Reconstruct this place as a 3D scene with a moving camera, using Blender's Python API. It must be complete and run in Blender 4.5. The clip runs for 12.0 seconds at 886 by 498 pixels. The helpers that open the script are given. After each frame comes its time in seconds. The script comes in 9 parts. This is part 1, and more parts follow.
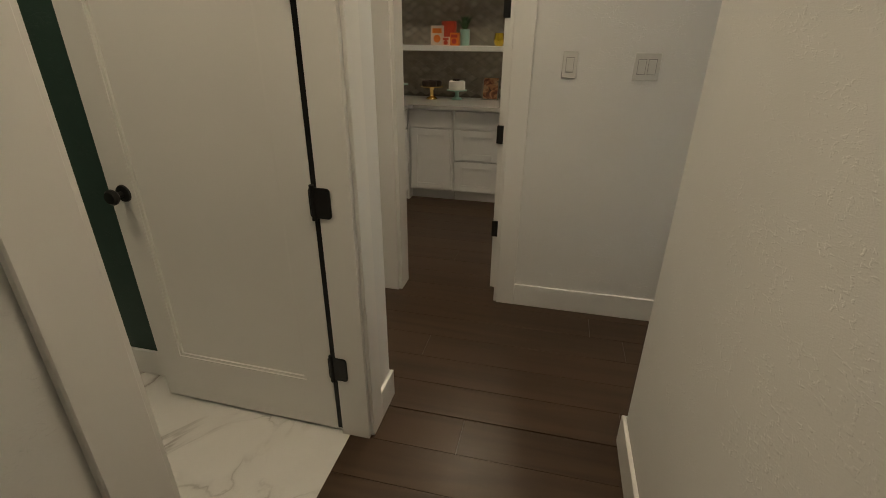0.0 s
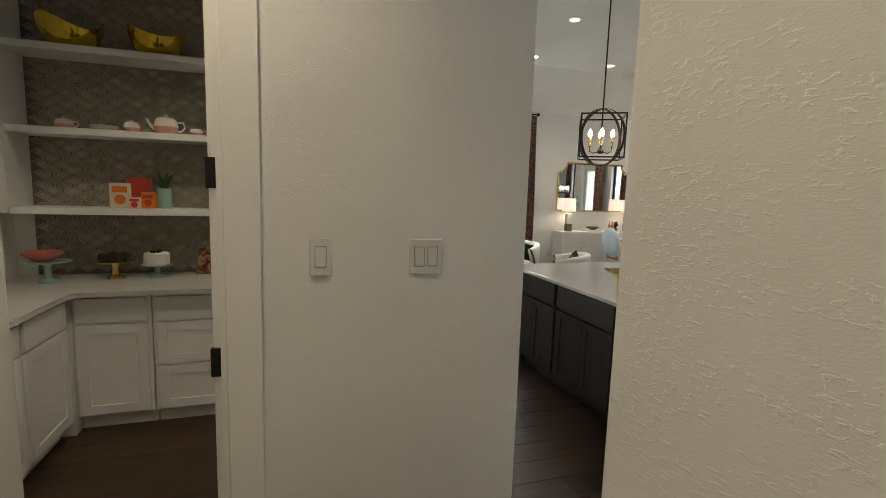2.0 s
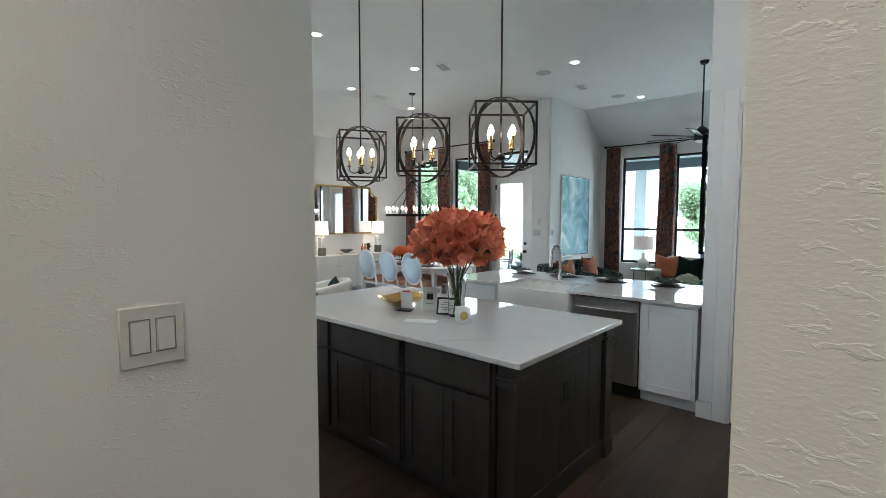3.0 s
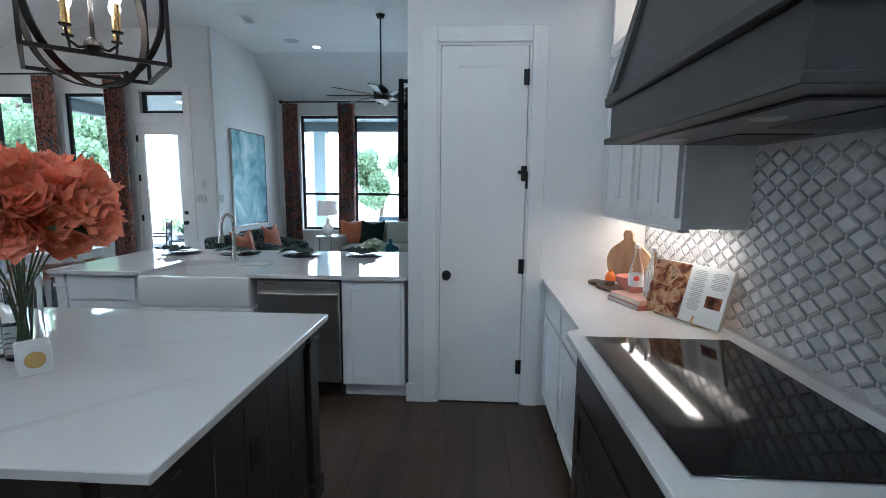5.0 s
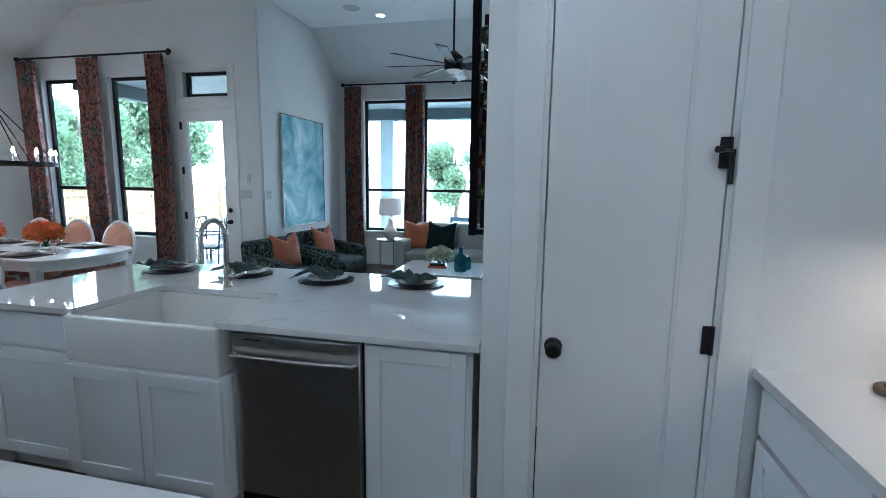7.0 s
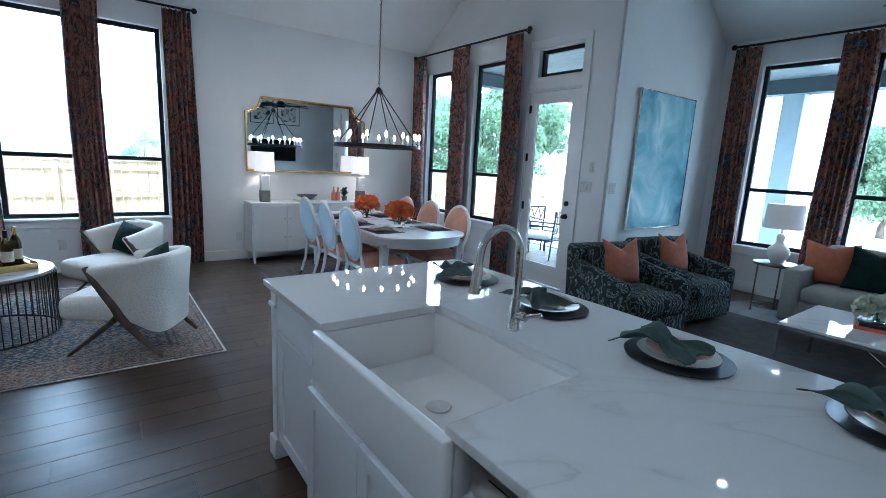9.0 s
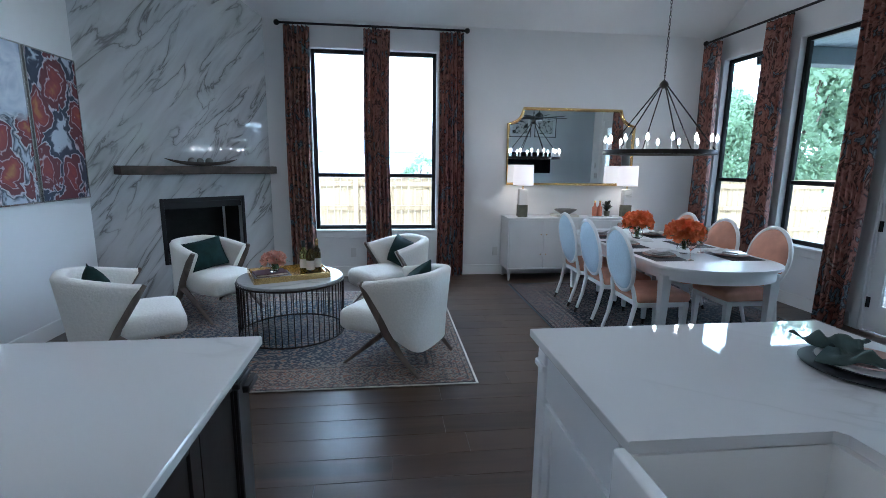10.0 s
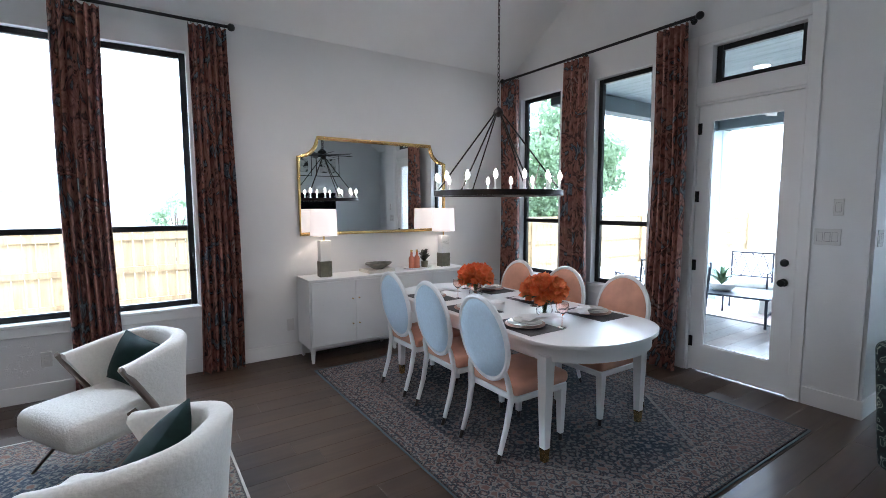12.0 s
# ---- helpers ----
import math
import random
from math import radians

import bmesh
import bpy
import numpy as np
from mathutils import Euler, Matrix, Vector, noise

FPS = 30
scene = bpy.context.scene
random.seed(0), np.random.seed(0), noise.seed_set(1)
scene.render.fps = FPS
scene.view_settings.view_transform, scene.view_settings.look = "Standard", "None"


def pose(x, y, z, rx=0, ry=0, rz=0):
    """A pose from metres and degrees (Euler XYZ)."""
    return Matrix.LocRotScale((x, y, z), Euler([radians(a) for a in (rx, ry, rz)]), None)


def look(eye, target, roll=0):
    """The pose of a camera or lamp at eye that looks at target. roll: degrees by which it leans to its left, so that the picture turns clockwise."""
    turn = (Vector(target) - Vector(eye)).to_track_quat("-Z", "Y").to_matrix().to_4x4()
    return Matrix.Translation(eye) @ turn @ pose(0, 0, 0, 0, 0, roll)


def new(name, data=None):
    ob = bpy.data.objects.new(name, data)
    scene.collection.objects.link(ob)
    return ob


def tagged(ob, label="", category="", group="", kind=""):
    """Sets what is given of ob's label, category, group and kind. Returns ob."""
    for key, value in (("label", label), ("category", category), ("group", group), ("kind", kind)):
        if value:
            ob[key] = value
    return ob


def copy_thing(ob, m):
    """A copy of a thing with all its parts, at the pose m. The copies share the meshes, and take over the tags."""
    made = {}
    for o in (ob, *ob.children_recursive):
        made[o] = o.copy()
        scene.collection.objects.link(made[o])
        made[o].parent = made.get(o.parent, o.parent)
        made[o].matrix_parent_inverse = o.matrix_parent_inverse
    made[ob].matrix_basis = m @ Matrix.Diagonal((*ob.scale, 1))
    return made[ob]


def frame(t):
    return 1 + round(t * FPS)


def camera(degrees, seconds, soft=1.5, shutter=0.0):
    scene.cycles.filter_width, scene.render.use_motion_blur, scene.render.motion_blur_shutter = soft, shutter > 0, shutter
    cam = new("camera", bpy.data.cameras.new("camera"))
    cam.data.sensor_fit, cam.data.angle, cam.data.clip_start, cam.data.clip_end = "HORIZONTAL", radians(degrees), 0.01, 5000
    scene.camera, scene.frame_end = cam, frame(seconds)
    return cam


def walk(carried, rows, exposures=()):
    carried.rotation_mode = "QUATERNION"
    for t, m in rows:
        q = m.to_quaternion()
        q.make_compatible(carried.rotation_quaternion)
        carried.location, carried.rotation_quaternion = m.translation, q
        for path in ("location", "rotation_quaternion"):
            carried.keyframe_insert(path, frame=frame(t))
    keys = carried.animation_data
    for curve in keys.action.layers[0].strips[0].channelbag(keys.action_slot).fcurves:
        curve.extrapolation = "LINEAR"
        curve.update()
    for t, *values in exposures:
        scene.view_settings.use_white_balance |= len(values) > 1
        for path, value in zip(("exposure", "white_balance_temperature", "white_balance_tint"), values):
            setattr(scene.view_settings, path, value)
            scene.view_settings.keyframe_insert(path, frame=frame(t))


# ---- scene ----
cam = camera(87.2, 12.0, 0.75)
PATH = [
    (0, (0.158, 0.105, 1.494), (-0.255, 1.875, 0.661), 0.5),
    (0.5, (0.128, 0.248, 1.521), (-0.209, 2.085, 0.804), 0.6),
    (1, (0.041, 0.458, 1.578), (-0.042, 2.382, 1.036), 0.6),
    (1.5, (0.075, 0.762, 1.575), (0.352, 2.703, 1.18), 0.6),
    (2, (0.116, 1.072, 1.594), (0.727, 2.96, 1.347), 1.8),
    (2.5, (0.15, 1.343, 1.609), (1.253, 2.999, 1.412), -0.2),
    (3, (0.248, 1.559, 1.604), (1.741, 2.883, 1.47), 0.1),
    (3.5, (0.434, 1.734, 1.621), (2.134, 2.785, 1.544), -0.2),
    (3.7, (0.503, 1.776, 1.623), (2.284, 2.68, 1.524), -0.2),
    (5.3, (1.384, 2.082, 1.536), (3.363, 2.128, 1.249), 1.4),
    (5.5, (1.511, 2.122, 1.536), (3.488, 2.154, 1.238), 2.3),
    (6, (1.849, 2.195, 1.544), (3.824, 2.23, 1.232), 3.7),
    (6.5, (2.228, 2.214, 1.535), (4.192, 2.419, 1.219), 2.3),
    (8.3, (3.564, 2.46, 1.52), (5.202, 3.582, 1.27), 0.8),
    (8.5, (3.601, 2.555, 1.523), (5.139, 3.803, 1.247), 0.9),
    (9, (3.723, 2.831, 1.515), (4.901, 4.404, 1.147), 3.0),
    (9.5, (3.794, 3.151, 1.519), (4.4, 5.024, 1.166), 1.9),
    (10, (3.816, 3.485, 1.513), (4.049, 5.439, 1.156), 0.7),
    (10.5, (3.795, 3.864, 1.548), (4.012, 5.819, 1.19), -1.1),
    (11, (3.843, 4.262, 1.545), (4.298, 6.194, 1.3), -0.8),
    (11.5, (3.927, 4.615, 1.554), (4.616, 6.483, 1.365), 0.9),
    (12, (3.997, 4.944, 1.56), (5.098, 6.603, 1.373), -0.2),
]
# seconds, stops, kelvin, tint
EXPOSURES = [
    (0.0, 0.15, 7300, 10), (1.5, 0.15, 7100, 10), (2.5, 0.15, 6700, 10), (3.0, 0.40, 5950, 9), (3.5, 0.42, 5600, 8), (5.5, 0.22, 5250, 10), (6.5, 0.18, 5150, 8),
    (8.5, 0.12, 4800, 7), (9.5, 0.04, 4950, 9), (10.5, -0.08, 5000, 11), (11.5, 0.06, 5300, 14), (12.0, 0.10, 5600, 16),
]
walk(cam, [(t, look(eye, target, roll)) for t, eye, target, roll in PATH], EXPOSURES)

# ---- light ----
world = bpy.data.worlds.new("sky")
scene.world = world
world.use_nodes = True
wn = world.node_tree
sky = wn.nodes.new("ShaderNodeTexSky")
sky.sky_type, sky.sun_disc = "NISHITA", False
sky.sun_elevation, sky.sun_rotation = radians(60), radians(163)
wn.nodes["Background"].inputs["Strength"].default_value = 0.14
wn.links.new(sky.outputs[0], wn.nodes["Background"].inputs[0])
sun_data = bpy.data.lights.new("sun", "SUN")
sun_data.energy, sun_data.angle, sun_data.color = 4.2, radians(3), (1.0, 0.96, 0.9)
sun = new("sun", sun_data)
sun.matrix_world = look((0, 0, 30), (5, 16, 0))


def area_light(name, eye, target, w, h, watts, colour):
    d = bpy.data.lights.new(name, "AREA")
    d.shape, d.size, d.size_y, d.energy, d.color = "RECTANGLE", w, h, watts, colour
    o = new(name, d)
    o.matrix_world = look(eye, target)
    return o


def point_light(name, at, watts, colour, radius=0.03):
    d = bpy.data.lights.new(name, "POINT")
    d.energy, d.color, d.shadow_soft_size = watts, colour, radius
    o = new(name, d)
    o.location = at
    return o


def spot_light(name, at, target, watts, colour, degrees, radius=0.05):
    d = bpy.data.lights.new(name, "SPOT")
    d.energy, d.color, d.spot_size, d.spot_blend, d.shadow_soft_size = watts, colour, radians(degrees), 0.7, radius
    o = new(name, d)
    o.matrix_world = look(at, target)
    return o


DAY = (0.80, 0.92, 1.0)
WARM = (1.0, 0.80, 0.58)
SOFT = (1.0, 0.90, 0.79)
HALL = (1.0, 0.87, 0.66)
CAN_W, HALL_W, PANTRY_W = 14.0, 42.0, 46.0
SKY_GLOW = 6.0

# ---- materials ----


def material(name, colour, rough=0.5, metal=0.0, vary=0.06, scale=6.0, bump=0.0, bump_scale=80.0, second=None, sheen=0.0, coat=0.0, spec=0.5):
    m = bpy.data.materials.new(name)
    m.use_nodes = True
    n, l = m.node_tree.nodes, m.node_tree.links
    b = n["Principled BSDF"]
    b.inputs["Roughness"].default_value, b.inputs["Metallic"].default_value = rough, metal
    b.inputs["Specular IOR Level"].default_value = spec
    b.inputs["Sheen Weight"].default_value, b.inputs["Coat Weight"].default_value = sheen, coat
    geo = n.new("ShaderNodeNewGeometry")
    t = n.new("ShaderNodeTexNoise")
    t.inputs["Scale"].default_value, t.inputs["Detail"].default_value = scale, 5
    l.new(geo.outputs["Position"], t.inputs["Vector"])
    ramp = n.new("ShaderNodeValToRGB")
    c2 = second or [c * (1 - vary) for c in colour]
    c1 = colour if second else [min(1, c * (1 + vary)) for c in colour]
    ramp.color_ramp.elements[0].position, ramp.color_ramp.elements[1].position = 0.32, 0.68
    ramp.color_ramp.elements[0].color, ramp.color_ramp.elements[1].color = (*c2, 1), (*c1, 1)
    l.new(t.outputs["Fac"], ramp.inputs["Fac"])
    l.new(ramp.outputs["Color"], b.inputs["Base Color"])
    r = n.new("ShaderNodeMapRange")
    r.inputs["To Min"].default_value, r.inputs["To Max"].default_value = max(0.02, rough - min(0.06, rough * 0.4)), min(1, rough + min(0.06, rough * 0.4))
    l.new(t.outputs["Fac"], r.inputs["Value"])
    l.new(r.outputs["Result"], b.inputs["Roughness"])
    if bump:
        t2 = n.new("ShaderNodeTexNoise")
        t2.inputs["Scale"].default_value, t2.inputs["Detail"].default_value = bump_scale, 4
        l.new(geo.outputs["Position"], t2.inputs["Vector"])
        bp = n.new("ShaderNodeBump")
        bp.inputs["Strength"].default_value, bp.inputs["Distance"].default_value = bump, 0.004
        l.new(t2.outputs["Fac"], bp.inputs["Height"])
        l.new(bp.outputs["Normal"], b.inputs["Normal"])
    return m


def glow(name, colour, strength):
    m = bpy.data.materials.new(name)
    m.use_nodes = True
    b = m.node_tree.nodes["Principled BSDF"]
    b.inputs["Base Color"].default_value = (0.9, 0.9, 0.88, 1)
    b.inputs["Emission Color"].default_value, b.inputs["Emission Strength"].default_value = (*colour, 1), strength
    return m


def clear_glass(name, colour=(1, 1, 1), rough=0.0, ior=1.45, alpha=1.0):
    m = bpy.data.materials.new(name)
    m.use_nodes = True
    b = m.node_tree.nodes["Principled BSDF"]
    b.inputs["Base Color"].default_value = (*colour, 1)
    b.inputs["Transmission Weight"].default_value, b.inputs["Roughness"].default_value, b.inputs["IOR"].default_value = alpha, rough, ior
    return m


def nodes_of(m):
    return m.node_tree.nodes, m.node_tree.links, m.node_tree.nodes["Principled BSDF"]


def ramp_node(n, stops):
    r = n.new("ShaderNodeValToRGB")
    e = r.color_ramp.elements
    while len(e) < len(stops):
        e.new(0.5)
    for el, (p, c) in zip(e, stops):
        el.position, el.color = p, (*c, 1)
    return r


def mapped(n, l, scale, coord="Position", rot=(0, 0, 0)):
    """World or object coordinates, scaled."""
    if coord == "Position":
        src = n.new("ShaderNodeNewGeometry").outputs["Position"]
    else:
        src = n.new("ShaderNodeTexCoord").outputs[coord]
    turn = n.new("ShaderNodeMapping")
    turn.inputs["Rotation"].default_value = [radians(a) for a in rot]
    l.new(src, turn.inputs["Vector"])
    mp = n.new("ShaderNodeMapping")
    mp.inputs["Scale"].default_value = scale
    l.new(turn.outputs["Vector"], mp.inputs["Vector"])
    return mp.outputs["Vector"]


def wall_paint(name, colour, strength):
    """Rolled wall paint over a hand-trowelled plaster texture."""
    m = material(name, colour, 0.62, vary=0.03, scale=1.5)
    n, l, b = nodes_of(m)
    v = mapped(n, l, (1, 1, 2.3))
    t = n.new("ShaderNodeTexNoise")
    t.inputs["Scale"].default_value, t.inputs["Detail"].default_value, t.inputs["Distortion"].default_value = 62, 4, 0.5
    l.new(v, t.inputs["Vector"])
    r0 = ramp_node(n, [(0.555, (0, 0, 0)), (0.62, (1, 1, 1))])
    l.new(t.outputs["Fac"], r0.inputs["Fac"])
    patch = n.new("ShaderNodeTexNoise")
    patch.inputs["Scale"].default_value, patch.inputs["Detail"].default_value = 7, 2
    l.new(v, patch.inputs["Vector"])
    pr = ramp_node(n, [(0.46, (0.04, 0.04, 0.04)), (0.64, (1, 1, 1))])
    l.new(patch.outputs["Fac"], pr.inputs["Fac"])
    r = n.new("ShaderNodeMix")
    r.data_type, r.blend_type = "RGBA", "MULTIPLY"
    r.inputs["Factor"].default_value = 1.0
    l.new(r0.outputs["Color"], r.inputs["A"])
    l.new(pr.outputs["Color"], r.inputs["B"])
    t2 = n.new("ShaderNodeTexNoise")
    t2.inputs["Scale"].default_value = 190
    l.new(v, t2.inputs["Vector"])
    mx = n.new("ShaderNodeMath")
    mx.operation = "MULTIPLY_ADD"
    l.new(t2.outputs["Fac"], mx.inputs[0])
    mx.inputs[1].default_value = 0.25
    l.new(r.outputs["Result"], mx.inputs[2])
    bp = n.new("ShaderNodeBump")
    bp.inputs["Strength"].default_value, bp.inputs["Distance"].default_value = strength, 0.003
    l.new(mx.outputs[0], bp.inputs["Height"])
    l.new(bp.outputs["Normal"], b.inputs["Normal"])
    return m


def stone(name, base, vein, scale, width, rough, angle=(0, 0, 0), stretch=(1, 1, 1), cloud=0.0, coord="Position", cover=(0.45, 0.62)):
    """Polished veined stone: a warped band of noise makes the veins."""
    m = material(name, base, rough, vary=0.03, scale=1.2, spec=0.42 if rough < 0.05 else 0.22)
    n, l, b = nodes_of(m)
    v = mapped(n, l, [s * scale for s in stretch], coord, angle)
    w = n.new("ShaderNodeTexNoise")
    w.inputs["Scale"].default_value, w.inputs["Detail"].default_value, w.inputs["Distortion"].default_value = 1.0, 7, 0.9
    l.new(v, w.inputs["Vector"])
    d = n.new("ShaderNodeMath")
    d.operation = "SUBTRACT"
    l.new(w.outputs["Fac"], d.inputs[0])
    d.inputs[1].default_value = 0.5
    a = n.new("ShaderNodeMath")
    a.operation = "ABSOLUTE"
    l.new(d.outputs[0], a.inputs[0])
    r = ramp_node(n, [(0.0, (1, 1, 1)), (width, (0.25, 0.25, 0.25)), (width * 3.5, (0, 0, 0))])
    l.new(a.outputs[0], r.inputs["Fac"])
    # veins come and go
    w2 = n.new("ShaderNodeTexNoise")
    w2.inputs["Scale"].default_value, w2.inputs["Detail"].default_value = 0.9, 3
    l.new(v, w2.inputs["Vector"])
    r2 = ramp_node(n, [(cover[0], (0, 0, 0)), (cover[1], (1, 1, 1))])
    l.new(w2.outputs["Fac"], r2.inputs["Fac"])
    k = n.new("ShaderNodeMath")
    k.operation = "MULTIPLY"
    l.new(r.outputs["Color"], k.inputs[0])
    l.new(r2.outputs["Color"], k.inputs[1])
    mix = n.new("ShaderNodeMix")
    mix.data_type = "RGBA"
    mix.inputs["A"].default_value, mix.inputs["B"].default_value = (*base, 1), (*vein, 1)
    l.new(k.outputs[0], mix.inputs["Factor"])
    out = mix.outputs["Result"]
    if cloud:
        c = n.new("ShaderNodeTexNoise")
        c.inputs["Scale"].default_value, c.inputs["Detail"].default_value = 1.4, 6
        l.new(v, c.inputs["Vector"])
        r3 = ramp_node(n, [(0.4, (0, 0, 0)), (0.75, (cloud, cloud, cloud))])
        l.new(c.outputs["Fac"], r3.inputs["Fac"])
        mix2 = n.new("ShaderNodeMix")
        mix2.data_type = "RGBA"
        l.new(r3.outputs["Color"], mix2.inputs["Factor"])
        l.new(out, mix2.inputs["A"])
        mix2.inputs["B"].default_value = (*vein, 1)
        out = mix2.outputs["Result"]
    l.new(out, b.inputs["Base Color"])
    return m


def wood(name, dark, light, rough, axis=0, grain=1.0, per_object=True, coat=0.0):
    """Wood with the grain along one world axis; each board gets a tone of its own."""
    m = material(name, light, rough, coat=coat)
    n, l, b = nodes_of(m)
    sc = [14.0 * grain, 14.0 * grain, 14.0 * grain]
    sc[axis] = 0.9 * grain
    geo = n.new("ShaderNodeNewGeometry")
    info = n.new("ShaderNodeObjectInfo")
    off = n.new("ShaderNodeVectorMath")
    off.operation = "MULTIPLY_ADD"
    l.new(info.outputs["Random"], off.inputs[0])
    off.inputs[1].default_value = (37, 53, 11) if per_object else (0, 0, 0)
    l.new(geo.outputs["Position"], off.inputs[2])
    mp = n.new("ShaderNodeMapping")
    mp.inputs["Scale"].default_value = sc
    l.new(off.outputs[0], mp.inputs["Vector"])
    t = n.new("ShaderNodeTexNoise")
    t.inputs["Scale"].default_value, t.inputs["Detail"].default_value, t.inputs["Distortion"].default_value = 1.0, 7, 0.6
    l.new(mp.outputs[0], t.inputs["Vector"])
    t2 = n.new("ShaderNodeTexNoise")
    t2.inputs["Scale"].default_value, t2.inputs["Detail"].default_value = 0.12, 3
    l.new(mp.outputs[0], t2.inputs["Vector"])
    add = n.new("ShaderNodeMath")
    add.operation = "MULTIPLY_ADD"
    l.new(t2.outputs["Fac"], add.inputs[0])
    add.inputs[1].default_value = 0.5
    l.new(t.outputs["Fac"], add.inputs[2])
    add2 = n.new("ShaderNodeMath")
    add2.operation = "MULTIPLY_ADD"
    l.new(info.outputs["Random"], add2.inputs[0])
    add2.inputs[1].default_value = 0.28 if per_object else 0.0
    l.new(add.outputs[0], add2.inputs[2])
    r = ramp_node(n, [(0.45, dark), (1.05 if per_object else 0.95, light)])
    l.new(add2.outputs[0], r.inputs["Fac"])
    l.new(r.outputs["Color"], b.inputs["Base Color"])
    bp = n.new("ShaderNodeBump")
    bp.inputs["Strength"].default_value, bp.inputs["Distance"].default_value = 0.18, 0.003
    l.new(t.outputs["Fac"], bp.inputs["Height"])
    l.new(bp.outputs["Normal"], b.inputs["Normal"])
    return m


WALL = wall_paint("wall_paint", (0.76, 0.757, 0.745), 0.36)
CEIL = wall_paint("ceiling_paint", (0.78, 0.78, 0.77), 0.15)
GREEN_WALL = wall_paint("dark_green_paint", (0.035, 0.075, 0.062), 0.4)
TRIM = material("trim_paint", (0.80, 0.79, 0.77), 0.35, vary=0.02, scale=3)
DOOR_PAINT = material("door_paint", (0.80, 0.79, 0.77), 0.38, vary=0.02, scale=2, bump=0.03, bump_scale=150)
CAB_WHITE = material("white_cabinet_paint", (0.78, 0.785, 0.79), 0.33, vary=0.02, scale=3)
CAB_DARK = wood("dark_stained_wood", (0.011, 0.0085, 0.0072), (0.034, 0.028, 0.0245), 0.40, axis=2, per_object=False)
CAB_RANGE = wood("grey_brown_stained_wood", (0.030, 0.026, 0.024), (0.075, 0.066, 0.060), 0.45, axis=0, per_object=False)
HOOD = material("charcoal_hood_paint", (0.042, 0.041, 0.040), 0.45, vary=0.08, scale=8)
HOOD_METAL = material("dark_hood_metal", (0.07, 0.07, 0.072), 0.35, metal=0.6, vary=0.1, scale=30)
QUARTZ = stone("white_quartz", (0.69, 0.68, 0.665), (0.57, 0.56, 0.545), 0.8, 0.012, 0.032, (0, 0, 35), (1, 2.2, 1), 0.10)
FIRE_STONE = stone("grey_veined_marble_slab", (0.60, 0.61, 0.61), (0.21, 0.205, 0.20), 1.25, 0.020, 0.02, (0, -38, 0), (3.6, 1.0, 0.75), 0.34, "Object", (0.38, 0.52))
BATH_TILE = stone("white_marble_tile", (0.78, 0.77, 0.75), (0.28, 0.26, 0.24), 1.5, 0.012, 0.15, (0, 0, 40), (1.6, 0.8, 1), 0.12)
FLOOR_WOOD = wood("dark_oak_planks", (0.020, 0.0112, 0.0068), (0.066, 0.039, 0.0240), 0.345, axis=0)
nodes_of(FLOOR_WOOD)[2].inputs["Specular IOR Level"].default_value = 0.36
SUBFLOOR = material("floor_joint", (0.012, 0.009, 0.007), 0.8)
BLACK = material("black_metal", (0.012, 0.012, 0.012), 0.42, metal=0.3, vary=0.1, scale=20)
BRONZE = material("dark_bronze", (0.035, 0.028, 0.024), 0.4, metal=0.8, vary=0.15, scale=20)
BRASS = material("brushed_brass", (0.72, 0.50, 0.20), 0.25, metal=1.0, vary=0.08, scale=15)
STEEL = material("brushed_steel", (0.64, 0.63, 0.62), 0.34, metal=1.0, vary=0.05, scale=40)
NICKEL = material("brushed_nickel", (0.56, 0.54, 0.51), 0.2, metal=1.0, vary=0.04, scale=30)
CERAMIC = material("white_ceramic", (0.83, 0.82, 0.80), 0.08, vary=0.01, scale=2)
PLASTIC = material("white_switch_plastic", (0.68, 0.67, 0.645), 0.25, vary=0.01)
MIRROR = material("mirror_glass", (0.86, 0.88, 0.88), 0.06, metal=1.0, vary=0.0)
nodes_of(MIRROR)[2].inputs["Roughness"].default_value = 0.01
for _link in [k for k in MIRROR.node_tree.links if k.to_socket.name == "Roughness"]:
    MIRROR.node_tree.links.remove(_link)
GLASS = clear_glass("window_glass", (0.97, 0.99, 0.99), 0.0, 1.02)
VASE_GLASS = clear_glass("vase_glass", (0.95, 0.98, 0.97), 0.0, 1.35)
CAN_GLOW = glow("downlight_lens", (1.0, 0.95, 0.86), 14.0)
BULB = glow("candle_bulb", (1.0, 0.90, 0.74), 60.0)

# ---- mesh helpers ----


def box(bm, x0, x1, y0, y1, z0, z1, bevel=0.0, seg=1, m=None):
    r = bmesh.ops.create_cube(bm, size=1.0)
    vs = r["verts"]
    for v in vs:
        v.co = Vector(((x0 + x1) / 2 + v.co.x * (x1 - x0), (y0 + y1) / 2 + v.co.y * (y1 - y0), (z0 + z1) / 2 + v.co.z * (z1 - z0)))
    out = vs
    if bevel:
        es = list({e for v in vs for e in v.link_edges})
        k = bmesh.ops.bevel(bm, geom=es, offset=bevel, segments=seg, profile=0.5, affect="EDGES")
        out = list({v for f in k["faces"] for v in f.verts} | {v for v in vs if v.is_valid})
    if m is not None:
        bmesh.ops.transform(bm, matrix=m, verts=out)
    return out


def rod(bm, a, b, r0, r1=None, seg=10, caps=True):
    a, b = Vector(a), Vector(b)
    r1 = r0 if r1 is None else r1
    d = b - a
    m = Matrix.Translation((a + b) / 2) @ d.to_track_quat("Z", "Y").to_matrix().to_4x4()
    return bmesh.ops.create_cone(bm, cap_ends=caps, segments=seg, radius1=r0, radius2=r1, depth=d.length, matrix=m)["verts"]


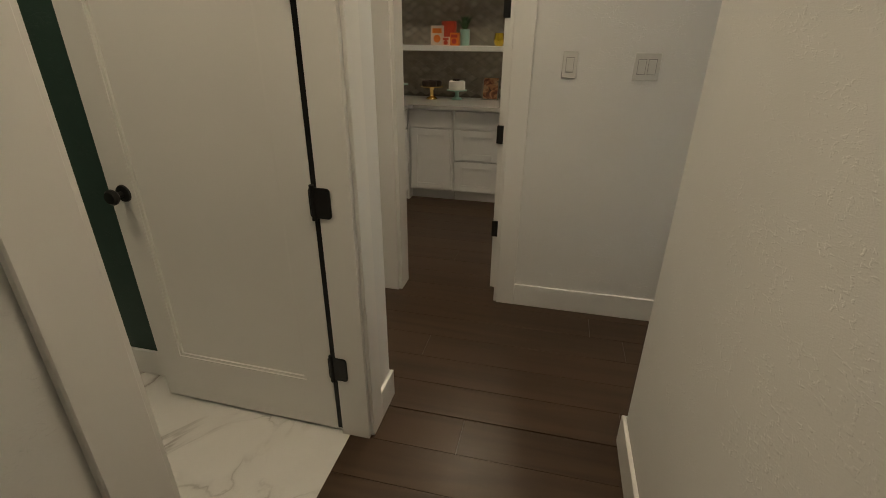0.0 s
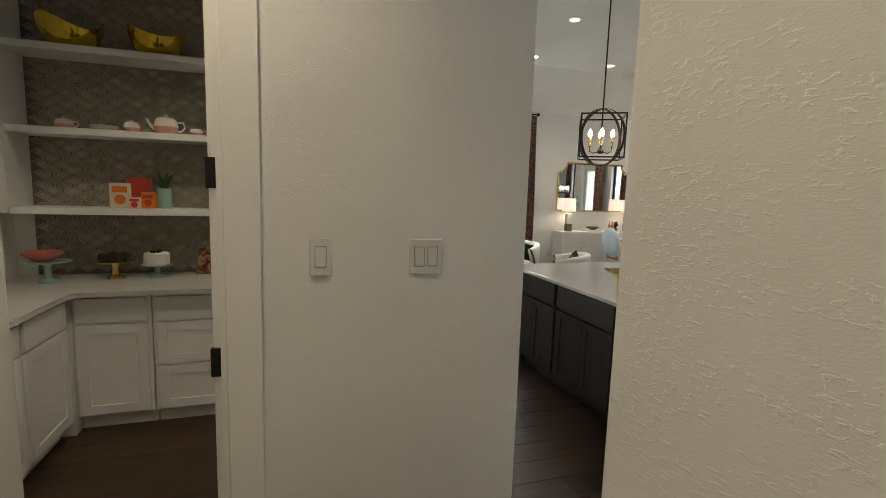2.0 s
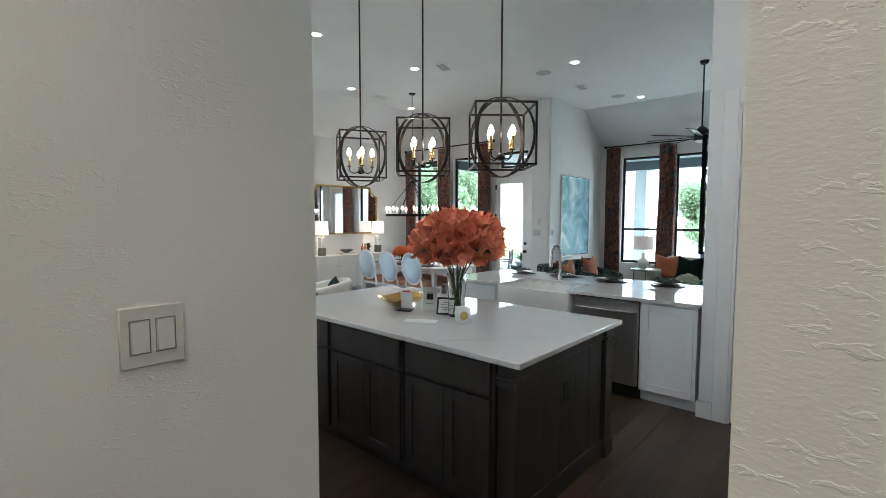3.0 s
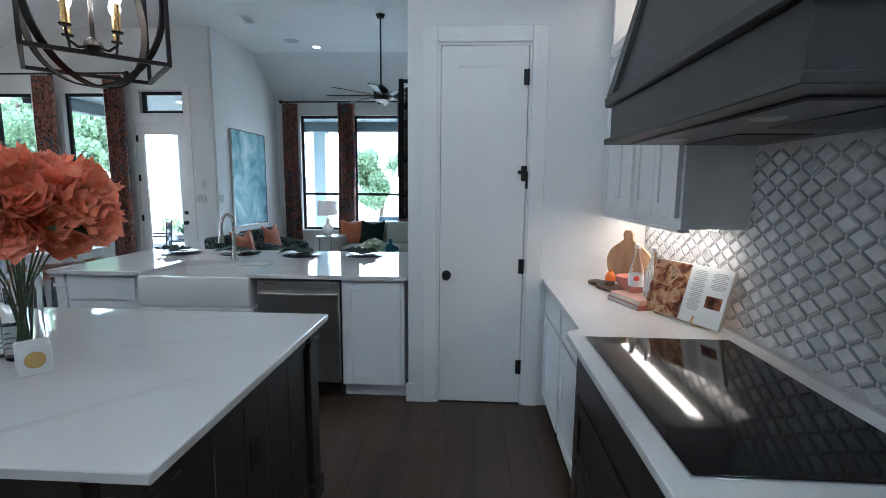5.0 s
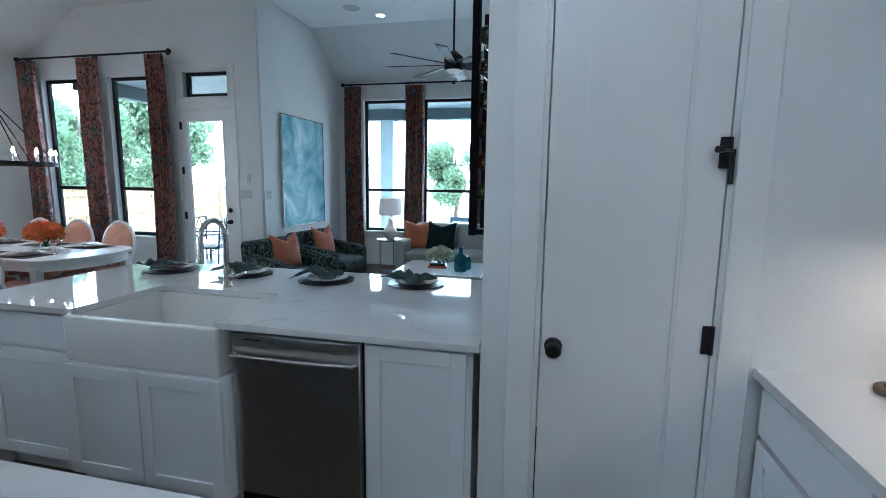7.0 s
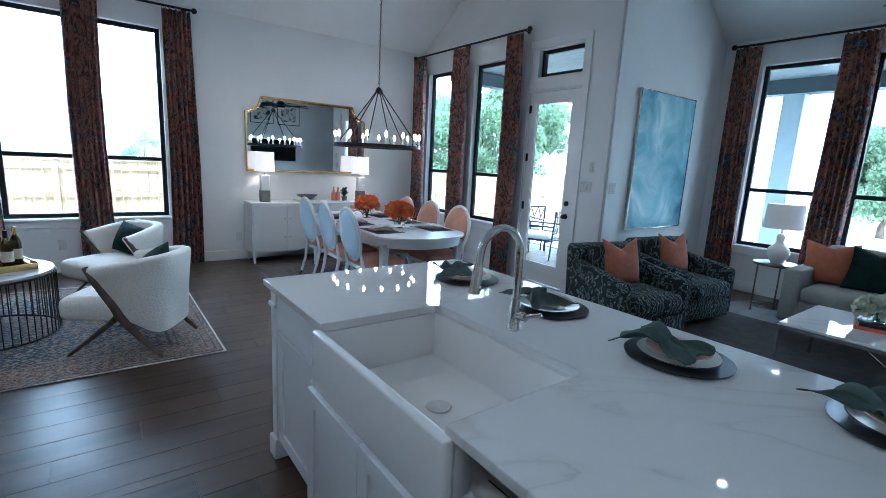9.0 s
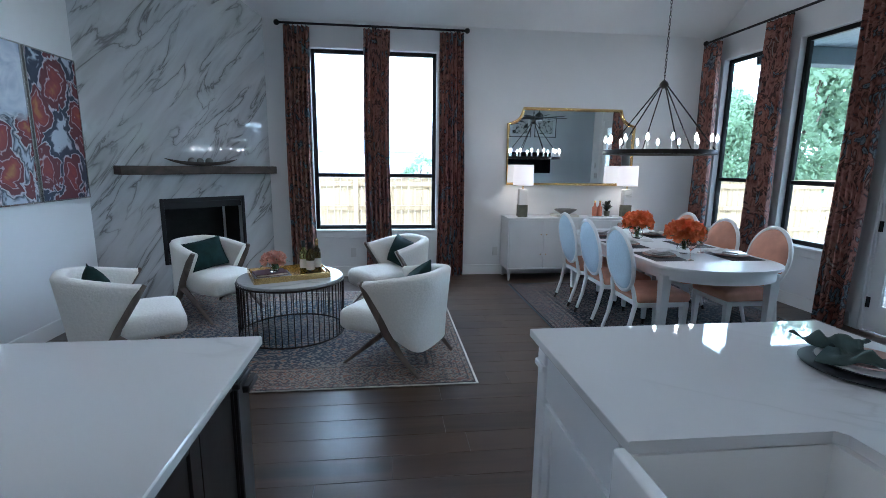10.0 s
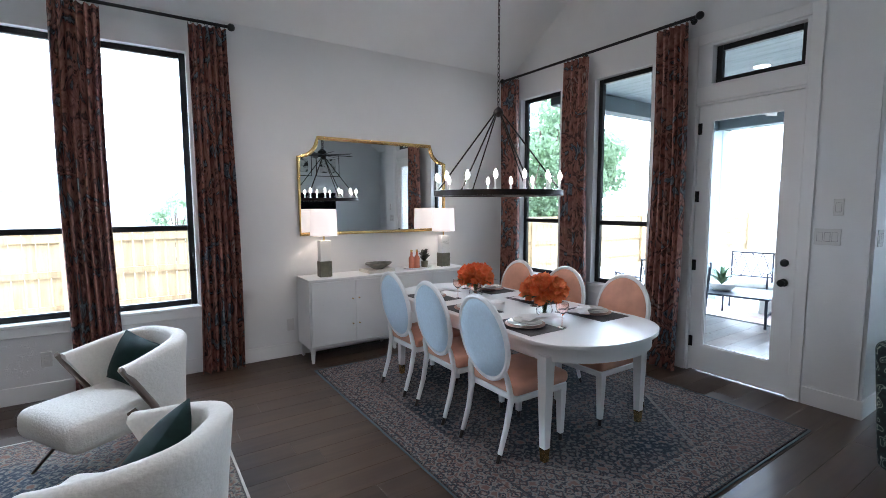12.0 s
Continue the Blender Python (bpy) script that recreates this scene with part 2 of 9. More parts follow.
def lathe(bm, profile, seg=24, at=(0, 0, 0), sx=1.0, sy=1.0):
    rings = []
    for r, z in profile:
        if r < 1e-5:
            rings.append([bm.verts.new((at[0], at[1], at[2] + z))])
        else:
            rings.append([bm.verts.new((at[0] + sx * r * math.cos(2 * math.pi * i / seg), at[1] + sy * r * math.sin(2 * math.pi * i / seg), at[2] + z)) for i in range(seg)])
    for p, q in zip(rings, rings[1:]):
        for i in range(seg):
            j = (i + 1) % seg
            if len(p) == 1 and len(q) > 1:
                bm.faces.new((p[0], q[j], q[i]))
            elif len(q) == 1 and len(p) > 1:
                bm.faces.new((p[i], p[j], q[0]))
            elif len(p) > 1:
                bm.faces.new((p[i], p[j], q[j], q[i]))
    return rings


def tube(bm, pts, r, seg=8, closed=False, flat=None):
    """A tube along points. r: a radius, or one for each point."""
    pts = [Vector(p) for p in pts]
    n = len(pts)
    rs = r if isinstance(r, (list, tuple)) else [r] * n
    rings, ref = [], None
    for i, p in enumerate(pts):
        a = pts[i - 1] if (i or closed) else p
        b = pts[(i + 1) % n] if (i < n - 1 or closed) else p
        d = (b - a).normalized()
        if ref is None:
            ref = d.orthogonal().normalized()
        ref = (ref - d * ref.dot(d)).normalized()
        s = d.cross(ref)
        f = flat or (1, 1)
        rings.append([bm.verts.new(p + rs[i] * (f[0] * math.cos(2 * math.pi * k / seg) * ref + f[1] * math.sin(2 * math.pi * k / seg) * s)) for k in range(seg)])
    pairs = list(zip(rings, rings[1:])) + ([(rings[-1], rings[0])] if closed else [])
    for p, q in pairs:
        for i in range(seg):
            j = (i + 1) % seg
            bm.faces.new((p[i], p[j], q[j], q[i]))
    if not closed:
        bm.faces.new(rings[0][::-1])
        bm.faces.new(rings[-1])
    return rings


def sheet(bm, rows, close_u=False):
    """A surface through rows of points."""
    vs = [[bm.verts.new(p) for p in row] for row in rows]
    for a, b in zip(vs, vs[1:]):
        k = len(a)
        for i in range(k if close_u else k - 1):
            j = (i + 1) % k
            bm.faces.new((a[i], a[j], b[j], b[i]))
    return vs


def prism(bm, outline, z0, z1, bevel=0.0, seg=2):
    """An upright prism over an outline in plan."""
    lo = [bm.verts.new((x, y, z0)) for x, y in outline]
    hi = [bm.verts.new((x, y, z1)) for x, y in outline]
    k = len(outline)
    fs = [bm.faces.new(lo[::-1]), bm.faces.new(hi)]
    for i in range(k):
        j = (i + 1) % k
        fs.append(bm.faces.new((lo[i], lo[j], hi[j], hi[i])))
    if bevel:
        es = [e for e in fs[1].edges] + [e for e in fs[0].edges]
        bmesh.ops.bevel(bm, geom=es, offset=bevel, segments=seg, profile=0.5, affect="EDGES")


def mesh_of(bm, name, mat, smooth=40):
    bmesh.ops.recalc_face_normals(bm, faces=bm.faces)
    me = bpy.data.meshes.new(name)
    bm.to_mesh(me)
    bm.free()
    if mat:
        me.materials.append(mat)
    if smooth:
        me.polygons.foreach_set("use_smooth", [True] * len(me.polygons))
        me.set_sharp_from_angle(angle=radians(smooth))
    return me


def part(name, bm, mat, parent=None, label="", smooth=40):
    ob = new(name, mesh_of(bm, name, mat, smooth))
    ob.parent = parent
    if label:
        tagged(ob, label)
    return ob


def thing(name, label, category, at=(0, 0, 0), turn=0.0, group="", kind=""):
    ob = new(name)
    ob.empty_display_size = 0.1
    ob.matrix_basis = pose(*at, 0, 0, turn)
    return tagged(ob, label, category, group, kind)


def bm_new():
    return bmesh.new()


def one(name, mat, parent, *boxes, bevel=0.0, label=""):
    """One mesh of one or more boxes."""
    bm = bm_new()
    for b in boxes:
        box(bm, *b, bevel=bevel)
    return part(name, bm, mat, parent, label)


def wall(name, axis, face, back, u0, u1, z0, z1, holes=(), mat=None, label="white painted plaster wall"):
    """A wall across x ('x': its faces are at x = face and back) or y, from u0 to u1, with openings (u0, u1, z0, z1)."""
    us = sorted({u0, u1, *[h[0] for h in holes], *[h[1] for h in holes]})
    zs = sorted({z0, z1, *[h[2] for h in holes], *[h[3] for h in holes]})
    bm = bm_new()
    lo, hi = min(face, back), max(face, back)
    for a, b in zip(us, us[1:]):
        for c, d in zip(zs, zs[1:]):
            um, zm = (a + b) / 2, (c + d) / 2
            if any(h[0] < um < h[1] and h[2] < zm < h[3] for h in holes):
                continue
            if axis == "x":
                box(bm, lo, hi, a, b, c, d)
            else:
                box(bm, a, b, lo, hi, c, d)
    bmesh.ops.remove_doubles(bm, verts=bm.verts, dist=1e-5)
    seen = {}
    for f in bm.faces:
        seen.setdefault(frozenset(v.index for v in f.verts), []).append(f)
    bm.verts.index_update()
    seen = {}
    for f in bm.faces:
        seen.setdefault(frozenset(v.index for v in f.verts), []).append(f)
    bmesh.ops.delete(bm, geom=[f for fs in seen.values() if len(fs) > 1 for f in fs], context="FACES_ONLY")
    ob = part(name, bm, mat or WALL, None, smooth=0)
    return tagged(ob, label, "wall", kind="structure")

# ---- structure ----
XW, XE, XL, YN, YP, YS = 0.93, 8.31, 10.68, 9.78, 5.98, 0.845
ZC, ZE = 3.88, 3.24   # flat ceiling, eaves of the sloped parts
RUN = 0.95            # how far the slopes reach in
T = 0.14
HX0, HX1 = -0.445, 0.549     # hall faces
HY = 2.61                   # hall end wall
BX0 = 4.37                  # closet wall face
BY1 = 2.45                  # closet wall's other face

# windows and doors: (from, to, bottom, top)
WIN_N = [(2.86, 3.63, 0.64, 2.93), (3.72, 4.46, 0.64, 2.93)]
WIN_E = [(8.90, 9.58, 0.68, 2.93), (7.72, 8.40, 0.68, 2.93)]
DOOR_E = (6.43, 7.27, 0.0, 2.46)
TRANS_E = (6.46, 7.15, 2.62, 2.95)
WIN_L = [(4.56, 5.50, 0.62, 2.93), (3.30, 4.40, 0.62, 2.93), (2.20, 3.15, 0.62, 2.93)]
PANTRY = (-0.713, -0.085, 0.0, 2.46)
BATH = (0.552, 1.42, 0.0, 2.46)
CLOSET = (1.637, 2.25, 0.0, 2.47)

wall("wall_north", "y", YN, YN + T, XW - T, XE + T, 0, 4.1, WIN_N)
wall("wall_east", "x", XE, XE + T, YP + 0.02, YN, 0, 4.1, WIN_E + [DOOR_E, TRANS_E])
wall("wall_picture", "y", YP, YP + T, XE + 0.02, XL + T, 0, 4.1)
wall("wall_living", "x", XL, XL + T, -0.5, YP, 0, 4.1, WIN_L)
wall("wall_west", "x", XW, XW - T, HY + T, YN, 0, 4.1)
wall("wall_hall_end", "y", HY, HY + T, -1.95, XW + 0.002, 0, 4.1, [PANTRY])
wall("wall_hall", "x", HX1, HX1 + T, -1.6, 1.607, 0, 4.1)
wall("wall_bath", "x", HX0, HX0 - T, -1.6, 1.66, 0, 4.1, [BATH])
wall("wall_corridor", "y", 1.66, 1.545, -2.6, HX0 - T, 0, 4.1, mat=WALL)
wall("wall_kitchen", "y", YS, YS - T, HX1 + T, XL + T, 0, 4.1)
wall("wall_closet", "x", BX0, BX0 + T, YS, BY1, 0, 4.1, [CLOSET])
wall("wall_closet_end", "y", BY1, BY1 - T, BX0 + T, 5.62, 0, 4.1)
wall("wall_closet_back", "x", 5.62, 5.62 - T, YS, BY1 - T, 0, 4.1)
wall("wall_hall_back", "y", -1.6, -1.74, -2.6, HX1 + T, 0, 4.1)
wall("wall_corridor_end", "x", -1.95, -1.95 - T, 1.66, 5.4, 0, 4.1)
wall("wall_pantry_back", "y", 5.02, 5.02 + T, -1.95, XW - T, 0, 4.1)
wall("wall_bath_west", "x", -2.6, -2.74, -1.74, 1.66, 0, 4.1, mat=GREEN_WALL, label="dark green painted bathroom wall")
wall("wall_bath_north", "y", 1.539, 1.545, -2.59, HX0 - T, 0, 2.9, mat=GREEN_WALL, label="dark green painted bathroom wall")

# fireplace corner: a slab across the corner, with the firebox opening
FA, FB = Vector((XW, 8.40)), Vector((2.313, YN))
FDIR = (FB - FA).normalized()
FANG = math.degrees(math.atan2(FDIR.y, FDIR.x))
FLEN = (FB - FA).length

bm = bm_new()
for u0, u1, z0, z1 in ((0, 0.64, 0, ZC), (1.55, FLEN, 0, ZC), (0.64, 1.55, 0, 0.40), (0.64, 1.55, 1.095, ZC)):
    box(bm, u0, u1, 0.0, 0.10, z0, z1)
fire = part("wall_fireplace", bm, FIRE_STONE, None, smooth=0)
fire.matrix_basis = pose(FA.x, FA.y, 0, 0, 0, FANG)
tagged(fire, "polished grey and white veined marble chimney wall", "wall", kind="structure")

# ceiling: flat, with slopes down to the north and to the living room windows
bm = bm_new()
box(bm, HX1, XL + T, YS - T, YN - RUN, ZC, ZC + 0.1)
box(bm, HX1, XE + T, YN - RUN, YN + T, ZC + 0.4, ZC + 0.5)


def slab(bm, pts, thick):
    lo = [bm.verts.new(p) for p in pts]
    hi = [bm.verts.new((p[0], p[1], p[2] + thick)) for p in pts]
    bm.faces.new(lo)
    bm.faces.new(hi[::-1])
    for i in range(len(pts)):
        j = (i + 1) % len(pts)
        bm.faces.new((lo[i], lo[j], hi[j], hi[i]))


slab(bm, [(XW - 0.1, YN + 0.02, ZE), (XE + 0.05, YN + 0.02, ZE), (XE + 0.05, YN - RUN, ZC), (XW - 0.1, YN - RUN, ZC)], 0.08)
slab(bm, [(XL + 0.02, YS - 0.1, ZE), (XL + 0.02, YP + 0.05, ZE), (XL - RUN, YP + 0.05, ZC - 0.002), (XL - RUN, YS - 0.1, ZC - 0.002)], 0.08)
ceiling = tagged(part("ceiling", bm, CEIL, None, smooth=0), "white painted ceiling sloping down towards the windows", "ceiling", kind="structure")
bm = bm_new()
box(bm, -2.75, HX1 + T, -1.75, 5.2, 2.95, 3.05)
tagged(part("ceiling_hall", bm, CEIL, None, smooth=0), "white painted flat hall ceiling", "ceiling", kind="structure")

# floor
bm = bm_new()
box(bm, -0.53, XL + T, -1.7, YN + T, -0.25, -0.012)
box(bm, -2.1, -0.53, 1.6, 5.2, -0.25, -0.012)
floor = tagged(part("floor", bm, SUBFLOOR, None, smooth=0), "dark brown wide oak plank floor", "floor", kind="structure")
bm = bm_new()
box(bm, -2.7, -0.53, -1.7, 1.6, -0.2, -0.004)
tagged(part("floor_bath", bm, BATH_TILE, None, smooth=0), "polished white marble bathroom floor with grey veins", "floor", kind="structure")

# ---- openings, trim ----


def window(name, label, face, turn, u0, u1, z0, z1, rail=1.36, sill=True):
    """A black two-light window in its opening. Local x runs along the wall, local y goes outwards."""
    ob = thing(name, label, "window", (face[0], face[1], 0), turn, kind="structure")
    f = 0.05
    y0, y1 = 0.07, 0.12
    one("window_frame", BLACK, ob, (u0, u0 + f, y0, y1, z0, z1), (u1 - f, u1, y0, y1, z0, z1), (u0 + f, u1 - f, y0, y1, z0, z0 + f), (u0 + f, u1 - f, y0, y1, z1 - f, z1), bevel=0.004)
    if rail:
        one("meeting_rail", BLACK, ob, (u0 + f, u1 - f, y0 + 0.005, y1 - 0.005, rail - 0.025, rail + 0.025), bevel=0.004)
        spans = [(z0 + f, rail - 0.025), (rail + 0.025, z1 - f)]
    else:
        spans = [(z0 + f, z1 - f)]
    for a, b in spans:
        p = one("pane", GLASS, ob, (u0 + f - 0.004, u1 - f + 0.004, y0 + 0.02, y0 + 0.026, a - 0.004, b + 0.004))
        p.visible_shadow = False
    if sill:
        one("window_sill", TRIM, ob, (u0 - 0.03, u1 + 0.03, -0.035, 0.075, z0 - 0.03, z0 - 0.002), (u0 - 0.02, u1 + 0.02, -0.014, -0.001, z0 - 0.11, z0 - 0.03), bevel=0.004)
    return ob


for k, q in enumerate(WIN_N):
    window("window_%d" % (k + 1), "tall black-framed window with a meeting rail over a white sill", (0, YN), 0, *q)
for k, q in enumerate(WIN_E):
    window("window_%d" % (k + 3), "tall black-framed window facing the covered patio", (XE, 0), -90, -q[1], -q[0], q[2], q[3])
for k, q in enumerate(WIN_L):
    window("window_%d" % (k + 5), "wide black-framed living room window behind the sofa", (XL, 0), -90, -q[1], -q[0], q[2], q[3])
window("window_8", "black-framed transom window above the patio door", (XE, 0), -90, -TRANS_E[1], -TRANS_E[0], TRANS_E[2], TRANS_E[3], None, False)


def casing(name, label, face, turn, u0, u1, z1, w=0.105, top=None, t=0.016):
    """White flat casing round an opening. Local -y faces the room."""
    bm = bm_new()
    z2 = top or z1
    box(bm, u0 - w, u0, -t, -0.001, 0, z2 + w, 0.003)
    box(bm, u1, u1 + w, -t, -0.001, 0, z2 + w, 0.003)
    box(bm, u0, u1, -t + 0.001, -0.001, z2, z2 + w, 0.003)
    ob = part(name, bm, TRIM)
    ob.matrix_basis = pose(face[0], face[1], 0, 0, 0, turn)
    return tagged(ob, label, "trim", kind="structure")


def jamb(name, label, face, turn, u0, u1, z1, depth=T):
    """The lining of a doorway with its stop."""
    bm = bm_new()
    t = 0.018
    box(bm, u0, u0 + t, 0.0, depth, 0, z1 - t)
    box(bm, u1 - t, u1, 0.0, depth, 0, z1 - t)
    box(bm, u0, u1, 0.0, depth, z1 - t, z1)
    ob = part(name, bm, TRIM)
    ob.matrix_basis = pose(face[0], face[1], 0, 0, 0, turn)
    return tagged(ob, label, "trim", kind="structure")


def leaf(name, label, at, turn, w, h, knob_side=1, hinges=True, knob=True, glass=None, knob_both=True, hinge_side=None, hinge_y=-0.005):
    """A door leaf: local x from 0 to w, thickness along y from 0 to 0.04."""
    ob = thing(name, label, "door", at, turn, kind="structure")
    st, th, z0 = 0.115, 0.04, 0.012
    bm = bm_new()
    inner = glass or (st, w - st, 0.24, h - st)
    a, b, c, d = inner
    box(bm, 0, a, 0, th, z0, h)
    box(bm, b, w, 0, th, z0, h)
    box(bm, a, b, 0, th, z0, c)
    box(bm, a, b, 0, th, d, h)
    part("stile_frame", bm, DOOR_PAINT, ob, smooth=0)
    # bead round the panel
    bm = bm_new()
    for y0, y1 in ((0.004, 0.012), (th - 0.012, th - 0.004)):
        box(bm, a, a + 0.012, y0, y1, c, d)
        box(bm, b - 0.012, b, y0, y1, c, d)
        box(bm, a + 0.012, b - 0.012, y0, y1, c, c + 0.012)
        box(bm, a + 0.012, b - 0.012, y0, y1, d - 0.012, d)
    part("bead", bm, TRIM, ob, smooth=0)
    if glass:
        p = one("pane", GLASS, ob, (a, b, th / 2 - 0.003, th / 2 + 0.003, c, d))
        p.visible_shadow = False
    else:
        one("panel", DOOR_PAINT, ob, (a, b, 0.012, th - 0.012, c, d))
    kx = w - 0.065 if knob_side > 0 else 0.065
    if knob:
        bm = bm_new()
        lathe(bm, [(0, -0.006), (0.033, -0.006), (0.033, 0.0), (0.030, 0.006), (0.011, 0.010), (0.011, 0.030), (0.022, 0.036), (0.029, 0.046), (0.029, 0.054), (0.022, 0.062), (0, 0.064)], 20)
        m1 = Matrix.Translation((kx, 0, 0.93)) @ Matrix.Rotation(radians(90), 4, "X")
        bmesh.ops.transform(bm, matrix=m1, verts=bm.verts)
        part("door_knob", bm, BLACK, ob, "round black door knob")
        if knob_both:
            bm = bm_new()
            lathe(bm, [(0, -0.006), (0.033, -0.006), (0.033, 0.0), (0.030, 0.006), (0.011, 0.010), (0.011, 0.030), (0.022, 0.036), (0.029, 0.046), (0.029, 0.054), (0.022, 0.062), (0, 0.064)], 20)
            m1 = Matrix.Translation((kx, th, 0.93)) @ Matrix.Rotation(radians(-90), 4, "X")
            bmesh.ops.transform(bm, matrix=m1, verts=bm.verts)
            part("door_knob", bm, BLACK, ob, "round black door knob")
    if hinges:
        hx = 0.0 if knob_side > 0 else w
        for hz in (0.28, 1.0, 1.63, h - 0.2) if h > 2.3 else (0.25, 1.0, 1.8):
            bm = bm_new()
            rod(bm, (hx, hinge_y, hz - 0.05), (hx, hinge_y, hz + 0.05), 0.008, seg=10)
            box(bm, hx - 0.001 if knob_side > 0 else hx - 0.03, hx + 0.03 if knob_side > 0 else hx + 0.001, hinge_y, hinge_y + 0.006, hz - 0.05, hz + 0.05, 0.002)
            part("hinge", bm, BLACK, ob, "black butt hinge")
    return ob


# patio door with its transom, one casing round both
casing("trim_1", "white casing round the patio door and transom", (XE, 0), -90, -DOOR_E[1], -DOOR_E[0], DOOR_E[3], 0.085, TRANS_E[3] + 0.02)
one("trim_2", TRIM, None, (XE - 0.012, XE + 0.03, DOOR_E[0], DOOR_E[1], 2.465, 2.60), bevel=0.003)
tagged(bpy.data.objects["trim_2"], "white head board between door and transom", "trim", kind="structure")
jamb("trim_3", "white painted patio door jamb", (XE, 0), -90, -DOOR_E[1], -DOOR_E[0], 2.46)
patio_door = leaf("door_1", "white patio door with one full-height glass pane, closed", (XE + 0.02, 7.25, 0), -90, 0.80, 2.44, 1, True, True, (0.105, 0.675, 0.255, 2.31))
bm = bm_new()
lathe(bm, [(0, 0), (0.031, 0), (0.031, 0.012), (0.024, 0.02), (0, 0.021)], 18)
bmesh.ops.transform(bm, matrix=Matrix.Translation((0.735, 0, 1.09)) @ Matrix.Rotation(radians(90), 4, "X"), verts=bm.verts)
part("deadbolt", bm, BLACK, patio_door, "round black deadbolt")

# closet door beside the peninsula
casing("trim_4", "white casing round the closet door", (BX0, 0), -90, -CLOSET[1], -CLOSET[0], CLOSET[3], 0.10)
jamb("trim_5", "white painted closet door jamb", (BX0, 0), -90, -CLOSET[1], -CLOSET[0], 2.47)
closet = leaf("door_2", "tall white one-panel door with black hardware, closed", (BX0 + 0.004, CLOSET[1] - 0.0225, 0), -90, 0.568, 2.450, -1, True, True, hinge_y=-0.01)
bm = bm_new()
rod(bm, (0.575, -0.016, 1.53), (0.575, -0.016, 1.64), 0.008)
rod(bm, (0.575, -0.016, 1.635), (0.53, -0.05, 1.638), 0.006)
rod(bm, (0.515, -0.055, 1.638), (0.535, -0.048, 1.638), 0.011)
part("door_stop", bm, BLACK, closet, "black hinge-pin door stop")
for ob in list(closet.children):
    if ob.name.startswith("door_knob"):
        ob.location.x = -0.02

# hall: pantry doorway and the bathroom door
casing("trim_6", "white casing round the pantry doorway", (0, HY), 0, PANTRY[0], PANTRY[1], PANTRY[3], 0.105)
jamb("trim_7", "white painted pantry door jamb", (0, HY), 0, *PANTRY[:2], 2.46)
pantry_door = leaf("door_3", "white panel pantry door standing wide open", (PANTRY[1] - 0.022, HY + T + 0.01, 0), 86, 0.56, 2.44, 1, False, True)
for hz in (0.42, 0.99, 1.63, 2.25):
    one("hinge", BLACK, pantry_door, (-0.012, 0.022, 0.0, 0.048, hz - 0.05, hz + 0.05), bevel=0.003, label="black butt hinge")
casing("trim_8", "white casing round the bathroom doorway", (HX0, 0), 90, BATH[0], BATH[1], BATH[3], 0.10)
jamb("trim_9", "white painted bathroom door jamb", (HX0, 0), 90, *BATH[:2], 2.46, 0.115)
bath_door = leaf("door_4", "white panel bathroom door standing open", (-0.5845, 1.452, 0), 179.0, 0.832, 2.44, 1, False, True)
plate_pts = [(-0.034 + sx * 0.026 + 0.012 * math.cos(radians(q)), sz * 0.040 + 0.012 * math.sin(radians(q))) for sx, sz, qs in ((1, 1, (0, 30, 60, 90)), (-1, 1, (90, 120, 150, 180)), (-1, -1, (180, 210, 240, 270)), (1, -1, (270, 300, 330, 360))) for q in qs]
for hz in (0.333, 1.0, 1.652, 2.25):
    bm = bm_new()
    prism(bm, plate_pts, -0.0560, -0.0505, 0.001, 1)
    bmesh.ops.transform(bm, matrix=Matrix.Translation((0, 0, hz)) @ Matrix.Rotation(radians(90), 4, "X"), verts=bm.verts)
    rod(bm, (-0.010, 0.054, hz - 0.06), (-0.010, 0.054, hz + 0.06), 0.009)
    part("hinge", bm, BLACK, bath_door, "black rounded butt hinge")
for ob in bath_door.children:
    if ob.name.startswith("door_knob"):
        ob.location.z += 0.03
# black strip puts the shade of the hinge-side door gap into colour
one("trim_10", BLACK, None, (-0.584, -0.556, 1.412, 1.4195, 0.02, 2.44))
tagged(bpy.data.objects["trim_10"], "black strip painted as the dark gap beside the hinge jamb", "trim", kind="structure")

base_count = [0]


def baseboard(x0, y0, x1, y1, nx, ny, mat=None):
    """White baseboard along a wall from one point to another, on the side that (nx, ny) names."""
    base_count[0] += 1
    bm = bm_new()
    t = 0.016
    xs, ys = sorted((x0, x1)), sorted((y0, y1))
    if nx:
        lo, hi = sorted((x0, x0 + nx * t))
        box(bm, lo, hi, ys[0], ys[1], 0.0, 0.138, 0.003)
    else:
        lo, hi = sorted((y0, y0 + ny * t))
        box(bm, xs[0], xs[1], lo, hi, 0.0, 0.138, 0.003)
    ob = part("baseboard_%d" % base_count[0], bm, mat or TRIM)
    return tagged(ob, "flat white painted baseboard", "baseboard", kind="structure")


baseboard(2.32, YN, XE, YN, 0, -1)
baseboard(XE, 7.36, XE, YN - 0.017, -1, 0)
baseboard(XE, YP - 0.016, XE, 6.34, -1, 0)
baseboard(XE, YP, XL, YP, 0, -1)
baseboard(XL, YS, XL, YP - 0.017, -1, 0)
baseboard(XW, HY + 0.001, XW, 8.42, 1, 0)
baseboard(0.02, HY, XW + 0.018, HY, 0, -1)
baseboard(-1.95, HY, -0.819, HY, 0, -1)
baseboard(HX1, -1.6, HX1, 1.633, -1, 0)
baseboard(HX1 - 0.001, 1.617, HX1 + T + 0.016, 1.617, 0, 1)
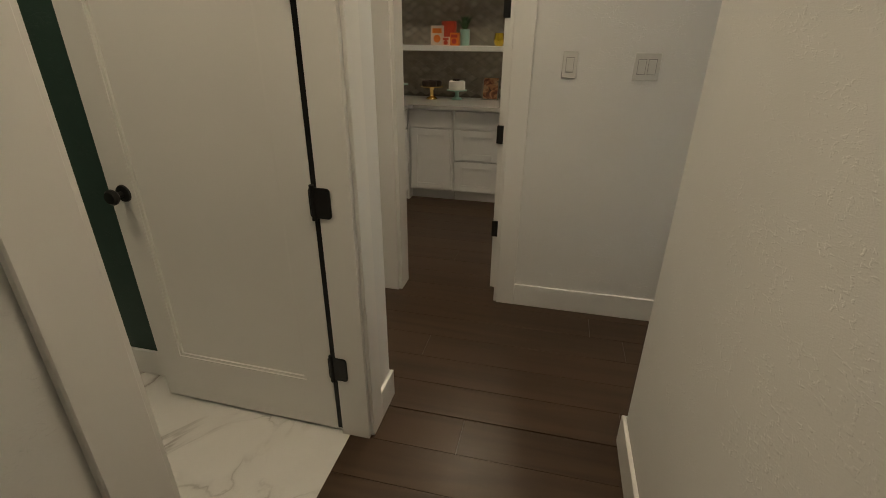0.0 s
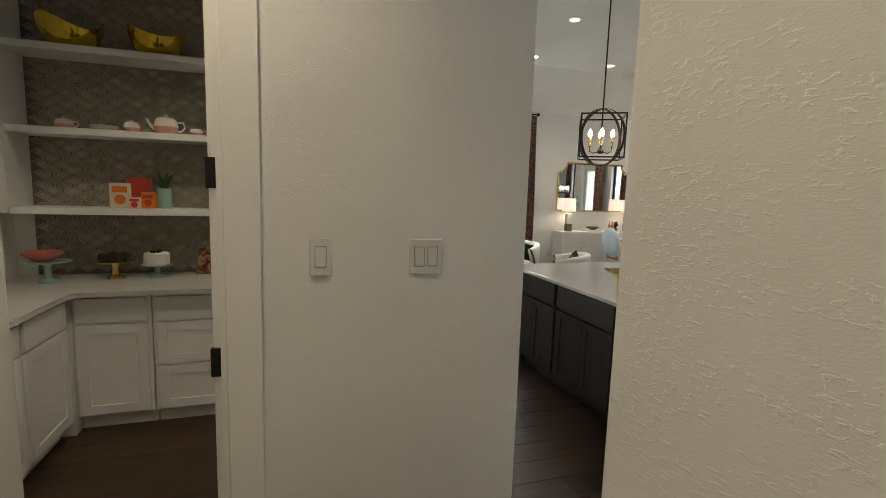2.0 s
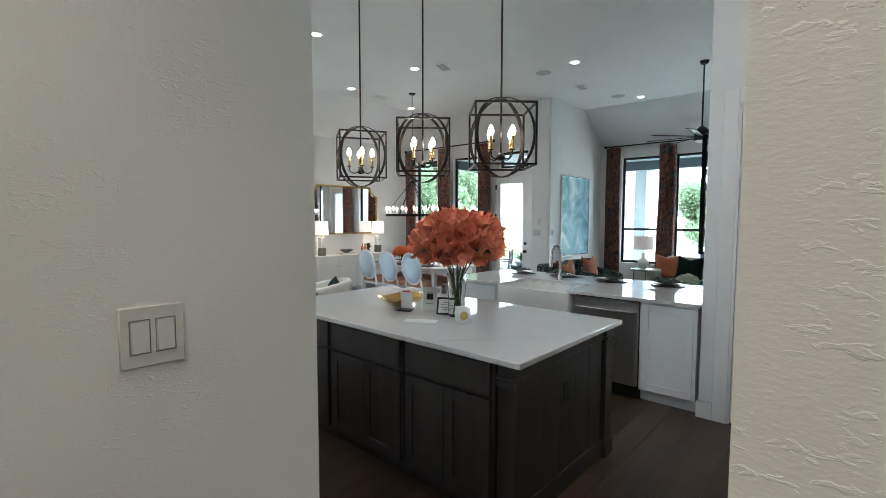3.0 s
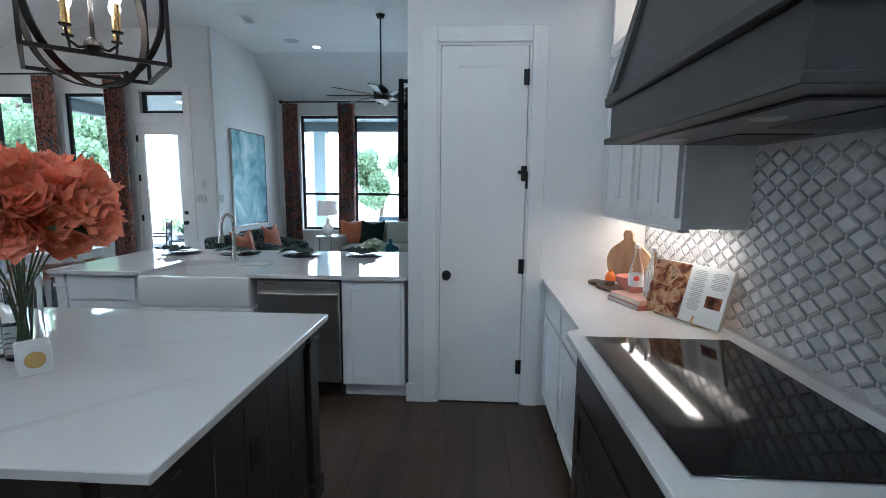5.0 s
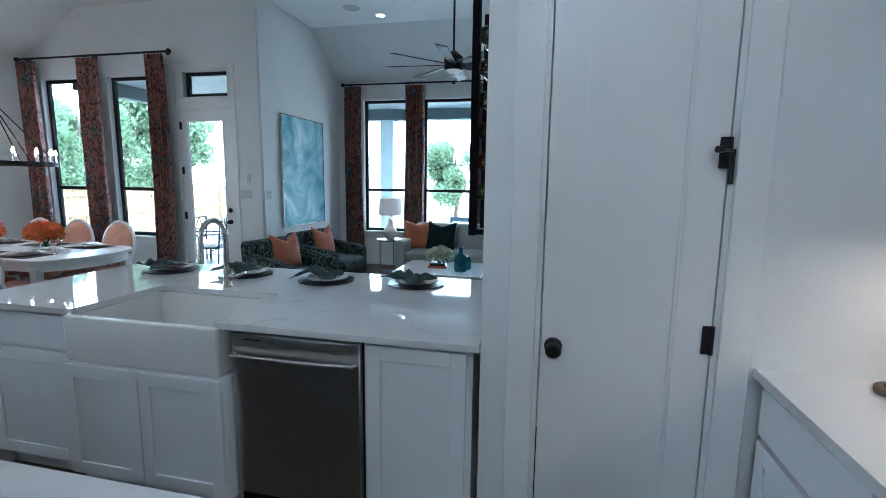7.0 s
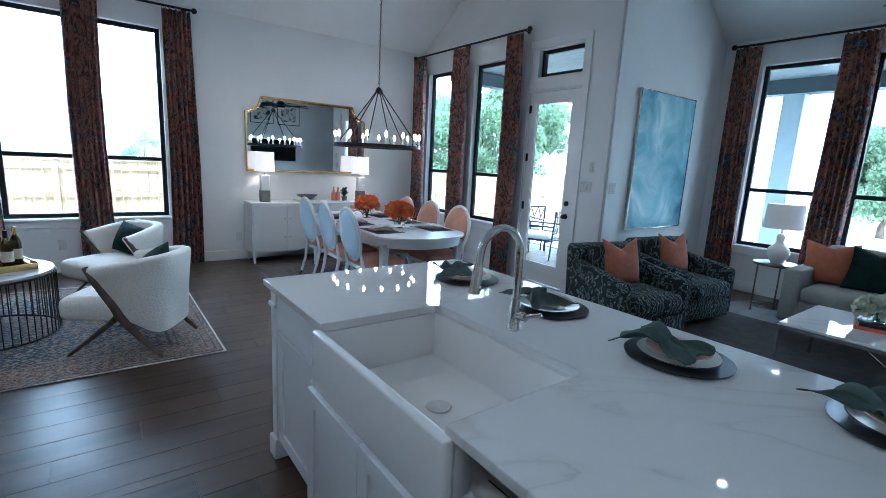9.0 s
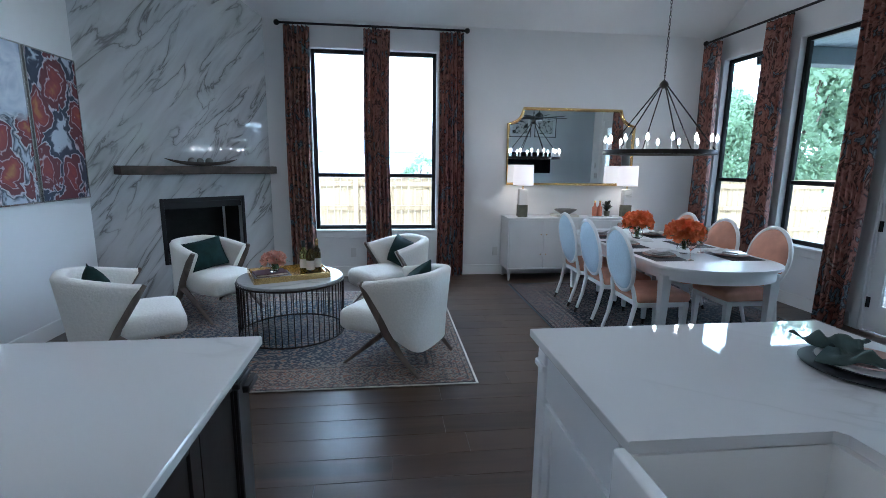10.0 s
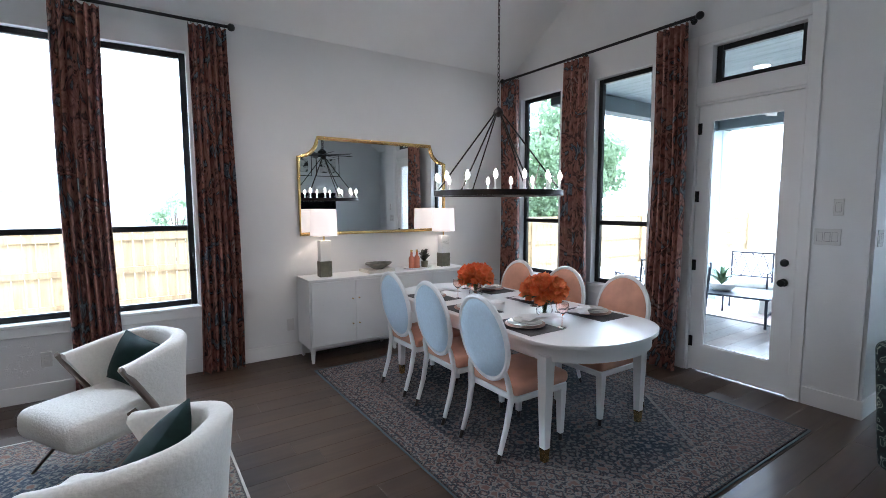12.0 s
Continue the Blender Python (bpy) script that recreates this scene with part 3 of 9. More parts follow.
baseboard(HX1 + T, 1.524, HX1 + T, 1.617, 1, 0)
baseboard(HX0, 1.521, HX0, 1.676, 1, 0)
baseboard(-1.95, 1.66, HX0, 1.66, 0, 1)
baseboard(HX0, -1.6, HX0, 0.451, 1, 0)
baseboard(-2.59, 1.539, -1.43, 1.539, 0, -1)
baseboard(-1.43, 1.539, -0.60, 1.539, 0, -1)
baseboard(BX0, 2.351, BX0, BY1 + 0.016, -1, 0)
baseboard(BX0, 1.525, BX0, 1.536, -1, 0)
baseboard(5.52, BY1, 5.62, BY1, 0, 1)
baseboard(5.62, YS, 5.62, BY1 + 0.016, 1, 0)
baseboard(5.64, YS, XL - 0.02, YS, 0, 1)

# firebox and mantel
fp = thing("firebox", "black recessed gas firebox without flames", "fireplace", (FA.x + 0.055 * FDIR.x, FA.y + 0.055 * FDIR.y, 0), FANG)
FIREBRICK = material("black_firebrick", (0.010, 0.0095, 0.009), 0.85, vary=0.3, scale=30, bump=0.4, bump_scale=60)
one("liner", FIREBRICK, fp, (0.60, 1.48, 0.44, 0.46, 0.42, 1.08), (0.585, 0.60, 0.1, 0.46, 0.40, 1.095), (1.48, 1.495, 0.1, 0.46, 0.40, 1.095), (0.60, 1.48, 0.1, 0.46, 0.40, 0.42), (0.60, 1.48, 0.1, 0.46, 1.08, 1.095))
one("surround", BLACK, fp, (0.56, 0.60, -0.012, -0.002, 0.38, 1.11), (1.48, 1.52, -0.012, -0.002, 0.38, 1.11), (0.60, 1.48, -0.012, -0.002, 0.38, 0.42), (0.60, 1.48, -0.012, -0.002, 1.065, 1.11), bevel=0.002)
one("hood_lip", BLACK, fp, (0.60, 1.48, 0.0, 0.02, 0.99, 1.064), bevel=0.003)
MANTEL = wood("dark_rustic_oak", (0.02, 0.014, 0.010), (0.085, 0.062, 0.046), 0.6, axis=0, per_object=False)
mantel = thing("mantel_shelf", "dark rustic timber mantel shelf on the chimney wall", "shelf", (FA.x, FA.y, 0), FANG)
bm = bm_new()
box(bm, 0.225, FLEN - 0.02, -0.19, -0.001, 1.375, 1.465, 0.006)
part("beam", bm, MANTEL, mantel)

# ---- curtains ----
def curtain_cloth():
    m = material("floral_curtain_linen", (0.2, 0.08, 0.05), 0.85, bump=0.25, bump_scale=300)
    n, l, b = nodes_of(m)
    v = mapped(n, l, (1, 1, 0.72))
    w = n.new("ShaderNodeTexNoise")
    w.inputs["Scale"].default_value, w.inputs["Detail"].default_value, w.inputs["Distortion"].default_value = 6.0, 4.5, 1.6
    l.new(v, w.inputs["Vector"])
    r = ramp_node(n, [(0.30, (0.03, 0.045, 0.065)), (0.36, (0.20, 0.23, 0.25)), (0.41, (0.022, 0.016, 0.018)), (0.45, (0.20, 0.075, 0.055)), (0.54, (0.34, 0.17, 0.13)), (0.575, (0.24, 0.10, 0.075)), (0.60, (0.025, 0.018, 0.018)), (0.65, (0.19, 0.08, 0.06)), (0.72, (0.34, 0.31, 0.27))])
    l.new(w.outputs["Fac"], r.inputs["Fac"])
    l.new(r.outputs["Color"], b.inputs["Base Color"])
    return m


CURTAIN = curtain_cloth()


def curtain_panel(parent, u0, u1, z0, z1, seed):
    r = random.Random(seed)
    n, folds = 64, 6
    ph, rows_z = r.uniform(0, 6), 9
    rows = []
    for i in range(rows_z):
        v = i / (rows_z - 1)
        z = z1 + (z0 - z1) * v
        front, back = [], []
        spread = 1 + 0.10 * v + 0.04 * math.sin(3 * v + ph)
        mid = (u0 + u1) / 2 + 0.012 * math.sin(5 * v + ph)
        for k in range(n + 1):
            u = k / n
            x = mid + (u - 0.5) * (u1 - u0) * spread
            a = 2 * math.pi * folds * u + ph
            y = 0.042 * (0.75 + 0.35 * v) * math.sin(a + 0.5 * math.sin(2 * v + 7 * u)) + 0.008 * math.sin(2.3 * a + 4 * v)
            front.append((x, y - 0.002, z))
            back.append((x, y + 0.002, z))
        rows.append(front + back[::-1])
    bm = bm_new()
    sheet(bm, rows, True)
    return part("curtain_panel", bm, CURTAIN, parent, smooth=80)


ring_mesh = []


def curtain_ring():
    if not ring_mesh:
        bm = bm_new()
        tube(bm, [(0, 0.019 * math.cos(t * math.pi / 5), 0.019 * math.sin(t * math.pi / 5)) for t in range(10)], 0.0022, 5, True)
        ring_mesh.append(mesh_of(bm, "ring", BLACK))
    return ring_mesh[0]


def drapes(label, at, turn, panels, r0, r1, z=3.177):
    ob = thing("curtains", label, "curtain", at, turn)
    bm = bm_new()
    rod(bm, (r0, 0, z), (r1, 0, z), 0.014, seg=12)
    part("rod", bm, BLACK, ob, "black metal curtain rod")
    for x in (r0, r1):
        bm = bm_new()
        bmesh.ops.create_uvsphere(bm, u_segments=16, v_segments=10, radius=0.034, matrix=Matrix.Translation((x, 0, z)))
        part("finial", bm, BLACK, ob, "black ball finial")
    for k, x in enumerate((r0 + 0.1, (r0 + r1) / 2, r1 - 0.1)):
        bm = bm_new()
        rod(bm, (x, 0, z), (x, 0.10, z), 0.007)
        rod(bm, (x, 0.092, z), (x, 0.1, z), 0.028)
        part("bracket", bm, BLACK, ob)
    for k, (a, b) in enumerate(panels):
        curtain_panel(ob, a, b, 0.012, z - 0.03, k + int(100 * abs(r0)))
        for i in range(6):
            o = new("ring", curtain_ring())
            o.parent, o.location = ob, (a + (b - a) * (i + 0.5) / 6, 0, z - 0.004)
    return ob


drapes("rust and teal floral curtains on a black rod, open", (0, YN - 0.105, 0), 0, [(2.565, 2.87), (3.53, 3.85), (4.48, 4.80)], 2.50, 4.83)
drapes("rust and teal floral curtains on a black rod by the table", (XE - 0.165, 0, 0), -90, [(-9.74, -9.44), (-8.68, -8.36), (-7.58, -7.28)], -9.765, -7.19)
drapes("rust and teal floral curtains on a black rod behind the sofa", (XL - 0.105, 0, 0), -90, [(-5.80, -5.49), (-4.70, -4.37), (-3.48, -3.17), (-2.3, -1.98)], -5.84, -1.9)

# ---- ceiling fixtures ----


def downlight(x, y, z=ZC, watts=CAN_W, slot=False):
    ob = thing("ceiling_light", "small round white recessed ceiling light, lit", "light", (x, y, z), 0, "recessed ceiling lights")
    bm = bm_new()
    lathe(bm, [(0.055, -0.001), (0.060, -0.006), (0.088, -0.004), (0.09, 0.0)], 28)
    part("trim_ring", bm, TRIM, ob)
    bm = bm_new()
    lathe(bm, [(0, -0.002), (0.057, -0.002)], 24)
    part("lens", bm, CAN_GLOW, ob, "glowing lens")
    spot_light("downlight_beam", (x, y, z - 0.012), (x, y, 0), watts, SOFT if z > 3 else HALL, 130, 0.05)
    return ob


# sixth to eleventh cans are unseen, added as fill light for the rooms
for x, y in ((3.66, 6.70), (5.41, 6.72), (5.46, 8.35), (6.75, 4.75), (9.40, 4.70), (2.72, 1.75), (3.75, 2.15), (1.55, 2.2), (1.7, 5.4), (4.0, 8.4), (2.2, 7.2), (7.2, 8.62)):
    downlight(x, y, watts=CAN_W * (2.0 if y > 6 else 0.65 if y < 3 else 1.0))
downlight(0.06, 0.75, 2.95, HALL_W)
downlight(-0.25, 2.12, 2.95, HALL_W)
downlight(-0.4, 3.75, 2.95, PANTRY_W)
# unseen lamp, added to light the bathroom
downlight(-1.4, 0.6, 2.95, HALL_W)


def ceiling_vent(x, y, w, d, turn=0):
    ob = thing("ceiling_vent", "white slatted ceiling air vent", "vent", (x, y, ZC), turn)
    one("frame", TRIM, ob, (-w / 2, w / 2, -d / 2, -d / 2 + 0.02, -0.008, -0.0005), (-w / 2, w / 2, d / 2 - 0.02, d / 2, -0.008, -0.0005), (-w / 2, -w / 2 + 0.02, -d / 2 + 0.02, d / 2 - 0.02, -0.008, -0.0005), (w / 2 - 0.02, w / 2, -d / 2 + 0.02, d / 2 - 0.02, -0.008, -0.0005))
    one("backing", SUBFLOOR, ob, (-w / 2 + 0.02, w / 2 - 0.02, -d / 2 + 0.02, d / 2 - 0.02, -0.003, -0.0005))
    for i in range(6):
        y0 = -d / 2 + 0.03 + i * (d - 0.06) / 5
        one("slat", TRIM, ob, (-w / 2 + 0.02, w / 2 - 0.02, y0 - 0.006, y0 + 0.006, -0.007, -0.003))
    return ob


ceiling_vent(5.65, 6.35, 0.36, 0.2, 20)
ceiling_vent(8.05, 5.25, 0.32, 0.18, 10)
ceiling_vent(6.2, 8.4, 0.32, 0.18, 0)
for x, y in ((6.9, 5.35), (9.05, 5.0)):
    ob = thing("ceiling_speaker", "round white ceiling speaker grille", "speaker", (x, y, ZC))
    bm = bm_new()
    lathe(bm, [(0, -0.004), (0.10, -0.004), (0.115, -0.006), (0.12, 0)], 28)
    part("grille", bm, material("speaker_mesh", (0.5, 0.5, 0.5), 0.7, bump=0.3, bump_scale=400), ob)


# grey of the strips that stand in for shade round the rockers
GAP_SHADE = material("switch_gap_shade", (0.22, 0.21, 0.20), 0.7)


def switch_plate(x, y, z, turn, gangs, label, toggles=True, w=None):
    ob = thing("light_switch", label, "switch", (x, y, z), turn)
    w = w or (0.07 + 0.046 * (gangs - 1))
    one("plate", PLASTIC, ob, (-w / 2, w / 2, -0.008, -0.0005, -0.061, 0.061), bevel=0.0025)
    for g in range(gangs):
        c = (g - (gangs - 1) / 2) * 0.046
        if toggles:
            bm = bm_new()
            for q in ((c - 0.0185, c - 0.0170, -0.0345, 0.0345), (c + 0.0170, c + 0.0185, -0.0345, 0.0345), (c - 0.0170, c + 0.0170, -0.0345, -0.0325), (c - 0.0170, c + 0.0170, 0.0325, 0.0345)):
                box(bm, q[0], q[1], -0.0087, -0.0075, q[2], q[3])
            part("seam", bm, GAP_SHADE, ob, "grey strips painted as shade round the rocker")
            bm = bm_new()
            box(bm, c - 0.0155, c + 0.0155, -0.013, -0.0085, -0.031, 0.031, 0.001)
            for v in bm.verts:
                if v.co.z > 0.02 and v.co.y < -0.011:
                    v.co.y += 0.003
            part("rocker", bm, PLASTIC, ob)
        else:
            for dz in (-0.02, 0.02):
                one("socket", PLASTIC, ob, (c - 0.015, c + 0.015, -0.009, -0.007, dz - 0.013, dz + 0.013), bevel=0.001)
        for dz in (-0.049, 0.049):
            bm = bm_new()
            rod(bm, (c, -0.0075, dz), (c, -0.0065, dz), 0.003, seg=8)
            part("screw", bm, PLASTIC, ob)
    return ob


switch_plate(0.198, HY, 1.371, 0, 1, "white single rocker switch on the hall wall")
switch_plate(0.550, HY, 1.368, 0, 2, "white double rocker switch on the hall wall")
switch_plate(XE, 6.245, 1.315, -90, 3, "white triple rocker switch beside the patio door")
switch_plate(XE, 6.19, 1.535, -90, 1, "small white sensor plate beside the patio door", True, 0.06)
switch_plate(8.43, YP, 1.315, 0, 2, "white double switch on the grey-blue wall")
switch_plate(5.05, BY1, 1.05, 180, 2, "white switch plate above the peninsula end")
switch_plate(5.30, YN, 0.33, 0, 1, "white wall outlet beside the sideboard", False)
switch_plate(3.35, YN, 0.33, 0, 1, "white wall outlet below the window", False)
switch_plate(-1.76, 1.539, 0.335, 0, 1, "white outlet plate on the green wall", False)

# ---- cabinets ----


def shaker(name, x0, x1, z0, z1, mat, parent, rail=0.06, panel=True, y=-0.001, t=0.02):
    """A cabinet front: a recessed panel with stiles and rails proud of it, or a plain slab."""
    if not panel:
        return one(name, mat, parent, (x0, x1, y - t, y, z0, z1), bevel=0.002)
    a, b, c, d = x0 + rail, x1 - rail, z0 + rail, z1 - rail
    ob = one(name, mat, parent, (a - 0.002, b + 0.002, y - t + 0.009, y, c - 0.002, d + 0.002))
    one("stile", mat, ob, (x0, a, y - t, y, z0, z1), bevel=0.0015)
    one("stile", mat, ob, (b, x1, y - t, y, z0, z1), bevel=0.0015)
    one("rail", mat, ob, (a, b, y - t, y, z0, c), bevel=0.0015)
    one("rail", mat, ob, (a, b, y - t, y, d, z1), bevel=0.0015)
    return ob


def cabinet(name, label, at, turn, w, d, h, fronts, mat, group="", toe=0.1, z0=0.0, rail=0.06, end_panel=False):
    """A cabinet box: local x along its width, front at y = 0 facing -y. fronts: (name, x0, x1, z0, z1, panelled)."""
    ob = thing(name, label, "cabinet", at, turn, group)
    one("body", mat, ob, (0, w, 0, d, z0 + toe, h))
    if toe:
        one("toe_kick", mat, ob, (0, w, 0.06, 0.08, z0, z0 + toe))
    for f, a, b, c, e, p in fronts:
        shaker(f, a, b, c, e, mat, ob, rail, p)
    return ob


g = 0.004
H = 0.885
# island
isl = "island cabinets"
lab = "dark stained island cabinet with a drawer over two shaker doors"
for y1, w in ((5.035, 0.735), (4.295, 0.735), (3.555, 0.665)):
    c = w / 2
    cabinet("island_cabinet", lab, (2.155, y1, 0), -90, w - 0.004, 0.57, H, [
        ("drawer_front", 0.02, w - 0.024, 0.695, 0.865, False), ("door", 0.02, c - g, 0.115, 0.672, True), ("door", c, w - 0.024, 0.115, 0.672, True)], CAB_DARK, isl, toe=0.1)
for y0, w in ((2.90, 0.70), (3.605, 0.70), (4.31, 0.70)):
    c = w / 2
    cabinet("island_cabinet", "dark stained island cabinet with shaker doors", (3.30, y0, 0), 90, w - 0.004, 0.57, H, [
        ("door", 0.02, c - g, 0.115, 0.86, True), ("door", c, w - 0.024, 0.115, 0.86, True)], CAB_DARK, isl)
ends = thing("island_end_panels", "dark stained island end panels with corner posts", "cabinet", (0, 0, 0))
for yy, s in ((2.755, 1), (5.04, -1)):
    bm = bm_new()
    sh = sorted((yy + 0.035 * s, yy + 0.10 * s))
    box(bm, 2.16, 3.30, sh[0], sh[1], 0.0, H)
    part("end_panel", bm, CAB_DARK, ends)
    for x0, x1 in ((2.135, 2.245), (3.225, 3.335)):
        q = sorted((yy, yy + 0.11 * s))
        bm = bm_new()
        box(bm, x0, x1, q[0], q[1], 0.11, 0.80, 0.004)
        box(bm, x0 - 0.012, x1 + 0.012, q[0] - 0.012, q[1] + 0.012, 0, 0.11, 0.005)
        box(bm, x0 - 0.008, x1 + 0.008, q[0] - 0.008, q[1] + 0.008, 0.80, 0.822, 0.004)
        box(bm, x0 - 0.001, x1 + 0.001, q[0] - 0.001, q[1] + 0.001, 0.822, H, 0.003)
        part("corner_post", bm, CAB_DARK, ends)
    q = sorted((yy + 0.016 * s, yy + 0.034 * s))
    one("base_rail", CAB_DARK, ends, (2.258, 3.212, q[0], q[1], 0, 0.13), bevel=0.004)
    one("top_rail", CAB_DARK, ends, (2.254, 3.216, q[0], q[1], 0.80, H - 0.001), bevel=0.004)
    for k in range(5):
        xa = 2.26 + k * 0.1905
        q2 = sorted((yy + 0.024 * s, yy + 0.0345 * s))
        one("panel_board", CAB_DARK, ends, (xa, xa + 0.187, q2[0], q2[1], 0.13, 0.80), bevel=0.002)
    for x0 in (3.345, 2.10):
        one("bracket", CAB_DARK, ends, (x0, x0 + 0.022, min(yy, yy + 0.1 * s), max(yy, yy + 0.1 * s), 0.78, 0.805), bevel=0.003)
ob = thing("wall_outlet", "black outlet on the end of the dark island", "outlet", (2.70, 2.779, 0.60))
one("plate", BLACK, ob, (-0.036, 0.036, -0.007, -0.0005, -0.06, 0.06), bevel=0.003)
for dz in (-0.022, 0.022):
    one("socket", BLACK, ob, (-0.016, 0.016, -0.010, -0.007, dz - 0.014, dz + 0.014), bevel=0.002)
one("island_countertop", QUARTZ, None, (2.093, 3.375, 2.711, 5.093, 0.886, 0.917), bevel=0.004)
tagged(bpy.data.objects["island_countertop"], "white quartz island countertop with faint veins", "countertop")

# peninsula
pen = "peninsula cabinets"
PX = 4.385
cabinet("base_cabinet", "white shaker base cabinet with one tall door", (PX, 2.93, 0), -90, 0.45, 0.6, H, [("door", 0.015, 0.425, 0.115, 0.868, True)], CAB_WHITE, pen)
cabinet("sink_cabinet", "white shaker cabinet with two doors under the sink", (PX - 0.06, 4.43, 0), -90, 0.885, 0.65, 0.672, [
    ("door", 0.02, 0.438, 0.115, 0.662, True), ("door", 0.444, 0.866, 0.115, 0.662, True)], CAB_WHITE, pen)
cabinet("base_cabinet", "white shaker base cabinet with a drawer over a door", (PX, 4.975, 0), -90, 0.54, 0.6, H, [
    ("drawer_front", 0.015, 0.525, 0.70, 0.868, False), ("door", 0.015, 0.525, 0.115, 0.682, True)], CAB_WHITE, pen)
end = thing("peninsula_end", "white panelled end of the peninsula with a corner post", "cabinet", (0, 0, 0))
one("end_panel", CAB_WHITE, end, (4.39, 5.06, 4.985, 5.03, 0, H))
bm = bm_new()
box(bm, 4.362, 4.45, 4.978, 5.05, 0.11, 0.79, 0.004)
box(bm, 4.348, 4.464, 4.977, 5.064, 0, 0.11, 0.005)
box(bm, 4.352, 4.46, 4.9775, 5.06, 0.79, 0.815, 0.004)
box(bm, 4.361, 4.451, 4.978, 5.051, 0.815, H, 0.003)
part("corner_post", bm, CAB_WHITE, end)
one("base_rail", CAB_WHITE, end, (4.465, 5.06, 5.031, 5.047, 0, 0.13), bevel=0.004)
one("back_panel", CAB_WHITE, end, (4.99, 5.06, 2.452, 4.984, 0, H))
dw = thing("dishwasher", "stainless steel dishwasher under the peninsula", "dishwasher", (PX, 3.545, 0), -90)
one("body", BLACK, dw, (0.005, 0.605, 0.012, 0.58, 0.02, 0.875))
one("door", STEEL, dw, (0.008, 0.602, -0.022, 0.012, 0.12, 0.868), bevel=0.004)
one("control_strip", STEEL, dw, (0.012, 0.598, -0.0235, -0.021, 0.825, 0.862), bevel=0.001)
one("badge", BLACK, dw, (0.07, 0.15, -0.0245, -0.0234, 0.842, 0.846))
bm = bm_new()
tube(bm, [(0.03, -0.03, 0.778)] + [(0.03 + 0.55 * k / 10, -0.062 + 0.012 * abs(k - 5) / 5, 0.778) for k in range(11)] + [(0.58, -0.03, 0.778)], 0.012, 10, flat=(0.6, 1.25))
part("handle", bm, STEEL, dw, "bowed steel bar handle")
one("toe_kick", BLACK, dw, (0.005, 0.605, 0.05, 0.07, 0, 0.11))

# apron sink
SY0, SY1, SX0, SX1, SZ0 = 3.575, 4.385, 4.312, 4.87, 0.675
sink = thing("farmhouse_sink", "white fireclay apron-front sink set in the peninsula", "sink", (0, 0, 0))
bm = bm_new()
box(bm, SX0, SX0 + 0.035, SY0, SY1, SZ0, 0.893, 0.010, 3)
part("apron", bm, CERAMIC, sink)
for a, b in ((SY0 + 0.002, SY0 + 0.03), (SY1 - 0.03, SY1 - 0.002)):
    one("side_wall", CERAMIC, sink, (SX0 + 0.036, SX1, a, b, SZ0 + 0.002, 0.8845))
one("back_wall", CERAMIC, sink, (SX1 - 0.03, SX1, SY0 + 0.03, SY1 - 0.03, SZ0 + 0.002, 0.8845))
one("basin_floor", CERAMIC, sink, (SX0 + 0.036, SX1 - 0.03, SY0 + 0.03, SY1 - 0.03, SZ0 + 0.002, SZ0 + 0.025))
bm = bm_new()
lathe(bm, [(0, 0.002), (0.03, 0.002), (0.04, 0.006), (0.045, 0.003)], 20, (4.6, 3.98, SZ0 + 0.025))
part("drain", bm, STEEL, sink)
# peninsula top, cut out round the sink
bm = bm_new()
outline = [(4.337, 2.452), (5.52, 2.452), (5.52, 5.085), (4.337, 5.085), (4.337, 4.36), (4.84, 4.36), (4.86, 4.34), (4.86, 3.625), (4.84, 3.605), (4.337, 3.605)]
prism(bm, outline, 0.886, 0.917, 0.004, 2)
tagged(part("peninsula_countertop", bm, QUARTZ, smooth=20), "white quartz peninsula countertop cut out for the sink", "countertop")
# faucet
fc = thing("kitchen_faucet", "brushed nickel gooseneck pull-down faucet", "faucet", (4.935, 3.985, 0.917))
bm = bm_new()
lathe(bm, [(0, 0), (0.028, 0), (0.028, 0.006), (0.024, 0.02), (0.020, 0.09), (0.0165, 0.12), (0, 0.12)], 20)
part("base", bm, NICKEL, fc)
bm = bm_new()
pts = [(0, 0, 0.1), (0, 0, 0.2), (0, 0, 0.28)] + [(-0.095 + 0.095 * math.cos(a), 0, 0.29 + 0.095 * math.sin(a)) for a in [k * math.pi / 12 for k in range(13)]] + [(-0.193, 0, 0.26)]
tube(bm, pts, [0.0155, 0.0145] + [0.0135] * (len(pts) - 2), 14)
part("neck", bm, NICKEL, fc)
bm = bm_new()
rod(bm, (-0.193, 0, 0.265), (-0.205, 0, 0.165), 0.0155, 0.021, 16)
part("spray_head", bm, NICKEL, fc)
bm = bm_new()
rod(bm, (0, -0.018, 0.06), (0, -0.055, 0.062), 0.017, 0.016, 14)
rod(bm, (0, -0.052, 0.062), (0.02, -0.11, 0.085), 0.009, 0.007, 10)
part("lever", bm, NICKEL, fc)

# cooking wall: counter, range cabinet, cooktop
sc = "cooking wall cabinets"
for x1, w in ((4.345, 0.585), (3.755, 0.555)):
    cabinet("base_cabinet", "white shaker base cabinet with a drawer over a door", (x1, 1.485, 0), 180, w - 0.004, 0.60, H, [
        ("drawer_front", 0.02, w - 0.024, 0.705, 0.868, False), ("door", 0.02, w - 0.024, 0.115, 0.685, True)], CAB_WHITE, sc)
cabinet("range_cabinet", "dark stained drawer cabinet under the cooktop", (3.165, 1.55, 0), 180, 1.09, 0.66, H, [
    ("drawer_front", 0.10, 0.99, 0.70, 0.865, False), ("drawer_front", 0.10, 0.99, 0.41, 0.685, True), ("drawer_front", 0.10, 0.99, 0.115, 0.395, True)], CAB_DARK, sc)
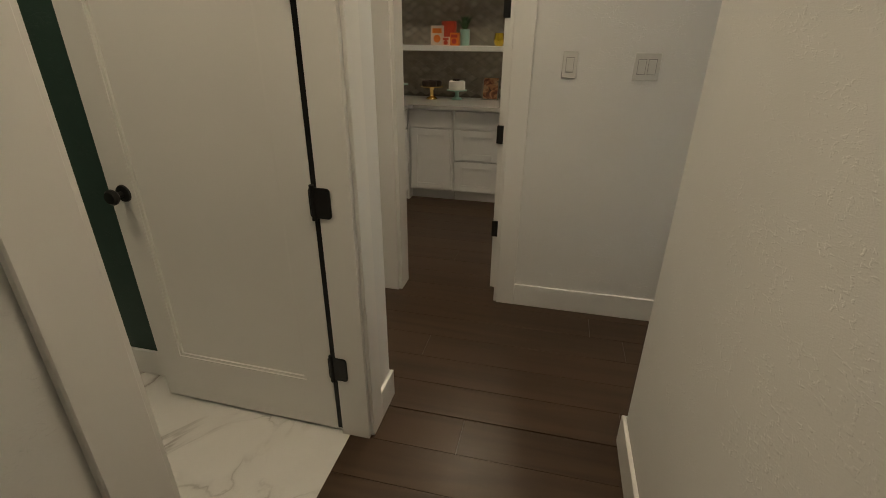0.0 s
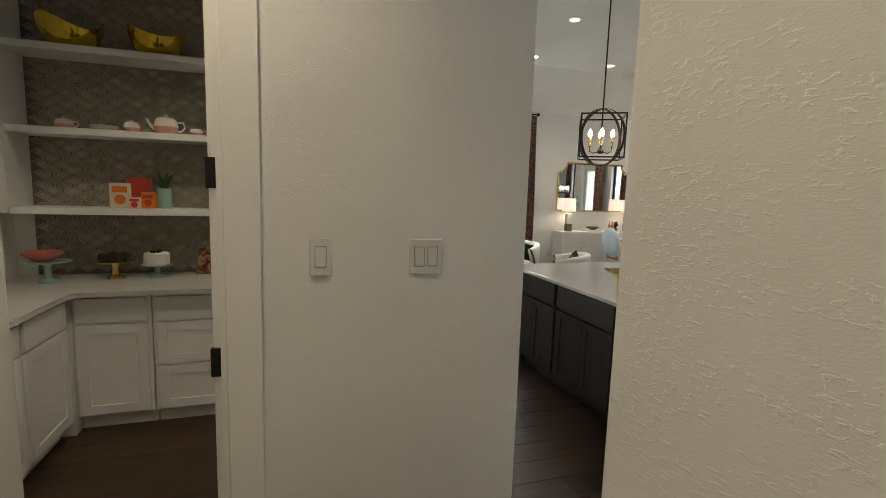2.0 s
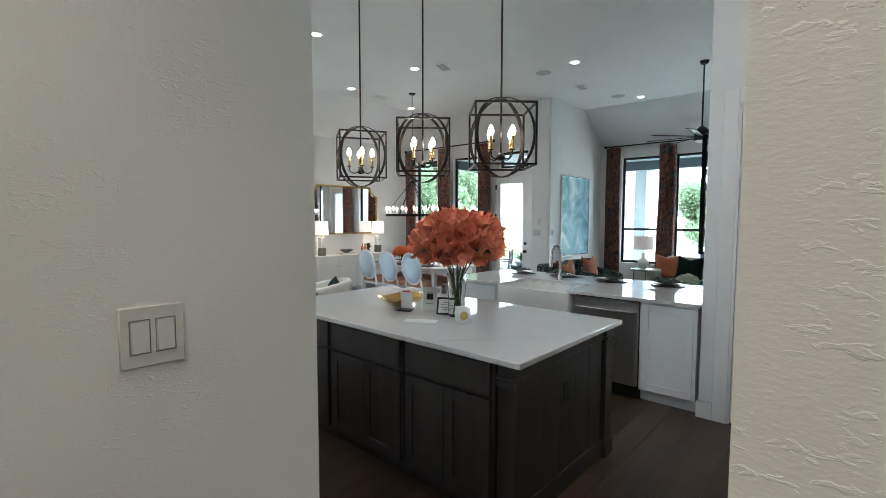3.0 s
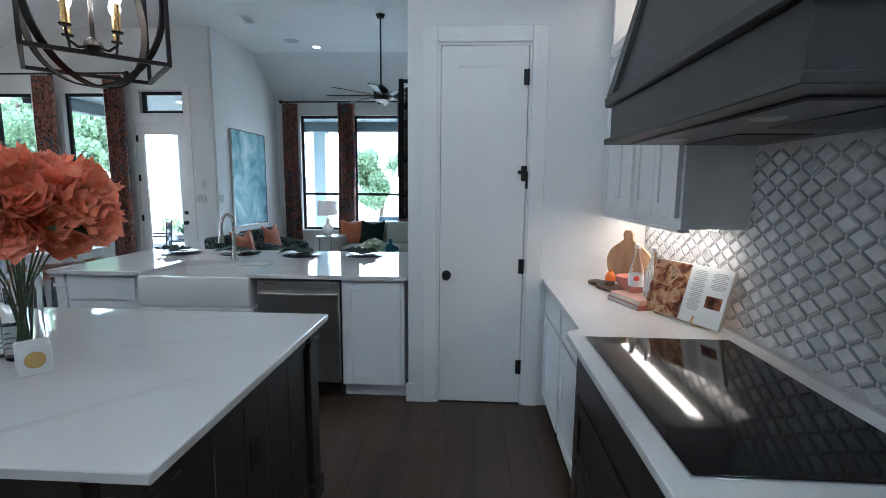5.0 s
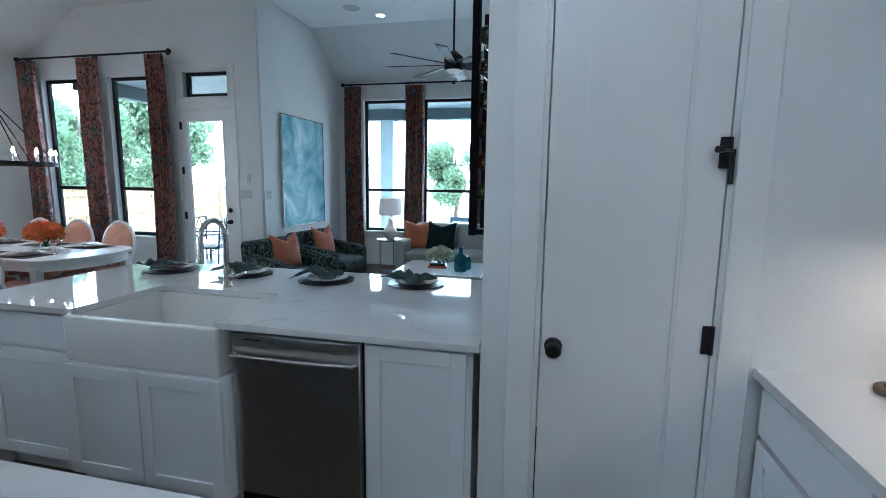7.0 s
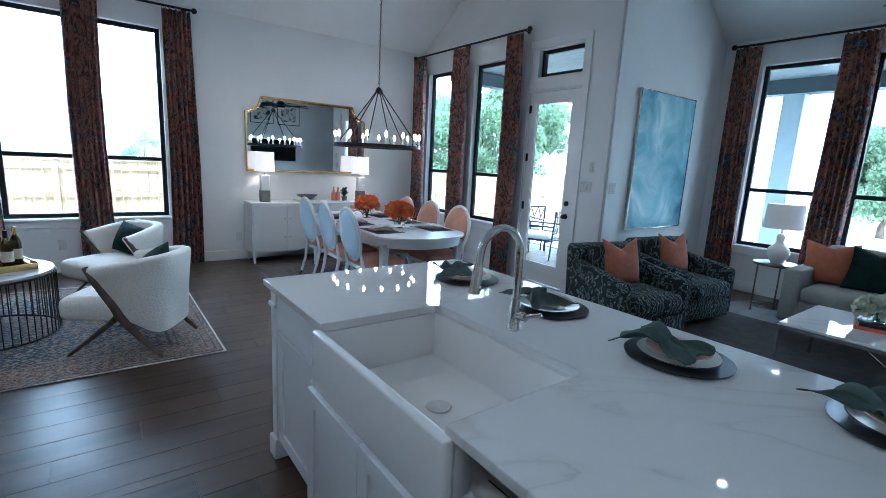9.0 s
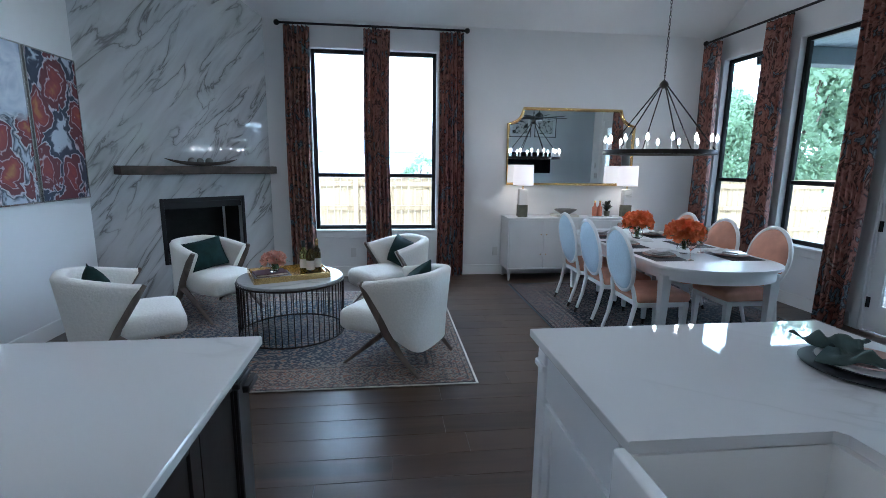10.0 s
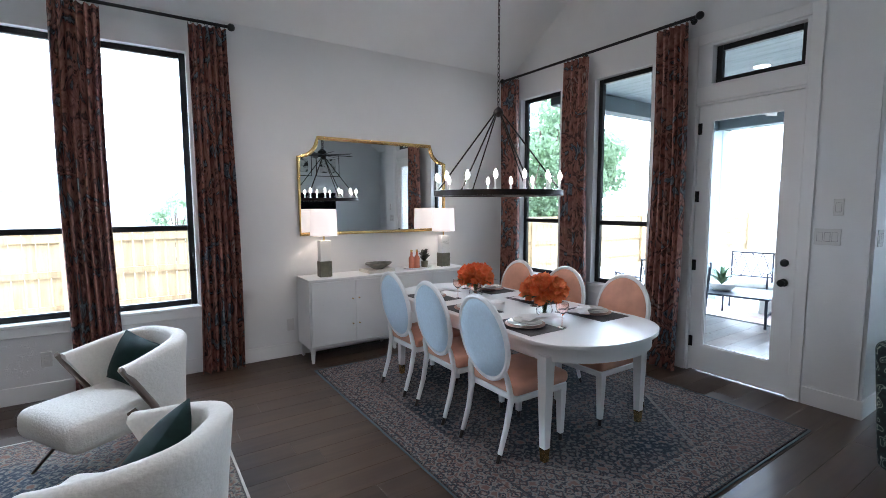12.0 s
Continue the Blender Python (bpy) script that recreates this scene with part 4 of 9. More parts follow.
cabinet("base_cabinet", "white shaker base cabinet with a drawer over a door", (2.06, 1.485, 0), 180, 0.65, 0.60, H, [
    ("drawer_front", 0.02, 0.63, 0.705, 0.868, False), ("door", 0.02, 0.63, 0.115, 0.685, True)], CAB_WHITE, sc)
cabinet("base_cabinet", "white shaker base cabinet with a drawer over a door", (1.405, 1.485, 0), 180, 0.69, 0.60, H, [
    ("drawer_front", 0.02, 0.67, 0.705, 0.868, False), ("door", 0.02, 0.67, 0.115, 0.685, True)], CAB_WHITE, sc)
bm = bm_new()
edge = [(0.70, 0.86), (4.366, 0.86), (4.366, 1.523), (3.255, 1.523), (3.23, 1.53), (3.215, 1.552), (3.205, 1.585), (3.175, 1.597), (2.07, 1.597), (2.045, 1.585), (2.03, 1.552), (2.015, 1.53), (1.99, 1.523), (0.70, 1.523)]
prism(bm, edge, 0.886, 0.917, 0.004, 2)
tagged(part("kitchen_countertop", bm, QUARTZ, smooth=20), "white quartz countertop bumped out round the cooktop", "countertop")
ct = thing("cooktop", "black glass induction cooktop with a steel edge", "cooktop", (0, 0, 0.917))
COOK_GLASS = material("black_ceramic_glass", (0.006, 0.006, 0.007), 0.06, vary=0.0, spec=0.35)
one("steel_edge", STEEL, ct, (2.16, 3.115, 0.945, 1.535, 0.0, 0.004), bevel=0.001)
one("glass", COOK_GLASS, ct, (2.165, 3.11, 0.95, 1.53, 0.004, 0.008), bevel=0.0015)

# backsplash: rhombus tiles framed by narrow strips
GROUT = material("grey_grout", (0.50, 0.49, 0.48), 0.85, vary=0.08, scale=40)


def tile_glaze(name, lo, hi):
    m = material(name, hi, 0.12)
    n, l, b = nodes_of(m)
    info = n.new("ShaderNodeObjectInfo")
    geo = n.new("ShaderNodeNewGeometry")
    add = n.new("ShaderNodeMath")
    add.operation = "ADD"
    l.new(info.outputs["Random"], add.inputs[0])
    l.new(geo.outputs["Random Per Island"], add.inputs[1])
    fr = n.new("ShaderNodeMath")
    fr.operation = "FRACT"
    l.new(add.outputs[0], fr.inputs[0])
    r = ramp_node(n, [(0.0, lo), (1.0, hi)])
    l.new(fr.outputs[0], r.inputs["Fac"])
    t = n.new("ShaderNodeTexNoise")
    t.inputs["Scale"].default_value, t.inputs["Detail"].default_value = 22, 5
    l.new(geo.outputs["Position"], t.inputs["Vector"])
    rr = ramp_node(n, [(0.35, (0.78, 0.78, 0.80)), (0.65, (1, 1, 1))])
    l.new(t.outputs["Fac"], rr.inputs["Fac"])
    mx = n.new("ShaderNodeMix")
    mx.data_type, mx.blend_type = "RGBA", "MULTIPLY"
    mx.inputs["Factor"].default_value = 1.0
    l.new(r.outputs["Color"], mx.inputs["A"])
    l.new(rr.outputs["Color"], mx.inputs["B"])
    l.new(mx.outputs["Result"], b.inputs["Base Color"])
    return m


TILE = tile_glaze("white_marble_mosaic", (0.50, 0.50, 0.50), (0.74, 0.735, 0.72))
STRIP = tile_glaze("pale_marble_strip", (0.24, 0.25, 0.26), (0.40, 0.405, 0.41))
PTILE = tile_glaze("beige_marble_mosaic", (0.30, 0.27, 0.22), (0.44, 0.40, 0.33))


def poly_tile(bm, pts, y0, y1, inset=0.0015):
    """A flat tile in the x-z plane, its face at y1 with a small chamfer."""
    c = Vector((sum(p[0] for p in pts) / len(pts), sum(p[1] for p in pts) / len(pts)))
    lo = [bm.verts.new((x, y0, z)) for x, z in pts]
    s = 1 - inset / 0.02
    hi = [bm.verts.new((c.x + (x - c.x) * s, y1, c.y + (z - c.y) * s)) for x, z in pts]
    k = len(pts)
    bm.faces.new(hi)
    for i in range(k):
        j = (i + 1) % k
        bm.faces.new((lo[i], lo[j], hi[j], hi[i]))


PW, PH, SW = 0.118, 0.074, 0.009   # cell width, height, strip width


def diamond(cx, cz, w, h):
    return [(cx - w / 2, cz), (cx, cz - h / 2), (cx + w / 2, cz), (cx, cz + h / 2)]


def strip_pts(cx, cz, sx, sz):
    """A narrow strip along one edge of the cell."""
    a = Vector((cx + sx * PW / 2 * 0.90, cz + sz * PH * 0.05))
    b = Vector((cx + sx * PW * 0.05, cz + sz * PH / 2 * 0.90))
    d = (b - a).normalized()
    nrm = Vector((-d.y, d.x)) * SW / 2
    return [tuple(a - nrm), tuple(b - nrm), tuple(b + nrm), tuple(a + nrm)]


def mosaic(wall_name, label, x0, x1, z0, z1, y, s, tile_mat, strip_mat, near=None):
    """Mosaic on a wall that faces s along y. near: (x0, x1, z0, z1) in which the tiles are pieces of their own."""
    ob = thing(wall_name, label, "tiles", (0, 0, 0), kind="structure")
    one("grout", GROUT if strip_mat is STRIP else PGROUT, ob, (x0, x1, min(y, y + s * 0.006), max(y, y + s * 0.006), z0, z1))
    ya, yb = y + s * 0.006, y + s * 0.0095
    tm = bm_new()
    poly_tile(tm, diamond(0, 0, PW - 0.030, PH - 0.019), ya, yb)
    tm = mesh_of(tm, "tile", tile_mat, 0)
    rest, rest2 = bm_new(), bm_new()
    rows, cols = int((z1 - z0) / (PH / 2)) + 2, int((x1 - x0) / PW) + 2
    count = 0
    for r in range(rows):
        for c in range(cols):
            cx, cz = x0 + (c + 0.5 * (r % 2)) * PW, z0 + r * PH / 2
            if not (x0 + PW * 0.4 < cx < x1 - PW * 0.4 and z0 + PH * 0.4 < cz < z1 - PH * 0.4):
                continue
            if near and near[0] < cx < near[1] and near[2] < cz < near[3] and count < 290:
                t = new("tile", tm)
                t.parent, t.location = ob, (cx, 0, cz)
                count += 1
            else:
                poly_tile(rest, diamond(cx, cz, PW - 0.030, PH - 0.019), ya, yb)
            for sx, sz in ((1, 1), (-1, 1)):
                poly_tile(rest2, strip_pts(cx, cz, sx, sz), ya, yb - s * 0.0005, 0.0006)
    part("more_tiles", rest, tile_mat, ob, smooth=0)["kind"] = "stuff"
    part("tile_strips", rest2, strip_mat, ob, smooth=0)["kind"] = "stuff"
    return ob


PGROUT = material("brown_grout", (0.16, 0.14, 0.115), 0.85, vary=0.08, scale=40)
mosaic("backsplash_kitchen", "white marble rhombus mosaic backsplash with grey grout", 2.0, 4.368, 0.918, 1.72, YS + 0.001, 1, TILE, STRIP, (2.9, 4.3, 0.93, 1.60))

# upper cabinets, with a lit glass-fronted row on top
for x1, w in ((4.345, 0.57), (3.773, 0.565)):
    c = w / 2
    cabinet("wall_cabinet", "white shaker wall cabinet with two doors", (x1, 1.135, 0), 180, w - 0.004, 0.285, 2.32, [
        ("door", 0.02, c - 0.002, 1.415, 2.29, True), ("door", c + 0.002, w - 0.024, 1.415, 2.29, True)], CAB_WHITE, "upper cabinets", toe=0.0, z0=1.37)
    cb = cabinet("glass_cabinet", "small white lit cabinet with a glass front", (x1, 1.135, 0), 180, w - 0.004, 0.285, 2.345, [], CAB_WHITE, "upper cabinets", toe=0.0, z0=2.322)
    bm = bm_new()
    box(bm, 0, 0.02, 0, 0.285, 2.345, 2.75)
    box(bm, w - 0.024, w - 0.004, 0, 0.285, 2.345, 2.75)
    box(bm, 0.02, w - 0.024, 0, 0.285, 2.73, 2.75)
    part("sides", bm, CAB_WHITE, cb)
    bm = bm_new()
    a, b2, c2, d2, r2 = 0.02, w - 0.024, 2.36, 2.735, 0.05
    box(bm, a, a + r2, -0.02, -0.001, c2, d2)
    box(bm, b2 - r2, b2, -0.02, -0.001, c2, d2)
    box(bm, a + r2, b2 - r2, -0.02, -0.001, c2, c2 + r2)
    box(bm, a + r2, b2 - r2, -0.02, -0.001, d2 - r2, d2)
    part("door_frame", bm, CAB_WHITE, cb)
    one("pane", GLASS, cb, (a + r2, b2 - r2, -0.012, -0.008, c2 + r2, d2 - r2)).visible_shadow = False
    point_light("cabinet_lamp", (x1 - w / 2, 0.98, 2.70), 1.2, WARM, 0.02)
one("cabinet_valance", CAB_WHITE, None, (3.205, 4.366, 1.10, 1.15, 1.355, 1.369), bevel=0.002)
tagged(bpy.data.objects["cabinet_valance"], "white light valance under the wall cabinets", "trim")
sl = thing("under_cabinet_light", "slim white light strip under the wall cabinet, lit", "light", (0, 0, 0))
one("strip", glow("under_cabinet_glow", (1.0, 0.82, 0.62), 6.0), sl, (3.30, 4.28, 0.93, 0.96, 1.357, 1.3685))
area_light("under_cabinet", (3.79, 0.97, 1.35), (3.79, 1.0, 0.9), 0.98, 0.05, 3.0, (1.0, 0.80, 0.60))

# range hood
hd = thing("range_hood", "charcoal painted range hood with tapering shiplap sides", "hood", (0, 0, 0))
HX, HW = 2.61, 0.58


def hood_ring(half, front, z):
    return [(HX - half, YS + 0.001, z), (HX + half, YS + 0.001, z), (HX + half, front, z), (HX - half, front, z)]


one("bottom_lip", HOOD, hd, (HX - HW, HX + HW, YS + 0.012, 1.478, 1.717, 1.740), bevel=0.003)
one("band", HOOD, hd, (HX - HW + 0.02, HX + HW - 0.02, YS + 0.001, 1.460, 1.740, 1.865), bevel=0.003)
one("crown", HOOD, hd, (HX - HW - 0.006, HX + HW + 0.006, YS + 0.001, 1.482, 1.865, 1.905), bevel=0.006)
bm = bm_new()
sheet(bm, [hood_ring(HW - 0.015, 1.462, 1.905), hood_ring(HW - 0.30, 1.15, 3.3)], True)
part("body", bm, HOOD, hd, smooth=0)
# raised frames and shiplap boards on the sloping faces
for side in (1, -1):
    for k in range(8):
        v0, v1 = 0.03 + k * 0.12, 0.03 + k * 0.12 + 0.116
        pts = []
        for v in (v0, v1):
            half = (HW - 0.015) + (-0.285) * v
            fr = 1.462 - 0.312 * v
            z = 1.905 + 1.395 * v
            pts.append([(HX + side * (half + 0.004), YS + 0.02, z), (HX + side * (half + 0.004), fr - 0.07, z)])
        bm = bm_new()
        a4 = [Vector(p) for p in (pts[0][0], pts[0][1], pts[1][1], pts[1][0])]
        off = Vector((side * 0.008, 0, 0))
        lo4, hi4 = [bm.verts.new(p) for p in a4], [bm.verts.new(p + off) for p in a4]
        bm.faces.new(hi4)
        for i in range(4):
            bm.faces.new((lo4[i], lo4[(i + 1) % 4], hi4[(i + 1) % 4], hi4[i]))
        part("shiplap_board", bm, HOOD, hd, smooth=0)
    bm = bm_new()
    a4 = []
    for v in (0.0, 1.0):
        half, fr, z = (HW - 0.015) - 0.285 * v, 1.462 - 0.312 * v, 1.905 + 1.395 * v
        a4.append([Vector((HX + side * (half + 0.001), fr - 0.065, z)), Vector((HX + side * (half + 0.001), fr + 0.001, z))])
    quad = [a4[0][0], a4[0][1], a4[1][1], a4[1][0]]
    off = Vector((side * 0.02, 0, 0))
    lo4, hi4 = [bm.verts.new(p) for p in quad], [bm.verts.new(p + off) for p in quad]
    bm.faces.new(hi4)
    for i in range(4):
        bm.faces.new((lo4[i], lo4[(i + 1) % 4], hi4[(i + 1) % 4], hi4[i]))
    part("corner_board", bm, HOOD, hd, smooth=0)
bm = bm_new()
a4 = []
for v in (0.0, 1.0):
    half, fr, z = (HW - 0.015) - 0.285 * v, 1.462 - 0.312 * v, 1.905 + 1.395 * v
    a4.append((half, fr, z))
for xa, xb in ((-1.0, -0.86), (0.86, 1.0)):
    q = [Vector((HX + xa * a4[0][0], a4[0][1] + 0.001, a4[0][2])), Vector((HX + xb * a4[0][0], a4[0][1] + 0.001, a4[0][2])), Vector((HX + xb * a4[1][0], a4[1][1] + 0.001, a4[1][2])), Vector((HX + xa * a4[1][0], a4[1][1] + 0.001, a4[1][2]))]
    lo4, hi4 = [bm.verts.new(p) for p in q], [bm.verts.new(p + Vector((0, 0.018, 0))) for p in q]
    bm.faces.new(hi4)
    for i in range(4):
        bm.faces.new((lo4[i], lo4[(i + 1) % 4], hi4[(i + 1) % 4], hi4[i]))
part("front_frame", bm, HOOD, hd, smooth=0)
one("filter_insert", HOOD_METAL, hd, (HX - 0.48, HX + 0.48, 0.93, 1.40, 1.708, 1.7165), bevel=0.003)
for xx in (HX - 0.25, HX + 0.25):
    one("filter_slot", BLACK, hd, (xx - 0.18, xx + 0.18, 1.0, 1.22, 1.704, 1.709), bevel=0.002)
    bm = bm_new()
    lathe(bm, [(0, 0), (0.035, 0), (0.04, 0.004)], 20, (xx, 1.33, 1.704))
    part("hood_lamp", bm, material("frosted_lamp_glass", (0.35, 0.35, 0.34), 0.4), hd, "unlit round hood lamp")

# ---- pendants over the island ----


def lantern(x, y, turn=45, arm_turn=45, zt=2.3325, size=0.365):
    ob = thing("pendant_light", "square black lantern pendant with candle bulbs, lit", "pendant", (x, y, 0), turn, "island pendants")
    h, s = size / 2, 0.012
    z0 = zt - size - 0.04
    z1 = zt - 0.04
    for a in (-h, h):
        for b in (-h, h):
            one("cage_bar", BRONZE, ob, (a - s / 2, a + s / 2, b - s / 2, b + s / 2, z0 + s / 2, z1 - s / 2))
        for z in (z0, z1):
            one("cage_bar", BRONZE, ob, (-h - s / 2, h + s / 2, a - s / 2, a + s / 2, z - s / 2, z + s / 2))
            one("cage_bar", BRONZE, ob, (a - s / 2, a + s / 2, -h + s / 2, h - s / 2, z - s / 2, z + s / 2))
    zc = (z0 + z1) / 2
    rr = 0.25
    for ring_turn in (45, 135):
        bm = bm_new()
        c, sn = math.cos(radians(ring_turn)), math.sin(radians(ring_turn))
        rows = []
        for k in range(48):
            t = 2 * math.pi * k / 48
            rows.append([])
            for r, w in ((rr - 0.005, -0.0125), (rr, -0.0125), (rr, 0.0125), (rr - 0.005, 0.0125)):
                u, z = r * math.cos(t), r * math.sin(t)
                rows[-1].append((u * c - w * sn, u * sn + w * c, zc + z))
        vs = [[bm.verts.new(p) for p in row] for row in rows]
        for k in range(48):
            p, q = vs[k], vs[(k + 1) % 48]
            for i in range(4):
                bm.faces.new((p[i], p[(i + 1) % 4], q[(i + 1) % 4], q[i]))
        part("ring", bm, BRONZE, ob, smooth=30)
    bm = bm_new()
    rod(bm, (0, 0, z0 + 0.05), (0, 0, ZC - 0.02), 0.0065, seg=10)
    lathe(bm, [(0, -0.02), (0.02, -0.018), (0.03, 0.0), (0.022, 0.02), (0.007, 0.03)], 16, (0, 0, z0 + 0.06))
    part("stem", bm, BRONZE, ob)
    bm = bm_new()
    lathe(bm, [(0, -0.025), (0.055, -0.022), (0.062, -0.001), (0, 0)], 24, (0, 0, ZC))
    part("canopy", bm, BRONZE, ob)
    for k in range(4):
        a = radians(arm_turn + 90 * k)
        cx, cy = 0.095 * math.cos(a), 0.095 * math.sin(a)
        arm_pts = [(0.01 * math.cos(a), 0.01 * math.sin(a), z0 + 0.06), (cx * 0.6, cy * 0.6, z0 + 0.045), (cx * 0.95, cy * 0.95, z0 + 0.06), (cx, cy, z0 + 0.095)]
        bm = bm_new()
        tube(bm, arm_pts, 0.0045, 8)
        lathe(bm, [(0, 0), (0.016, 0.003), (0.018, 0.008), (0.010, 0.010)], 14, (cx, cy, z0 + 0.095))
        part("arm", bm, BRONZE, ob)
        bm = bm_new()
        lathe(bm, [(0.0105, 0), (0.0105, 0.085), (0, 0.085)], 14, (cx, cy, z0 + 0.103))
        part("candle_sleeve", bm, BRASS, ob, "brass candle sleeve")
        bm = bm_new()
        lathe(bm, [(0.009, 0), (0.015, 0.010), (0.018, 0.024), (0.014, 0.042), (0.006, 0.058), (0, 0.066)], 14, (cx, cy, z0 + 0.188))
        part("bulb", bm, BULB, ob, "glowing flame bulb")
    return ob


for yy, tn, an in ((3.27, 44, 40), (3.96, 45, 48), (4.68, 58, 0)):
    lantern(2.73, yy, tn, an)

# ---- soft furnishing materials ----
BOUCLE = material("cream_boucle", (0.80, 0.765, 0.70), 0.95, vary=0.04, scale=70, bump=1.0, bump_scale=60, sheen=0.1)
WALNUT = wood("grey_walnut", (0.055, 0.038, 0.028), (0.17, 0.125, 0.095), 0.5, axis=2, per_object=False)
GREEN_VELVET = material("dark_green_velvet", (0.009, 0.025, 0.022), 0.75, vary=0.3, scale=12, bump=0.3, bump_scale=25, sheen=0.0, spec=0.12)
RUST = material("rust_linen", (0.42, 0.13, 0.06), 0.9, vary=0.12, scale=20, bump=0.2, bump_scale=500, sheen=0.2)
PEACH = material("peach_velvet", (0.62, 0.31, 0.205), 0.8, vary=0.10, scale=10, bump=0.08, bump_scale=400, sheen=0.15)
PALE_BLUE = material("pale_blue_linen", (0.55, 0.66, 0.74), 0.85, vary=0.05, scale=60, bump=0.15, bump_scale=600)
FRAME_WHITE = material("white_lacquer", (0.78, 0.775, 0.76), 0.3, vary=0.02, scale=5)
SOFA = material("oatmeal_linen", (0.40, 0.40, 0.36), 0.92, vary=0.06, scale=40, bump=0.3, bump_scale=500, sheen=0.2)


def palm_cloth():
    m = material("dark_green_leaf_print", (0.02, 0.03, 0.03), 0.85)
    n, l, b = nodes_of(m)
    v = mapped(n, l, (1, 1, 1))
    w = n.new("ShaderNodeTexWave")
    w.inputs["Scale"].default_value, w.inputs["Distortion"].default_value, w.inputs["Detail"].default_value, w.inputs["Detail Scale"].default_value = 6.5, 13.0, 2.0, 1.6
    l.new(v, w.inputs["Vector"])
    r = ramp_node(n, [(0.0, (0.010, 0.016, 0.02)), (0.45, (0.014, 0.030, 0.032)), (0.74, (0.014, 0.034, 0.036)), (0.80, (0.30, 0.33, 0.27)), (0.90, (0.22, 0.26, 0.22)), (0.96, (0.02, 0.04, 0.04))])
    l.new(w.outputs["Fac"], r.inputs["Fac"])
    l.new(r.outputs["Color"], b.inputs["Base Color"])
    return m


PALM = palm_cloth()


def rug_pile(name, field, border, accent, cx, cy, hx, hy):
    """A faded oriental carpet: field with scattered ornament, medallion, banded borders."""
    m = material(name, field[0], 0.95, spec=0.2)
    n, l, b = nodes_of(m)
    geo = n.new("ShaderNodeNewGeometry")
    sub = n.new("ShaderNodeVectorMath")
    sub.operation = "SUBTRACT"
    l.new(geo.outputs["Position"], sub.inputs[0])
    sub.inputs[1].default_value = (cx, cy, 0)
    absn = n.new("ShaderNodeVectorMath")
    absn.operation = "ABSOLUTE"
    l.new(sub.outputs[0], absn.inputs[0])
    sep = n.new("ShaderNodeSeparateXYZ")
    l.new(absn.outputs[0], sep.inputs[0])

    def mth(op, a, bb=None):
        k = n.new("ShaderNodeMath")
        k.operation = op
        for i, val in enumerate((a, bb)):
            if val is None:
                continue
            if isinstance(val, (int, float)):
                k.inputs[i].default_value = val
            else:
                l.new(val, k.inputs[i])
        return k.outputs[0]

    def mixc(f, a, bb):
        k = n.new("ShaderNodeMix")
        k.data_type = "RGBA"
        l.new(f, k.inputs["Factor"])
        for s, val in (("A", a), ("B", bb)):
            if isinstance(val, tuple):
                k.inputs[s].default_value = (*val, 1)
            else:
                l.new(val, k.inputs[s])
        return k.outputs["Result"]

    dx, dy = mth("SUBTRACT", hx, sep.outputs["X"]), mth("SUBTRACT", hy, sep.outputs["Y"])
    edge = mth("MINIMUM", dx, dy)
    # ornament: mirrored voronoi cells and fine noise
    vo = n.new("ShaderNodeTexVoronoi")
    vo.distance = "MANHATTAN"
    vo.inputs["Scale"].default_value, vo.inputs["Randomness"].default_value = 16.0, 0.5
    l.new(absn.outputs[0], vo.inputs["Vector"])
    ns = n.new("ShaderNodeTexNoise")
    ns.inputs["Scale"].default_value, ns.inputs["Detail"].default_value, ns.inputs["Distortion"].default_value = 30, 5, 1.0
    l.new(absn.outputs[0], ns.inputs["Vector"])
    wear = n.new("ShaderNodeTexNoise")
    wear.inputs["Scale"].default_value, wear.inputs["Detail"].default_value = 1.6, 5
    l.new(geo.outputs["Position"], wear.inputs["Vector"])
    ornament = mth("ADD", mth("MULTIPLY", vo.outputs["Distance"], 0.5), mth("MULTIPLY", ns.outputs["Fac"], 0.75))
    fr = ramp_node(n, [(0.44, field[1]), (0.50, field[0]), (0.60, field[2]), (0.68, field[2]), (0.74, field[0]), (0.84, field[1]), (0.92, accent)])
    l.new(ornament, fr.inputs["Fac"])
    br = ramp_node(n, [(0.42, border[2]), (0.48, border[0]), (0.56, accent), (0.63, border[2]), (0.70, border[1]), (0.76, border[0]), (0.88, accent)])
    l.new(ornament, br.inputs["Fac"])
    # stripes in the border
    band = ramp_node(n, [(0.0, (1, 1, 1)), (0.33, (1, 1, 1)), (0.34, (0, 0, 0))])
    l.new(edge, band.inputs["Fac"])
    col = mixc(band.outputs["Color"], fr.outputs["Color"], br.outputs["Color"])
    lines = n.new("ShaderNodeValToRGB")
    lines.color_ramp.interpolation = "CONSTANT"
    e = lines.color_ramp.elements
    stops = [(0.0, 1), (0.018, 0), (0.045, 1), (0.058, 0), (0.10, 1), (0.108, 0), (0.275, 1), (0.283, 0), (0.32, 1), (0.338, 0)]
    while len(e) < len(stops):
        e.new(0.5)
    for el, (p, c) in zip(e, stops):
        el.position, el.color = p, (c, c, c, 1)
    l.new(edge, lines.inputs["Fac"])
    col = mixc(mth("MULTIPLY", lines.outputs["Color"], 0.75), col, border[2])
    # lighter corners cut off the field
    corner = mth("ADD", mth("DIVIDE", sep.outputs["X"], hx - 0.34), mth("DIVIDE", sep.outputs["Y"], hy - 0.34))
    inside = mth("GREATER_THAN", edge, 0.34)
    col = mixc(mth("MULTIPLY", mth("MULTIPLY", mth("GREATER_THAN", corner, 1.42), inside), 0.65), col, br.outputs["Color"])
